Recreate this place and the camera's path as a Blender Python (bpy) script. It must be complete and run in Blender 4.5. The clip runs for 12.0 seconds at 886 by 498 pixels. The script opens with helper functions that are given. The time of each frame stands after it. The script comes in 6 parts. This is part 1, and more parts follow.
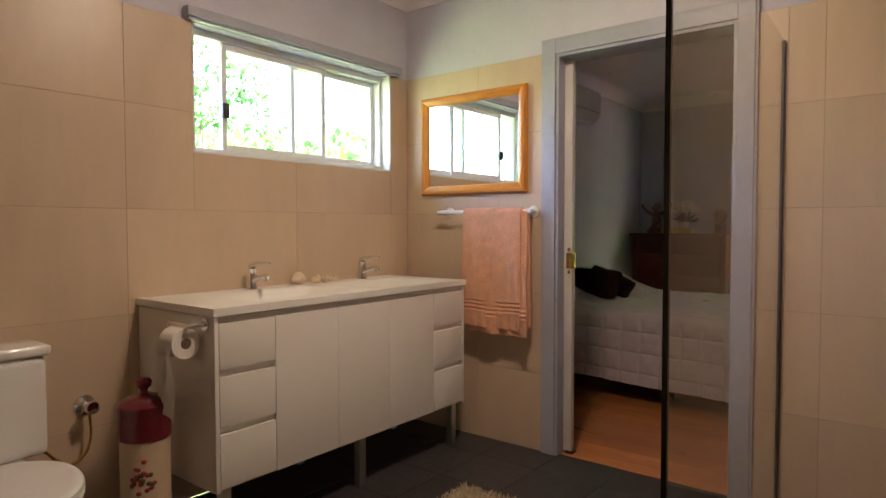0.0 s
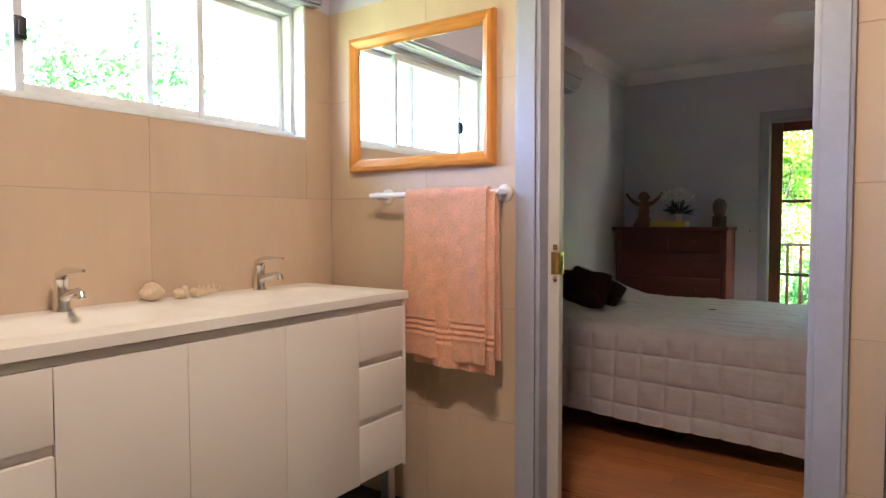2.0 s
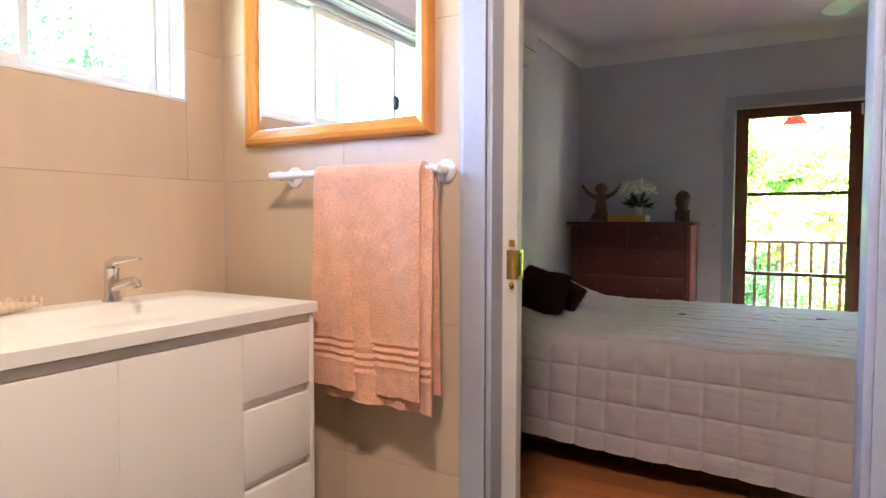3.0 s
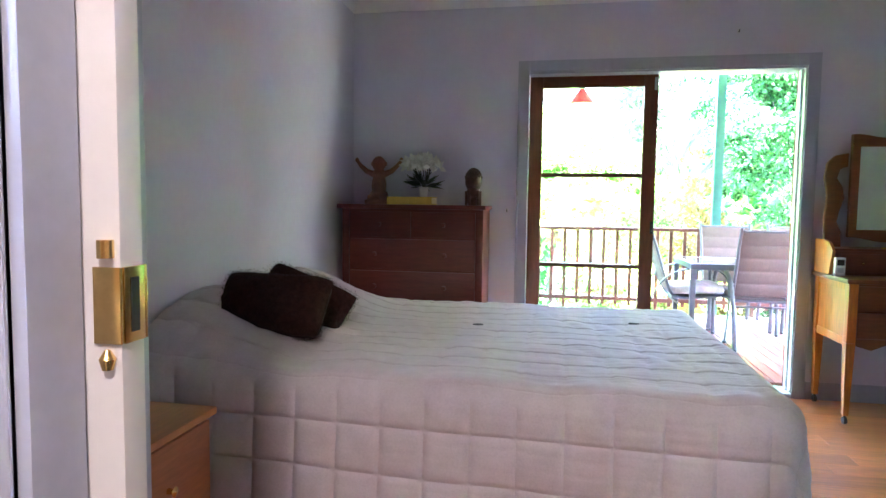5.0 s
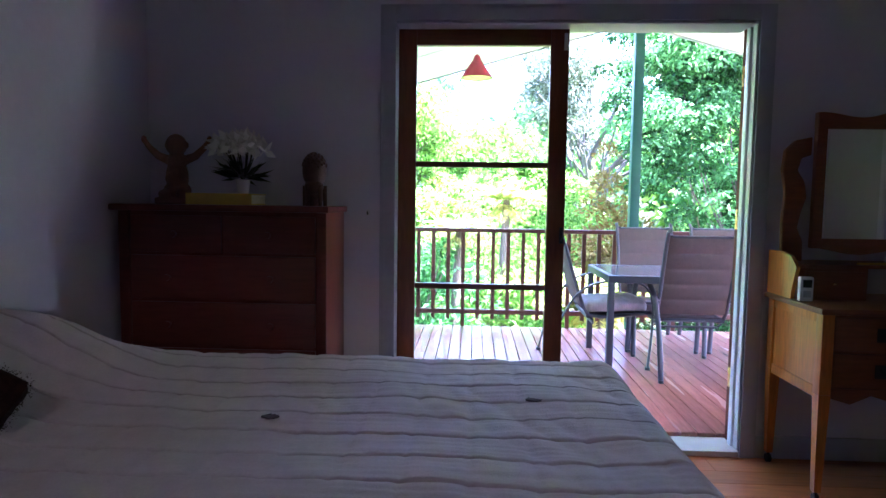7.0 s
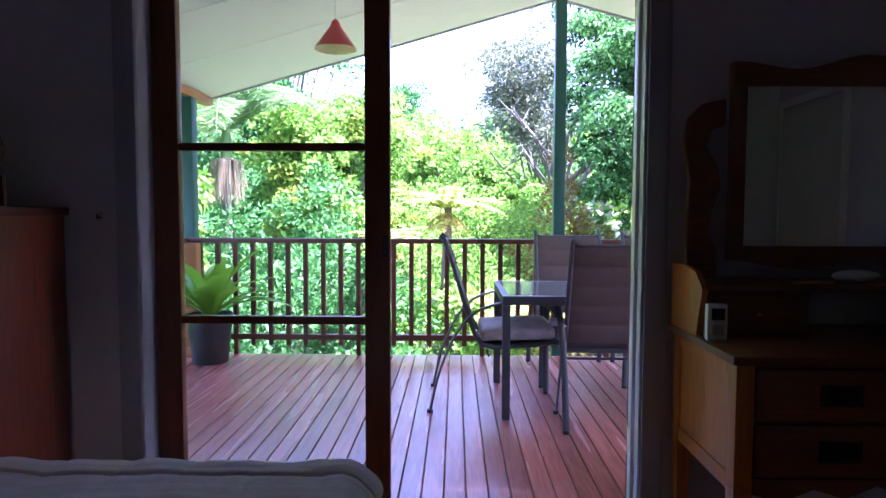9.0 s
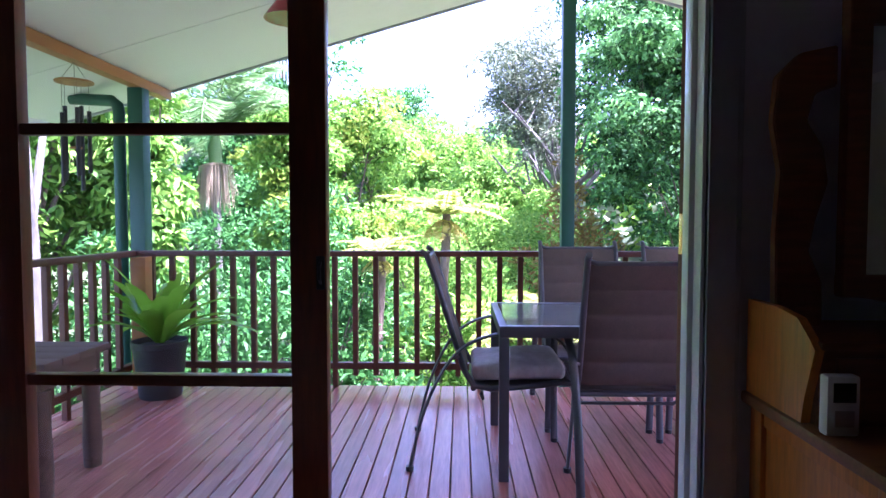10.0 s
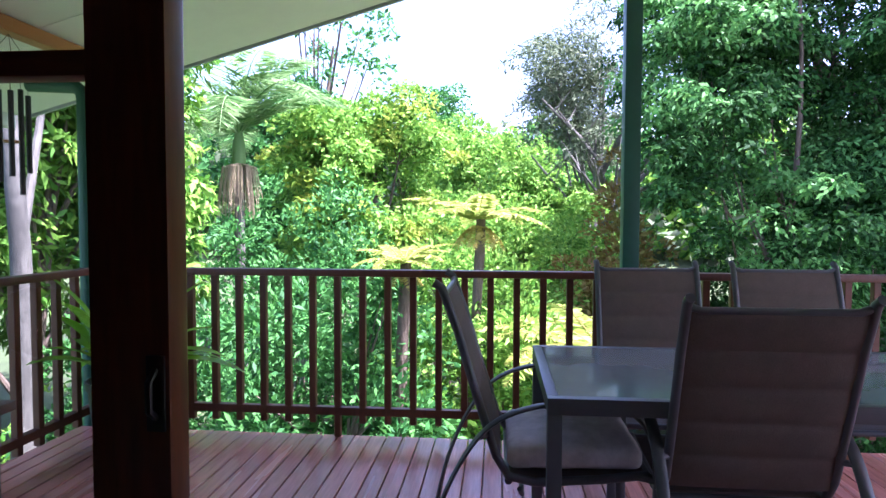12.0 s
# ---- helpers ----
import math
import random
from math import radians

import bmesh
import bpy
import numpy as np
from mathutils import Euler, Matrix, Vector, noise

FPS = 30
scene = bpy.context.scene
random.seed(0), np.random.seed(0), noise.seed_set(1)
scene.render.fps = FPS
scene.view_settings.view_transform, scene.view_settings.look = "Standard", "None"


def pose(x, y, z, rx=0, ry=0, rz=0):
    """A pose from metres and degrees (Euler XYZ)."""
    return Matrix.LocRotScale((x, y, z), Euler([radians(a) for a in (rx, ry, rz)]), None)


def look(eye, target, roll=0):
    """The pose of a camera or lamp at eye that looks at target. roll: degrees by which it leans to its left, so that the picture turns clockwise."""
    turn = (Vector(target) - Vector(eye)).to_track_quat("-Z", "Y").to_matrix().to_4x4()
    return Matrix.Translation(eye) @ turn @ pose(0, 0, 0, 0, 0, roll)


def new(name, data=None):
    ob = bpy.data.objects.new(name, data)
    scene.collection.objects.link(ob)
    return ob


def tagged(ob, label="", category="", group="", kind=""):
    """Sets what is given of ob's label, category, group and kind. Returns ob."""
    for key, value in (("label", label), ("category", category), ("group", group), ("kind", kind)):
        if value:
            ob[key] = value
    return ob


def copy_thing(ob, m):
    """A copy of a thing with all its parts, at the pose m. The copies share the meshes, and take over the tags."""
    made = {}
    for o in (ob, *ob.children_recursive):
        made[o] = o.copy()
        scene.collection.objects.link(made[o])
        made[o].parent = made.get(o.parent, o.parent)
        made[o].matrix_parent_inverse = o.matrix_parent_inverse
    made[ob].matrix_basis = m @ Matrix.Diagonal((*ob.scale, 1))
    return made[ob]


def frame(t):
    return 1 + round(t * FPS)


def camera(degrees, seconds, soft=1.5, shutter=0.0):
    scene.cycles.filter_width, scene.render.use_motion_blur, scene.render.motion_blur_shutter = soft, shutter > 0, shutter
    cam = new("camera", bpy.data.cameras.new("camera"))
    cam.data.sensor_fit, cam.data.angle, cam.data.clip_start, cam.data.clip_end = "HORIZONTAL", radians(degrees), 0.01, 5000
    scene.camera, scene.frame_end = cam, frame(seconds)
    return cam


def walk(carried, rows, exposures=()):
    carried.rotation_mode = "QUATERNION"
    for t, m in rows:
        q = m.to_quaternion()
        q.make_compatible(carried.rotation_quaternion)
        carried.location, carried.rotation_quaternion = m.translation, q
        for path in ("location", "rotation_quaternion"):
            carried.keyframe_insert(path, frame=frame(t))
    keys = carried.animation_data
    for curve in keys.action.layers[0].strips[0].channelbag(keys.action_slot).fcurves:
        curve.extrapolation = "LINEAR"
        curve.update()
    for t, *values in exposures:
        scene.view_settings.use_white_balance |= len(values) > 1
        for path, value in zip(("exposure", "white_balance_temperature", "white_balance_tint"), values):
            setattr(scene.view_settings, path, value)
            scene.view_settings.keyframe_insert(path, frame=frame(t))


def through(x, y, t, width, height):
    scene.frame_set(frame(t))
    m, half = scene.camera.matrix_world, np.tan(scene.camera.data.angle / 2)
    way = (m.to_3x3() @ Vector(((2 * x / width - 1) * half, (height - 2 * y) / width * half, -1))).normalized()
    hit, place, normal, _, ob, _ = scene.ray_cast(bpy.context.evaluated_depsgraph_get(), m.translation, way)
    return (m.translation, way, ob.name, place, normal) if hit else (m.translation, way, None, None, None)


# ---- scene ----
cam = camera(71.1, 12.0)
PATH = [
    (0, (0.24, 1.174, 1.263), (-0.992, 2.748, 1.19), -0.1),
    (0.5, (0.109, 1.349, 1.232), (-1.1, 2.941, 1.154), -0.1),
    (1, (-0.031, 1.567, 1.241), (-1.213, 3.179, 1.163), -0.1),
    (1.5, (-0.173, 1.812, 1.238), (-1.328, 3.442, 1.157), -0.1),
    (2, (-0.316, 2.09, 1.228), (-1.454, 3.732, 1.144), -0.1),
    (2.5, (-0.478, 2.358, 1.22), (-1.577, 4.027, 1.131), -0.0),
    (3, (-0.596, 2.63, 1.202), (-1.589, 4.363, 1.108), 0.1),
    (3.5, (-0.666, 2.866, 1.176), (-1.532, 4.666, 1.08), 0.0),
    (5.5, (-0.864, 4.013, 1.202), (-1.094, 5.994, 1.051), 0.9),
    (6, (-0.876, 4.338, 1.219), (-1.032, 6.326, 1.065), 0.8),
    (6.5, (-0.785, 4.601, 1.211), (-0.902, 6.592, 1.06), 0.9),
    (7, (-0.655, 4.883, 1.214), (-0.751, 6.875, 1.064), 0.8),
    (7.5, (-0.567, 5.195, 1.193), (-0.619, 7.19, 1.056), 0.9),
    (7.7, (-0.495, 5.300, 1.185), (-0.54, 7.294, 1.047), 0.9),
    (8.2, (-0.245, 5.395, 1.178), (-0.285, 7.39, 1.045), 0.7),
    (8.6, (-0.045, 5.530, 1.172), (-0.085, 7.525, 1.048), 0.5),
    (9.0, (0.025, 5.820, 1.170), (-0.015, 7.817, 1.058), 0.2),
    (9.5, (0.04, 6.207, 1.171), (-0.001, 8.204, 1.075), -0.0),
    (10, (0.116, 6.512, 1.183), (0.059, 8.509, 1.091), -0.0),
    (10.5, (0.137, 6.75, 1.177), (0.056, 8.747, 1.089), -0.1),
    (11, (0.124, 6.981, 1.209), (0.018, 8.977, 1.123), 0.0),
    (11.5, (0.123, 7.18, 1.208), (-0.008, 9.174, 1.122), -0.1),
    (12, (0.136, 7.367, 1.238), (-0.04, 9.357, 1.151), 0.2),
]
EXPOSURES = [(0.0, 5.52, 6550, 22), (1.0, 5.78, 6350, 22), (2.5, 6.38, 6000, 23), (3.5, 6.93, 5750, 24), (5.5, 7.30, 5100, 30), (6.5, 5.90, 5000, 40), (7.5, 4.82, 5050, 50), (9.5, 3.66, 5200, 56), (10.5, 3.42, 5250, 52), (12.0, 2.80, 5450, 39)]
walk(cam, [(t, look(eye, target, roll)) for t, eye, target, roll in PATH], EXPOSURES)

# ---- daylight ----
SUN_ELEV, SUN_AZ = 64.0, 100.0  # azimuth clockwise from +y
world = bpy.data.worlds.new("sky")
scene.world = world
world.use_nodes = True
wn = world.node_tree
sky = wn.nodes.new("ShaderNodeTexSky")
sky.sky_type, sky.sun_disc = "NISHITA", False
sky.air_density, sky.dust_density, sky.ozone_density = 1.0, 3.5, 1.0
sky.sun_elevation, sky.sun_rotation = radians(SUN_ELEV), radians(SUN_AZ)
wn.links.new(sky.outputs[0], wn.nodes["Background"].inputs[0])
wn.nodes["Background"].inputs[1].default_value = 0.13
sun = new("sun", bpy.data.lights.new("sun", "SUN"))
sun.data.energy, sun.data.angle, sun.data.color = 5.0, radians(0.6), (1.0, 0.95, 0.87)
sa, se = radians(SUN_AZ), radians(SUN_ELEV)
sun.matrix_world = look((math.sin(sa) * math.cos(se) * 30, math.cos(sa) * math.cos(se) * 30, math.sin(se) * 30), (0, 0, 0))

# ---- materials ----
def mat(name, col, rough=0.5, metal=0.0, var=0.12, scale=20.0, stretch=(1, 1, 1), bump=0.0, big=0.1, spec=0.5, coat=0.0, rand=0.0, trans=0.0, sheen=0.0):
    """Procedural surface: base colour varied by fine noise and by large soft stains, with relief and uneven gloss."""
    m = bpy.data.materials.new(name)
    m.use_nodes = True
    t = m.node_tree
    n, l = t.nodes, t.links
    bs = n["Principled BSDF"]
    bs.inputs["Roughness"].default_value, bs.inputs["Metallic"].default_value = rough, metal
    bs.inputs["Specular IOR Level"].default_value = spec
    bs.inputs["Coat Weight"].default_value = coat
    bs.inputs["Sheen Weight"].default_value = sheen
    co, info = n.new("ShaderNodeTexCoord"), n.new("ShaderNodeObjectInfo")
    mul = n.new("ShaderNodeMath"); mul.operation = "MULTIPLY"; mul.inputs[1].default_value = 53.0
    l.new(info.outputs["Random"], mul.inputs[0])
    mp = n.new("ShaderNodeMapping")
    mp.inputs["Scale"].default_value = stretch
    l.new(co.outputs["Object"], mp.inputs[0]); l.new(mul.outputs[0], mp.inputs["Location"])
    fine, broad = n.new("ShaderNodeTexNoise"), n.new("ShaderNodeTexNoise")
    fine.inputs["Scale"].default_value, fine.inputs["Detail"].default_value, fine.inputs["Roughness"].default_value = scale, 6.0, 0.65
    broad.inputs["Scale"].default_value, broad.inputs["Detail"].default_value = scale * 0.11, 3.0
    l.new(mp.outputs[0], fine.inputs[0]); l.new(mp.outputs[0], broad.inputs[0])
    def ranged(src, amount):
        r = n.new("ShaderNodeMapRange")
        r.inputs[1].default_value, r.inputs[2].default_value = 0.28, 0.72
        r.inputs[3].default_value, r.inputs[4].default_value = 1 - amount, 1 + amount
        l.new(src, r.inputs[0])
        return r.outputs[0]
    value = n.new("ShaderNodeMath"); value.operation = "MULTIPLY"
    l.new(ranged(fine.outputs[0], var), value.inputs[0]); l.new(ranged(broad.outputs[0], big), value.inputs[1])
    last = value.outputs[0]
    if rand:
        r = n.new("ShaderNodeMapRange")
        r.inputs[3].default_value, r.inputs[4].default_value = 1 - rand, 1 + rand
        l.new(info.outputs["Random"], r.inputs[0])
        v2 = n.new("ShaderNodeMath"); v2.operation = "MULTIPLY"
        l.new(last, v2.inputs[0]); l.new(r.outputs[0], v2.inputs[1])
        last = v2.outputs[0]
    hsv = n.new("ShaderNodeVectorMath"); hsv.operation = "SCALE"
    hsv.inputs[0].default_value = col
    l.new(last, hsv.inputs["Scale"])
    l.new(hsv.outputs[0], bs.inputs["Base Color"])
    rr = n.new("ShaderNodeMapRange")
    rr.inputs[3].default_value, rr.inputs[4].default_value = max(0.02, rough - 0.06), min(1.0, rough + 0.06)
    l.new(broad.outputs[0], rr.inputs[0]); l.new(rr.outputs[0], bs.inputs["Roughness"])
    if bump:
        b = n.new("ShaderNodeBump")
        b.inputs["Strength"].default_value, b.inputs["Distance"].default_value = 1.0, bump
        l.new(fine.outputs[0], b.inputs["Height"]); l.new(b.outputs[0], bs.inputs["Normal"])
    return m


def leaf_mat(name, dark, light, through=0.35, rough=0.55):
    """Leaves: each leaf its own tone between two greens, part of the light passing through."""
    m = bpy.data.materials.new(name)
    m.use_nodes = True
    t = m.node_tree
    n, l = t.nodes, t.links
    bs, out = n["Principled BSDF"], n["Material Output"]
    geo = n.new("ShaderNodeNewGeometry")
    mix = n.new("ShaderNodeMix"); mix.data_type = "RGBA"
    mix.inputs[6].default_value, mix.inputs[7].default_value = (*dark, 1), (*light, 1)
    l.new(geo.outputs["Random Per Island"], mix.inputs[0])
    l.new(mix.outputs[2], bs.inputs["Base Color"])
    bs.inputs["Roughness"].default_value, bs.inputs["Specular IOR Level"].default_value = rough, 0.16
    tr, ms = n.new("ShaderNodeBsdfTranslucent"), n.new("ShaderNodeMixShader")
    l.new(mix.outputs[2], tr.inputs[0])
    ms.inputs[0].default_value = through
    l.new(bs.outputs[0], ms.inputs[1]); l.new(tr.outputs[0], ms.inputs[2]); l.new(ms.outputs[0], out.inputs[0])
    return m


def glass_mat(name, col=(1, 1, 1), rough=0.0):
    m = bpy.data.materials.new(name)
    m.use_nodes = True
    n, l = m.node_tree.nodes, m.node_tree.links
    tr, gl, ms, lw = n.new("ShaderNodeBsdfTransparent"), n.new("ShaderNodeBsdfGlossy"), n.new("ShaderNodeMixShader"), n.new("ShaderNodeLayerWeight")
    tr.inputs[0].default_value, gl.inputs["Roughness"].default_value = (*col, 1), rough
    lw.inputs[0].default_value = 0.5
    p5, ad = n.new("ShaderNodeMath"), n.new("ShaderNodeMath")
    p5.operation, p5.inputs[1].default_value = "POWER", 5.0
    ad.operation, ad.inputs[1].default_value, ad.inputs[2].default_value = "MULTIPLY_ADD", 0.4, 0.03
    l.new(lw.outputs["Facing"], p5.inputs[0]); l.new(p5.outputs[0], ad.inputs[0])
    l.new(ad.outputs[0], ms.inputs[0]); l.new(tr.outputs[0], ms.inputs[1]); l.new(gl.outputs[0], ms.inputs[2])
    l.new(ms.outputs[0], n["Material Output"].inputs[0])
    return m


def lit_mat(name, col, strength):
    m = bpy.data.materials.new(name)
    m.use_nodes = True
    bs = m.node_tree.nodes["Principled BSDF"]
    bs.inputs["Base Color"].default_value = (*col, 1)
    bs.inputs["Emission Color"].default_value, bs.inputs["Emission Strength"].default_value = (*col, 1), strength
    return m


TILE = mat("beige_wall_tile", (0.62, 0.48, 0.345), 0.35, var=0.05, scale=9, stretch=(1, 1, 0.25), big=0.09, bump=0.0004, rand=0.035)
GROUT = mat("grout", (0.46, 0.36, 0.26), 0.9, var=0.15, scale=60, bump=0.001)
FLOOR_TILE = mat("charcoal_floor_tile", (0.045, 0.043, 0.045), 0.42, var=0.3, scale=25, big=0.2, bump=0.0006, rand=0.12)
FLOOR_GROUT = mat("dark_grout", (0.12, 0.115, 0.11), 0.9, var=0.2, scale=60)
LAVENDER = mat("lavender_wall_paint", (0.63, 0.615, 0.70), 0.75, var=0.025, scale=35, big=0.04, bump=0.0005)
WHITE_PAINT = mat("white_ceiling_paint", (0.84, 0.82, 0.83), 0.8, var=0.02, scale=30, big=0.03)
TRIM = mat("grey_blue_trim_paint", (0.40, 0.42, 0.50), 0.4, var=0.05, scale=30, big=0.06, bump=0.0003)
DOOR_WHITE = mat("cream_door_paint", (0.68, 0.66, 0.64), 0.45, var=0.03, scale=25, big=0.05)
ALU = mat("white_aluminium", (0.75, 0.77, 0.78), 0.35, 0.0, var=0.04, scale=30)
GLOSS_WHITE = mat("gloss_white_cabinet", (0.80, 0.77, 0.72), 0.5, spec=0.3, var=0.004, scale=12, big=0.006)
BASIN_WHITE = mat("moulded_white_top", (0.83, 0.81, 0.77), 0.32, spec=0.35, var=0.006, scale=10, big=0.012)
CERAMIC = mat("white_ceramic", (0.83, 0.82, 0.79), 0.12, var=0.01, scale=10, big=0.02, coat=0.3)
CHROME = mat("chrome", (0.80, 0.80, 0.80), 0.1, 1.0, var=0.03, scale=30)
STEEL = mat("brushed_steel", (0.55, 0.55, 0.55), 0.35, 1.0, var=0.08, scale=60)
BRASS = mat("polished_brass", (0.75, 0.52, 0.18), 0.22, 1.0, var=0.12, scale=40)
MIRROR = mat("mirror_silver", (0.93, 0.94, 0.94), 0.02, 1.0, var=0.0, scale=5, big=0.0)
MIRROR.node_tree.nodes["Principled BSDF"].inputs["Roughness"].links and MIRROR.node_tree.links.remove(MIRROR.node_tree.nodes["Principled BSDF"].inputs["Roughness"].links[0])
MIRROR.node_tree.nodes["Principled BSDF"].inputs["Roughness"].default_value = 0.01
PINE_X = mat("honey_pine", (0.62, 0.24, 0.035), 0.3, var=0.22, scale=6, stretch=(1.5, 14, 14), coat=0.3, big=0.12)
PINE_Z = mat("honey_pine_upright", (0.62, 0.24, 0.035), 0.3, var=0.22, scale=6, stretch=(14, 14, 1.5), coat=0.3, big=0.12)
TOWEL = mat("peach_terry", (0.76, 0.39, 0.24), 0.95, var=0.22, scale=170, bump=0.004, sheen=0.4)
PAPER = mat("toilet_paper", (0.85, 0.82, 0.76), 0.9, var=0.04, scale=60, bump=0.0004)
MAROON = mat("maroon_glaze", (0.16, 0.012, 0.02), 0.25, var=0.25, scale=12, big=0.25, coat=0.4)
CREAM = mat("cream_glaze", (0.72, 0.56, 0.38), 0.3, var=0.06, scale=10, big=0.12, coat=0.3)
ROSE = mat("rose_paint", (0.42, 0.06, 0.07), 0.4, var=0.3, scale=60)
LEAF_PAINT = mat("green_paint", (0.10, 0.12, 0.03), 0.4, var=0.3, scale=60)
SHELL = mat("sea_shell", (0.74, 0.60, 0.42), 0.4, var=0.15, scale=40, bump=0.002)
SHAG = mat("cream_shag", (0.70, 0.60, 0.42), 0.95, var=0.2, scale=80, bump=0.003)
FLOORBOARD = mat("orange_timber_floor", (0.52, 0.19, 0.06), 0.30, var=0.22, scale=5, stretch=(1.2, 12, 12), big=0.15, rand=0.16, coat=0.15)
QUILT = mat("mauve_grey_quilt", (0.53, 0.478, 0.498), 0.9, var=0.07, scale=140, bump=0.0012, big=0.06, sheen=0.2)
GATHER = mat("gathered_grey_stitching", (0.11, 0.105, 0.115), 0.9, var=0.25, scale=90)
DARK_CLOTH = mat("black_bed_base", (0.02, 0.018, 0.02), 0.9, var=0.2, scale=80)
FUR = mat("dark_brown_fur", (0.028, 0.011, 0.008), 0.9, var=0.4, scale=50, bump=0.006, spec=0.15)
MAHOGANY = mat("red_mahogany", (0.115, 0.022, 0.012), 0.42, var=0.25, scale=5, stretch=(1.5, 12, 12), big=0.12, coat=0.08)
# Same mahogany made lighter for the sides, as if daylight fell there.
MAHOGANY_LIT = mat("red_mahogany_lit_side", (0.22, 0.048, 0.022), 0.35, var=0.22, scale=5, stretch=(12, 12, 1.5), big=0.12, coat=0.25)
# Same oak twice: shaded front painted dark, sides facing the doorway painted lit.
OAK_SHADED = mat("golden_oak_shaded", (0.20, 0.065, 0.018), 0.42, var=0.25, scale=6, stretch=(1.5, 14, 14), big=0.15, coat=0.15)
OAK_LIT = mat("golden_oak_lit_upright", (0.56, 0.18, 0.014), 0.38, var=0.25, scale=6, stretch=(14, 14, 1.5), big=0.15, coat=0.15)
BEDSIDE = mat("cherry_veneer", (0.40, 0.14, 0.04), 0.3, var=0.2, scale=6, stretch=(12, 1.5, 12), big=0.12, coat=0.2)
CARVED = mat("carved_wood_statue", (0.17, 0.07, 0.03), 0.5, var=0.3, scale=30, stretch=(1, 1, 0.3), bump=0.002)
CARVED_DARK = mat("dark_carved_head", (0.10, 0.05, 0.035), 0.6, var=0.4, scale=40, bump=0.004)
YELLOW = mat("yellow_cloth_cover", (0.60, 0.42, 0.06), 0.6, var=0.08, scale=60)
PAGES = mat("page_edges", (0.70, 0.62, 0.42), 0.9, var=0.1, scale=120, stretch=(1, 1, 8))
PETAL = leaf_mat("white_petal", (0.70, 0.68, 0.60), (0.85, 0.84, 0.78), 0.25)
DARK_LEAF = leaf_mat("dark_leaf", (0.012, 0.02, 0.012), (0.03, 0.05, 0.025), 0.15)
PLASTIC = mat("white_plastic", (0.78, 0.78, 0.76), 0.35, var=0.02, scale=20)
BLACK = mat("black_plastic", (0.015, 0.015, 0.016), 0.45, var=0.2, scale=40)
POT = mat("black_nursery_pot", (0.03, 0.033, 0.036), 0.5, var=0.25, scale=30, big=0.3)
SOIL = mat("potting_soil", (0.04, 0.028, 0.02), 0.95, var=0.4, scale=60, bump=0.01)
CEDAR = mat("cedar_door", (0.17, 0.046, 0.014), 0.4, var=0.25, scale=6, stretch=(14, 14, 1.5), big=0.15, coat=0.1)
CEDAR_X = mat("cedar_door_rail", (0.17, 0.046, 0.014), 0.4, var=0.25, scale=6, stretch=(1.5, 14, 14), big=0.15, coat=0.1)
DECK = mat("merbau_deck", (0.40, 0.152, 0.120), 0.26, var=0.28, scale=5, stretch=(14, 1.0, 14), big=0.2, rand=0.2, bump=0.0008)
RAIL_WOOD = mat("stained_rail_timber", (0.10, 0.030, 0.014), 0.5, var=0.25, scale=8, stretch=(6, 6, 1), big=0.15)
BEAM = mat("orange_beam_timber", (0.42, 0.17, 0.055), 0.5, var=0.2, scale=5, stretch=(12, 1, 12), big=0.12)
GREEN_POST = mat("dark_green_enamel", (0.008, 0.085, 0.060), 0.5, var=0.1, scale=20)
SOFFIT = mat("white_soffit", (0.83, 0.83, 0.85), 0.7, var=0.02, scale=12, big=0.03)
FASCIA = mat("grey_fascia", (0.45, 0.47, 0.50), 0.5, var=0.05, scale=20)
RED_ENAMEL = mat("red_enamel", (0.50, 0.02, 0.03), 0.25, var=0.05, scale=20, coat=0.4)
GREY_METAL = mat("grey_powdercoat", (0.065, 0.07, 0.08), 0.42, var=0.06, scale=60)
SLING = mat("taupe_sling_fabric", (0.098, 0.074, 0.062), 0.85, var=0.15, scale=220, bump=0.0008)
CUSHION = mat("grey_seat_cushion", (0.62, 0.585, 0.60), 0.9, var=0.25, scale=14, bump=0.004, big=0.2)
OLD_WOOD = mat("weathered_table_timber", (0.16, 0.10, 0.075), 0.7, var=0.3, scale=7, stretch=(2, 10, 10), bump=0.003)
GLASS = glass_mat("window_glass", (0.97, 0.985, 0.98))
SHOWER_GLASS = glass_mat("shower_glass", (0.965, 0.965, 0.945))
GLASS_EDGE = mat("dark_glass_edge", (0.006, 0.010, 0.008), 0.2, var=0.1, scale=20)
TABLE_GLASS = mat("frosted_table_glass", (0.20, 0.24, 0.27), 0.13, var=0.06, scale=8, coat=0.5)
BARK = mat("brown_bark", (0.13, 0.095, 0.07), 0.9, var=0.4, scale=12, stretch=(3, 3, 0.6), bump=0.02)
PALE_BARK = mat("pale_gum_bark", (0.105, 0.10, 0.085), 0.85, var=0.45, scale=9, stretch=(2, 2, 0.8), bump=0.01, big=0.45)
LAWN = mat("lawn_and_leaf_litter", (0.048, 0.072, 0.024), 0.95, var=0.45, scale=3, bump=0.03, big=0.35)
LEAF_MID = leaf_mat("mid_green_leaf", (0.018, 0.090, 0.024), (0.085, 0.27, 0.055), 0.3)
LEAF_LIME = leaf_mat("lime_green_leaf", (0.06, 0.20, 0.024), (0.26, 0.46, 0.065), 0.34)
LEAF_DEEP = leaf_mat("deep_green_leaf", (0.009, 0.040, 0.010), (0.038, 0.130, 0.022), 0.25, 0.75)
LEAF_GREY = leaf_mat("grey_green_leaf", (0.06, 0.095, 0.05), (0.16, 0.20, 0.11), 0.3)
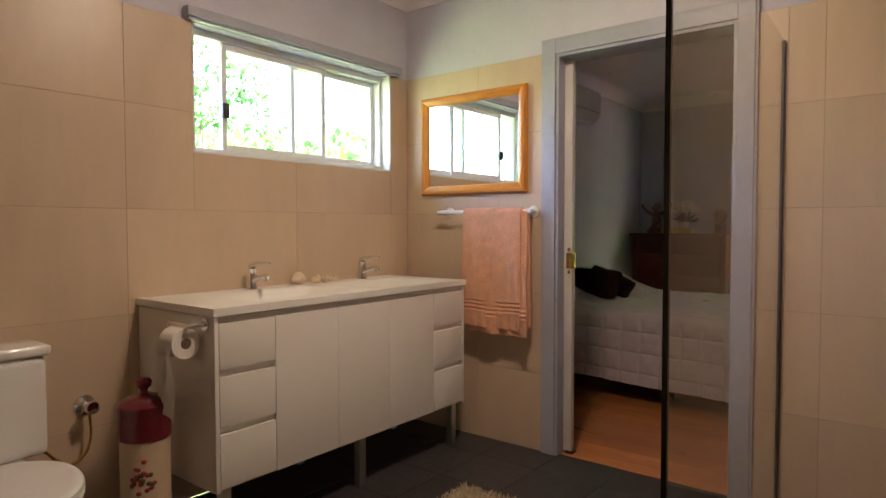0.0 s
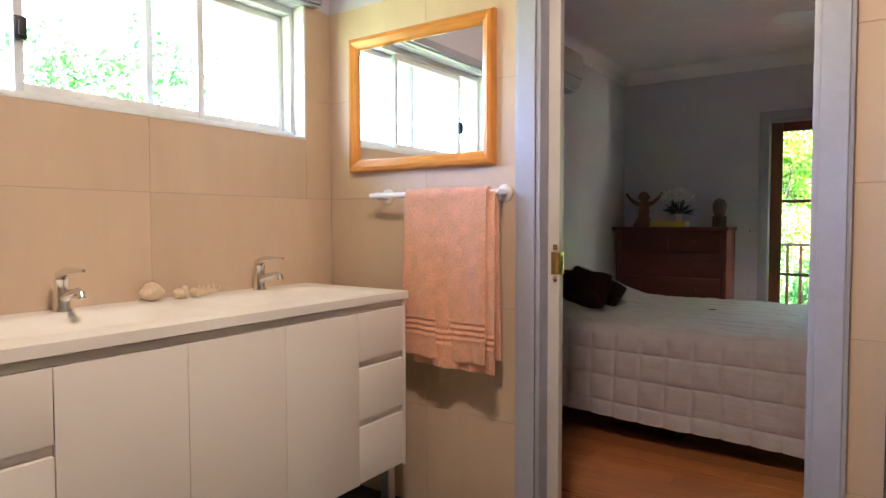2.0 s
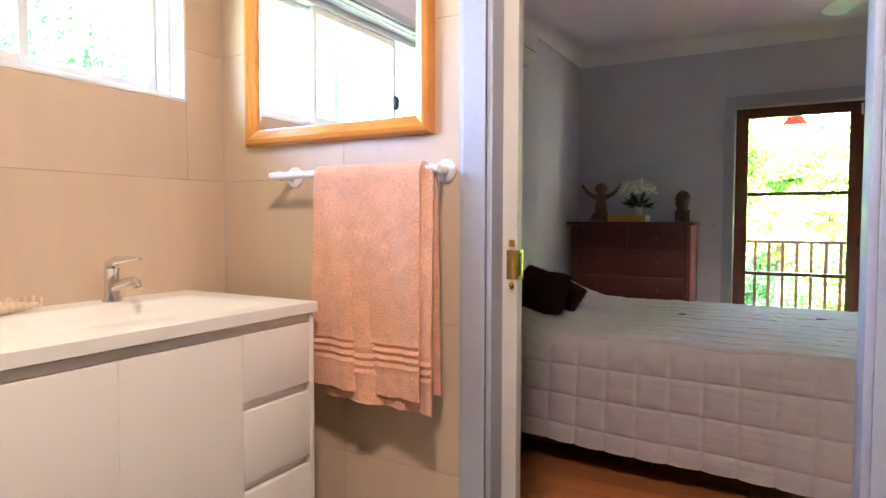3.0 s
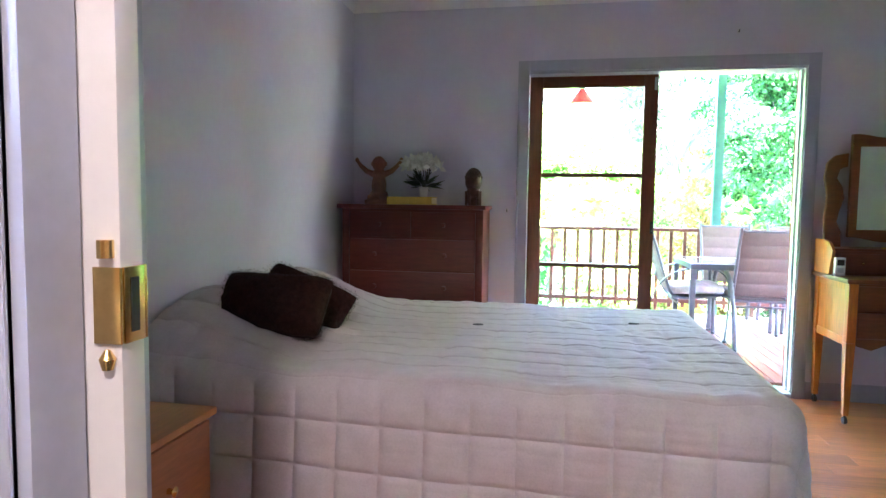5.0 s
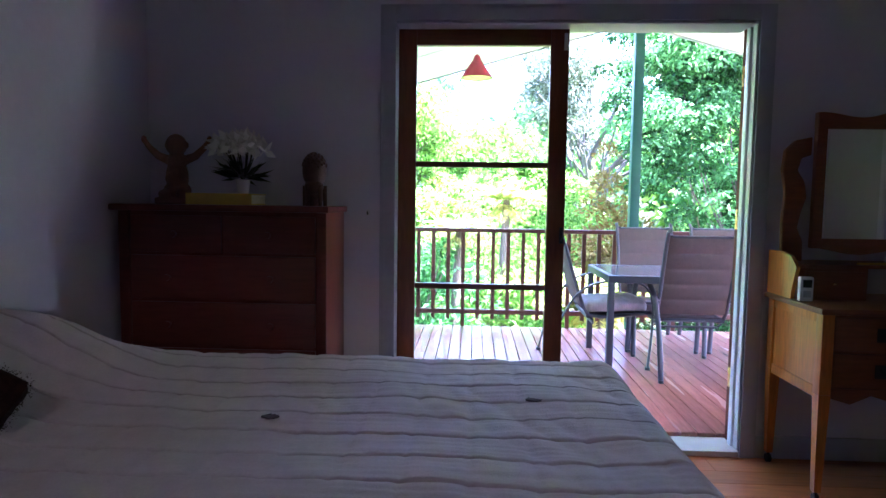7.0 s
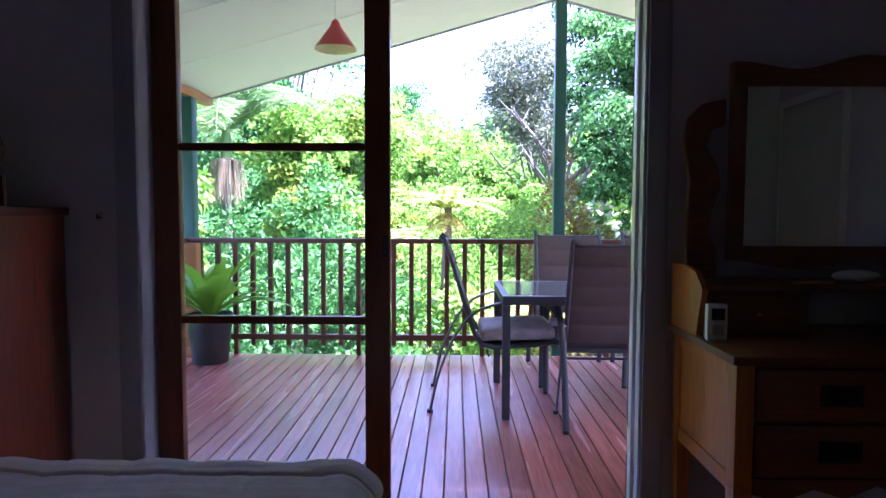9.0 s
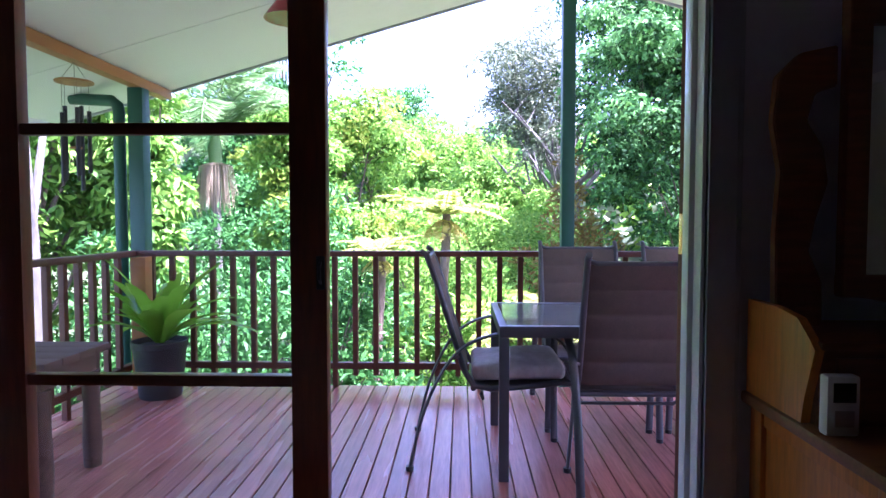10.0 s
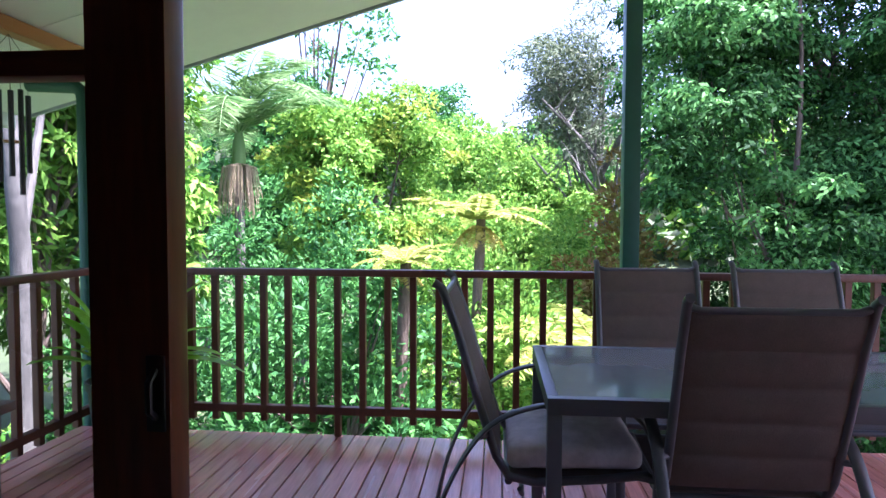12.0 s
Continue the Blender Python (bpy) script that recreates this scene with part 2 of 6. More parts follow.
# Lit copy of the deep green leaf, for sprays coloured as in sun.
LEAF_SUNLIT = leaf_mat("sunlit_green_leaf", (0.040, 0.16, 0.035), (0.15, 0.36, 0.09), 0.3)
LEAF_GOLD = leaf_mat("golden_green_leaf", (0.15, 0.27, 0.03), (0.34, 0.42, 0.055), 0.4)
LEAF_RUST = leaf_mat("bronze_leaf", (0.16, 0.085, 0.02), (0.24, 0.22, 0.05), 0.3)
FERN_LEAF = leaf_mat("sunlit_fern", (0.22, 0.33, 0.05), (0.40, 0.46, 0.11), 0.4)
FERN_OLD = leaf_mat("yellowing_fern", (0.34, 0.28, 0.06), (0.44, 0.40, 0.12), 0.4)
PALM_LEAF = leaf_mat("palm_leaf", (0.09, 0.21, 0.06), (0.24, 0.38, 0.14), 0.4)
SEED = mat("cream_seed_strands", (0.34, 0.27, 0.16), 0.9, var=0.25, scale=30)
NEST_LEAF = leaf_mat("bright_strap_leaf", (0.16, 0.40, 0.02), (0.30, 0.56, 0.05), 0.45, 0.35)
LAMP_GLOW = lit_mat("ceiling_lamp_glow", (1.0, 0.79, 0.57), 2.75)

# ---- building helpers ----
def thing(name, x, y, z, label, category, group="", kind=""):
    ob = new(name)
    ob.location = (x, y, z)
    ob.empty_display_size = 0.1
    return tagged(ob, label, category, group, kind)


def root_of(ob):
    while ob.parent:
        ob = ob.parent
    return ob


def mesh_of(name, bm, material, smooth=False, sharp=40):
    me = bpy.data.meshes.new(name)
    for f in bm.faces:
        f.smooth, f.material_index = smooth and f.material_index == 0, 0
    bm.to_mesh(me)
    bm.free()
    me.materials.append(material)
    if smooth:
        me.set_sharp_from_angle(angle=radians(sharp))
    return me


def part(name, bm, material, parent, label="", smooth=True, kind=""):
    """Links a bmesh, given in world places, as one mesh under a thing or a part."""
    bmesh.ops.translate(bm, verts=bm.verts, vec=-root_of(parent).location)
    ob = new(name, mesh_of(name, bm, material, smooth))
    ob.parent = parent
    if label:
        ob["label"] = label
    if kind:
        ob["kind"] = kind
    return ob


def solid(name, bm, material, label, category, kind="", smooth=True):
    """A thing of a single mesh, with its origin in the world's."""
    ob = new(name, mesh_of(name, bm, material, smooth))
    return tagged(ob, label, category, kind=kind)


def box(x0, x1, y0, y1, z0, z1, bevel=0.0, bm=None, seg=2):
    keep = bm or bmesh.new()
    tmp = bmesh.new()
    bmesh.ops.create_cube(tmp, size=1, matrix=Matrix.Translation(((x0 + x1) / 2, (y0 + y1) / 2, (z0 + z1) / 2)) @ Matrix.Diagonal((abs(x1 - x0), abs(y1 - y0), abs(z1 - z0), 1)))
    if bevel:
        bmesh.ops.bevel(tmp, geom=tmp.edges[:], offset=bevel, segments=seg, affect="EDGES", profile=0.6)
    for f in tmp.faces:
        f.material_index = 1  # flat faces
    if bm is None:
        keep.free()
        return tmp
    join(keep, tmp)
    return keep


def join(bm, other):
    me = bpy.data.meshes.new("t")
    other.to_mesh(me)
    other.free()
    bm.from_mesh(me)
    bpy.data.meshes.remove(me)


def tube(points, radius, seg=10, bm=None, closed=False, flat=1.0, cap=True):
    """A pipe along points; radius is a number or one per point; flat squeezes it sideways."""
    bm = bm or bmesh.new()
    pts = [Vector(p) for p in points]
    n = len(pts)
    rad = radius if isinstance(radius, (list, tuple)) else [radius] * n
    rings, up = [], None
    for i, p in enumerate(pts):
        d = (pts[min(i + 1, n - 1)] - pts[max(i - 1, 0)])
        if closed:
            d = pts[(i + 1) % n] - pts[i - 1]
        d.normalize()
        if up is None:
            up = Vector((0, 0, 1)) if abs(d.z) < 0.9 else Vector((1, 0, 0))
        side = d.cross(up).normalized()
        up = side.cross(d).normalized()
        rings.append([bm.verts.new(p + rad[i] * (math.cos(a) * side * flat + math.sin(a) * up)) for a in (2 * math.pi * k / seg for k in range(seg))])
    for i in range(n if closed else n - 1):
        a, b = rings[i], rings[(i + 1) % n]
        for k in range(seg):
            bm.faces.new((a[k], a[(k + 1) % seg], b[(k + 1) % seg], b[k]))
    if not closed and cap:
        bm.faces.new(rings[0][::-1]), bm.faces.new(rings[-1])
    bmesh.ops.recalc_face_normals(bm, faces=bm.faces)
    return bm


def lathe(profile, x, y, z, seg=28, bm=None, axis="z"):
    """Turns a profile of (radius, height) about an axis through the place."""
    bm = bm or bmesh.new()
    rings = []
    for r, h in profile:
        ring = []
        for k in range(seg):
            a = 2 * math.pi * k / seg
            u, v = max(r, 0.0005) * math.cos(a), max(r, 0.0005) * math.sin(a)
            p = {"z": (u, v, h), "x": (h, u, v), "y": (v, h, u)}[axis]
            ring.append(bm.verts.new((x + p[0], y + p[1], z + p[2])))
        rings.append(ring)
    for a, b in zip(rings, rings[1:]):
        for k in range(seg):
            bm.faces.new((a[k], a[(k + 1) % seg], b[(k + 1) % seg], b[k]))
    bm.faces.new(rings[0][::-1]), bm.faces.new(rings[-1])
    bmesh.ops.recalc_face_normals(bm, faces=bm.faces)
    return bm


def blob(x, y, z, rx, ry, rz, bm=None, sub=3, m=None):
    bm = bm or bmesh.new()
    place = Matrix.Translation((x, y, z)) @ (m or Matrix()) @ Matrix.Diagonal((rx, ry, rz, 1))
    bmesh.ops.create_icosphere(bm, subdivisions=sub, radius=1, matrix=place)
    return bm


def prism(outline, axis, a, b, bevel=0.0):
    """An outline of 2D points pushed from a to b along an axis (x: points are y,z; y: x,z; z: x,y)."""
    bm = bmesh.new()
    def at(p, h):
        return {"x": (h, p[0], p[1]), "y": (p[0], h, p[1]), "z": (p[0], p[1], h)}[axis]
    lo, hi = [bm.verts.new(at(p, a)) for p in outline], [bm.verts.new(at(p, b)) for p in outline]
    n = len(outline)
    bm.faces.new(lo), bm.faces.new(hi[::-1])
    for i in range(n):
        bm.faces.new((lo[i], hi[i], hi[(i + 1) % n], lo[(i + 1) % n]))
    bmesh.ops.recalc_face_normals(bm, faces=bm.faces)
    if bevel:
        bmesh.ops.bevel(bm, geom=bm.edges[:], offset=bevel, segments=2, affect="EDGES")
    for f in bm.faces:
        f.material_index = 1
    return bm


SHARED = {}


def piece(name, size, bevel, material, parent, place, turn=None):
    """One tile, board or baluster: an object of its own on a mesh shared by pieces of the same size; place is its centre in the world."""
    key = (name, tuple(round(s, 4) for s in size))
    if key not in SHARED:
        w, d, h = size
        SHARED[key] = mesh_of(name, box(-w / 2, w / 2, -d / 2, d / 2, -h / 2, h / 2, bevel, seg=1), material)
    ob = new(name, SHARED[key])
    ob.parent = parent
    ob.location = Vector(place) - root_of(parent).location
    if turn:
        ob.rotation_euler = turn
    return ob


def cut(rect, holes):
    """Splits a rectangle (u0, u1, v0, v1) round holes."""
    todo = [rect]
    for h in holes:
        out = []
        for u0, u1, v0, v1 in todo:
            a0, a1, b0, b1 = max(u0, h[0]), min(u1, h[1]), max(v0, h[2]), min(v1, h[3])
            if a0 >= a1 or b0 >= b1:
                out.append((u0, u1, v0, v1))
                continue
            out += [(u0, a0, v0, v1), (a1, u1, v0, v1), (a0, a1, v0, b0), (a0, a1, b1, v1)]
        todo = [r for r in out if r[1] - r[0] > 0.004 and r[3] - r[2] > 0.004]
    return todo


def wall(name, axis, plane, back, u0, u1, z0, z1, holes, material, label):
    """A wall with thickness and openings; axis is the one that it stands across."""
    bm = bmesh.new()
    a, b = sorted((plane, back))
    for r in cut((u0, u1, z0, z1), holes):
        if axis == "x":
            box(a, b, r[0], r[1], r[2], r[3], bm=bm)
        else:
            box(r[0], r[1], a, b, r[2], r[3], bm=bm)
    return solid(name, bm, material, label, "wall", "structure", smooth=False)


def tiles(parent, axis, plane, out, cols, rows, holes, material):
    """Wall tiles with recessed joints, each an object, 8 mm proud of the wall on the side out (+1 or -1)."""
    t, gap = 0.008, 0.0011
    for u0, u1 in zip(cols, cols[1:]):
        for v0, v1 in zip(rows, rows[1:]):
            for r in cut((u0, u1, v0, v1), holes):
                w, h = r[1] - r[0] - 2 * gap, r[3] - r[2] - 2 * gap
                if w < 0.005 or h < 0.005:
                    continue
                u, v = (r[0] + r[1]) / 2, (r[2] + r[3]) / 2
                if axis == "x":
                    piece("tile", (t, w, h), 0.001, material, parent, (plane + out * t / 2, u, v))
                else:
                    piece("tile", (w, t, h), 0.001, material, parent, (u, plane + out * t / 2, v))


def architrave(name, axis, plane, out, u0, u1, z1, width, material, label):
    """Moulded trim on the two sides and the head of an opening; stepped profile."""
    bm = bmesh.new()
    for k, (inset, depth) in enumerate(((0.0, 0.014), (0.012, 0.020), (0.030, 0.015), (0.045, 0.019))):
        far = plane + out * depth
        lo, hi = sorted((plane, far))
        e = inset
        for (a, b, c, d) in ((u0 - width + e, u0, 0.0, z1 + width - e), (u1, u1 + width - e, 0.0, z1 + width - e), (u0, u1, z1, z1 + width - e)):
            if k and a == u0:
                b = u1
            if axis == "y":
                box(a, b, lo, hi - 0.0001 * k, c, d, 0.003, bm)
            else:
                box(lo, hi, a, b, c, d, 0.003, bm)
    return solid(name, bm, material, label, "trim", "structure", smooth=False)


# ---- the house ----
BW, BN, BE, BS = -2.44, 4.22, 1.15, -0.35     # bathroom: west, north, east, south faces
RW, RN, RE, RS = -2.25, 7.885, 2.75, 4.38     # bedroom faces
BATH_H, BED_H = 2.72, 2.62
DX0, DX1, DH = -1.36, -0.45, 2.19             # doorway between the rooms
VX0, VX1, VH = -1.04, 0.655, 2.075            # opening to the veranda
WY0, WY1, WZ0, WZ1 = 2.73, 4.065, 1.607, 2.205
DECK_Z = 0.045
TILE_TOP = 2.205

bath_west = wall("wall_bath_west", "x", BW - 0.008, BW - 0.19, BS - 0.2, BN + 0.16, 0.0, BATH_H + 0.1, [(WY0, WY1, WZ0, WZ1)], LAVENDER, "lavender painted bathroom wall above beige tiles")
bath_north = wall("wall_bath_north", "y", BN + 0.008, BN + 0.08, BW - 0.008, BE + 0.15, 0.0, BATH_H + 0.1, [(DX0, DX1, -1, DH)], LAVENDER, "lavender painted wall above beige tiles, with a doorway")
bath_south = wall("wall_bath_south", "y", BS, BS - 0.15, BW - 0.008, BE + 0.15, 0.0, BATH_H + 0.1, [], LAVENDER, "plain lavender bathroom wall")
bath_east = wall("wall_bath_east", "x", BE, BE + 0.15, BS, BN + 0.008, 0.0, BATH_H + 0.1, [], LAVENDER, "plain lavender bathroom wall")
bed_south = wall("wall_bedroom_south", "y", BN + 0.0801, RS, RW - 0.19, RE + 0.15, 0.0, BATH_H + 0.1, [(DX0, DX1, -1, DH)], LAVENDER, "lavender painted bedroom wall with a doorway")
bed_west = wall("wall_bedroom_west", "x", RW, RW - 0.19, RS, RN + 0.16, 0.0, BED_H + 0.2, [], LAVENDER, "smooth lavender painted bedroom wall")
bed_north = wall("wall_bedroom_north", "y", RN, RN + 0.16, RW, RE + 0.15, 0.0, BED_H + 0.2, [(VX0, VX1 + 0.03, -1, VH)], LAVENDER, "lavender painted wall with double veranda doors")
bed_east = wall("wall_bedroom_east", "x", RE, RE + 0.15, RS, RN, 0.0, BED_H + 0.2, [], LAVENDER, "plain lavender bedroom wall")

solid("ceiling_bathroom", box(BW - 0.19, BE + 0.15, BS - 0.15, BN + 0.16, BATH_H + 0.1, BATH_H + 0.25), WHITE_PAINT, "white painted bathroom ceiling", "ceiling", "structure")
solid("ceiling_bathroom_lining", box(BW - 0.006, BE, BS, BN + 0.006, BATH_H, BATH_H + 0.09), WHITE_PAINT, "white plasterboard ceiling lining", "ceiling", "structure")
solid("ceiling_bedroom", box(RW + 0.001, RE, RS, RN, BED_H, BED_H + 0.19), WHITE_PAINT, "white painted bedroom ceiling", "ceiling", "structure")
# Unseen slab added above the bedroom to keep sky light out.
solid("roof_slab", box(RW - 0.5, RE + 0.5, BN + 0.17, RN + 0.16, BED_H + 0.21, BED_H + 0.36), FASCIA, "unseen grey roof slab shutting out the sky", "roof", "structure")


def cornice(name, x0, x1, y0, y1, h, drop, label):
    """Coved cornice round a ceiling."""
    bm = bmesh.new()
    prof = [(0.0, -drop)] + [(0.008 + (drop - 0.008) * (1 - math.cos(k * math.pi / 16)), -drop + drop * math.sin(k * math.pi / 16)) for k in range(9)]
    rings = [[bm.verts.new((x0 + d, y0 + d, h + z)) for d, z in prof], [bm.verts.new((x1 - d, y0 + d, h + z)) for d, z in prof],
             [bm.verts.new((x1 - d, y1 - d, h + z)) for d, z in prof], [bm.verts.new((x0 + d, y1 - d, h + z)) for d, z in prof]]
    for i in range(4):
        a, b = rings[i], rings[(i + 1) % 4]
        for k in range(len(prof) - 1):
            bm.faces.new((a[k], a[k + 1], b[k + 1], b[k]))
    bmesh.ops.recalc_face_normals(bm, faces=bm.faces)
    return solid(name, bm, WHITE_PAINT, label, "cornice", "structure")


cornice("cornice_bathroom", BW - 0.006, BE, BS, BN + 0.006, BATH_H - 0.001, 0.075, "white coved plaster cornice")
cornice("cornice_bedroom", RW + 0.001, RE, RS, RN - 0.001, BED_H - 0.001, 0.12, "white coved plaster cornice")

bath_floor = solid("floor_bathroom", box(BW - 0.008, BE, BS, BN + 0.03, -0.15, -0.004), FLOOR_GROUT, "dark tiled bathroom floor", "floor", "structure")
bed_floor = solid("floor_bedroom", box(RW - 0.03, RE, BN + 0.032, RN + 0.04, -0.15, -0.006), DARK_CLOTH, "polished orange timber floor", "floor", "structure")

# trim round the doorways
architrave("trim_bath_door", "y", BN, -1, DX0, DX1, DH, 0.085, TRIM, "moulded grey-blue painted door trim")
architrave("trim_bedroom_door", "y", RS, 1, DX0, DX1, DH, 0.085, TRIM, "moulded grey-blue painted door trim")
architrave("trim_veranda_door", "y", RN, -1, VX0 + 0.006, VX1 - 0.006, VH - 0.006, 0.075, TRIM, "moulded grey-blue painted door trim")
bm = box(DX0, DX0 + 0.018, BN - 0.012, BN + 0.062, 0, DH, 0.002)
box(DX0, DX0 + 0.018, BN + 0.108, RS + 0.012, 0, DH, 0.002, bm)
box(DX1 - 0.018, DX1, BN - 0.012, RS + 0.012, 0, DH, 0.002, bm)
box(DX0 + 0.018, DX1 - 0.018, BN - 0.012, RS + 0.012, DH - 0.018, DH, 0.002, bm)
solid("trim_door_lining", bm, TRIM, "grey-blue painted door lining with a slot for the sliding door", "trim", "structure")

bm = bmesh.new()
for x0, x1, y0, y1 in ((RW, RW + 0.014, RS, RN), (RE - 0.014, RE, 5.34, RN), (RW + 0.014, VX0 - 0.07, RN - 0.014, RN), (VX1 + 0.07, RE - 0.014, RN - 0.014, RN), (RW + 0.014, DX0 - 0.087, RS, RS + 0.014), (DX1 + 0.087, RE - 0.014, RS, RS + 0.014)):
    box(x0, x1, y0, y1, 0, 0.11, 0.004, bm)
solid("baseboard", bm, TRIM, "grey-blue painted skirting board", "skirting", "structure")

# flush door in the east wall, seen in the dressing table's mirror
architrave("trim_east_door", "x", RE, -1, 4.47, 5.27, 2.05, 0.065, WHITE_PAINT, "white painted door trim")
flush = thing("flush_door", RE - 0.006, 4.87, 0, "plain pale flush door, closed", "door")
part("door_leaf", box(RE - 0.012, RE - 0.0005, 4.473, 5.267, 0.006, 2.047, 0.002), DOOR_WHITE, flush)

# the sliding door's edge standing out of its pocket
leaf = thing("sliding_door", DX0 + 0.03, BN + 0.085, 0, "cream painted sliding door, slid open into the wall", "door")
part("door_leaf", box(DX0 - 0.05, DX0 + 0.062, BN + 0.066, BN + 0.104, 0.012, DH - 0.022, 0.003), DOOR_WHITE, leaf)
plate = part("edge_pull", box(DX0 + 0.0605, DX0 + 0.065, BN + 0.068, BN + 0.102, 1.03, 1.115, 0.001), BRASS, leaf, "polished brass edge pull")
bm = box(DX0 + 0.030, DX0 + 0.064, BN + 0.062, BN + 0.0655, 1.03, 1.115, 0.001)
box(DX0 + 0.030, DX0 + 0.064, BN + 0.1045, BN + 0.108, 1.03, 1.115, 0.001, bm)
part("flush_plate", bm, BRASS, plate)
# Thin black patch on the plate, painted for the dark inside the pull's hollow.
part("recess", box(DX0 + 0.0652, DX0 + 0.0662, BN + 0.078, BN + 0.091, 1.042, 1.103), BLACK, plate)
bm = lathe([(0.0, 0), (0.009, 0), (0.009, 0.02), (0.0, 0.02)], DX0 + 0.047, BN + 0.062, 1.125, 14, None, "z")
lathe([(0.0, 0), (0.006, 0), (0.009, 0.012), (0.003, 0.022), (0.0, 0.022)], DX0 + 0.047, BN + 0.0615, 1.002, 14, bm)
part("finial", bm, BRASS, plate)
part("bottom_guide", box(DX0 + 0.03, DX0 + 0.075, BN + 0.06, BN + 0.11, 0.0, 0.014, 0.002), BLACK, leaf, "black floor guide")

# ---- bathroom window ----
win = thing("window_1", BW - 0.11, (WY0 + WY1) / 2, WZ0, "white aluminium sliding window, partly slid open", "window", kind="structure")
WX = BW - 0.115
bm = bmesh.new()
box(WX - 0.045, WX + 0.045, WY0, WY1, WZ0, WZ0 + 0.035, 0.003, bm)
box(WX - 0.045, WX + 0.045, WY0, WY1, WZ1 - 0.035, WZ1, 0.003, bm)
box(WX - 0.045, WX + 0.045, WY0, WY0 + 0.03, WZ0 + 0.035, WZ1 - 0.035, 0.003, bm)
box(WX - 0.045, WX + 0.045, WY1 - 0.03, WY1, WZ0 + 0.035, WZ1 - 0.035, 0.003, bm)
part("window_frame", bm, ALU, win)
for k, (xx, y0, y1) in enumerate(((WX + 0.018, 2.935, 3.605), (WX - 0.018, 3.385, WY1 - 0.03))):
    bm = bmesh.new()
    z0, z1 = WZ0 + 0.036, WZ1 - 0.036
    for a, b, c, d in ((y0, y0 + 0.028, z0, z1), (y1 - 0.028, y1, z0, z1), (y0 + 0.028, y1 - 0.028, z0, z0 + 0.03), (y0 + 0.028, y1 - 0.028, z1 - 0.03, z1)):
        box(xx - 0.012, xx + 0.012, a, b, c, d, 0.002, bm)
    sash = part("sash", bm, ALU, win)
    pane = part("pane", box(xx - 0.0025, xx + 0.0025, y0 + 0.028, y1 - 0.028, z0 + 0.03, z1 - 0.03), GLASS, sash, smooth=False)
    pane.visible_shadow = False
bm = box(WX + 0.03, WX + 0.048, 2.93, 2.968, 1.80, 1.875, 0.005)
box(WX + 0.048, WX + 0.058, 2.94, 2.958, 1.815, 1.86, 0.004, bm)
part("latch", bm, BLACK, win, "dark grey window latch")
bm = box(BW - 0.07, BW + 0.001, WY0 + 0.0005, WY1 - 0.0005, WZ0 - 0.0, WZ0 + 0.008)
box(BW - 0.07, BW + 0.001, WY1 - 0.010, WY1, WZ0 + 0.008, WZ1, 0, bm)
box(BW - 0.07, BW + 0.001, WY0, WY0 + 0.010, WZ0 + 0.008, WZ1, 0, bm)
part("window_sill", bm, ALU, win, "white reveal lining and sill", smooth=False)
bm = box(BW - 0.004, BW + 0.045, 2.69, 4.13, 2.218, 2.262, 0.004)
box(BW - 0.004, BW + 0.03, 2.70, 4.12, 2.206, 2.2175, 0.002, bm)
solid("trim_window_head", bm, TRIM, "grey painted head trim above the window", "trim", "structure")

bm = prism([(BW - 0.191, 2.62), (BW - 0.85, 2.40), (BW - 0.85, 2.50), (BW - 0.191, 2.72)], "y", BS - 0.2, BN + 0.3)
solid("eave", bm, FASCIA, "grey eave along the outer bathroom wall", "eave", "structure", smooth=False)

# ---- bathroom fittings ----
def vanity():
    x0, x1, y0, y1 = BW + 0.002, -1.855, 2.462, 4.045
    v = thing("vanity_cabinet", -2.15, 3.25, 0, "long gloss white double vanity cabinet on steel legs", "cabinet")
    part("body", box(x0, x1 - 0.02, y0 + 0.018, y1 - 0.018, 0.25, 0.90), GLOSS_WHITE, v)
    part("side_panel", box(x0, x1, y0, y0 + 0.0175, 0.25, 0.922, 0.002), GLOSS_WHITE, v)
    part("side_panel", box(x0, x1, y1 - 0.0175, y1, 0.25, 0.922, 0.002), GLOSS_WHITE, v)
    part("finger_rail", box(x1 - 0.035, x1 - 0.006, y0 + 0.018, y1 - 0.018, 0.9005, 0.922), GLOSS_WHITE, v, "recessed white finger rail")
    for a, b in ((2.482, 2.737), (3.772, 4.026)):
        for z0, z1 in ((0.262, 0.470), (0.498, 0.690), (0.718, 0.897)):
            part("drawer", box(x1 - 0.019, x1, a, b, z0, z1, 0.0025), GLOSS_WHITE, v)
    for a, b in ((2.7395, 3.0800), (3.0815, 3.4250), (3.4265, 3.7700)):
        part("door", box(x1 - 0.019, x1 - 0.001, a, b, 0.256, 0.897, 0.002), GLOSS_WHITE, v)
    for y in (2.53, 3.27, 4.00):
        for x in (x1 - 0.06, x0 + 0.06):
            part("leg", box(x - 0.02, x + 0.02, y - 0.02, y + 0.02, 0, 0.25, 0.002), STEEL, v, "square steel leg")
    return v


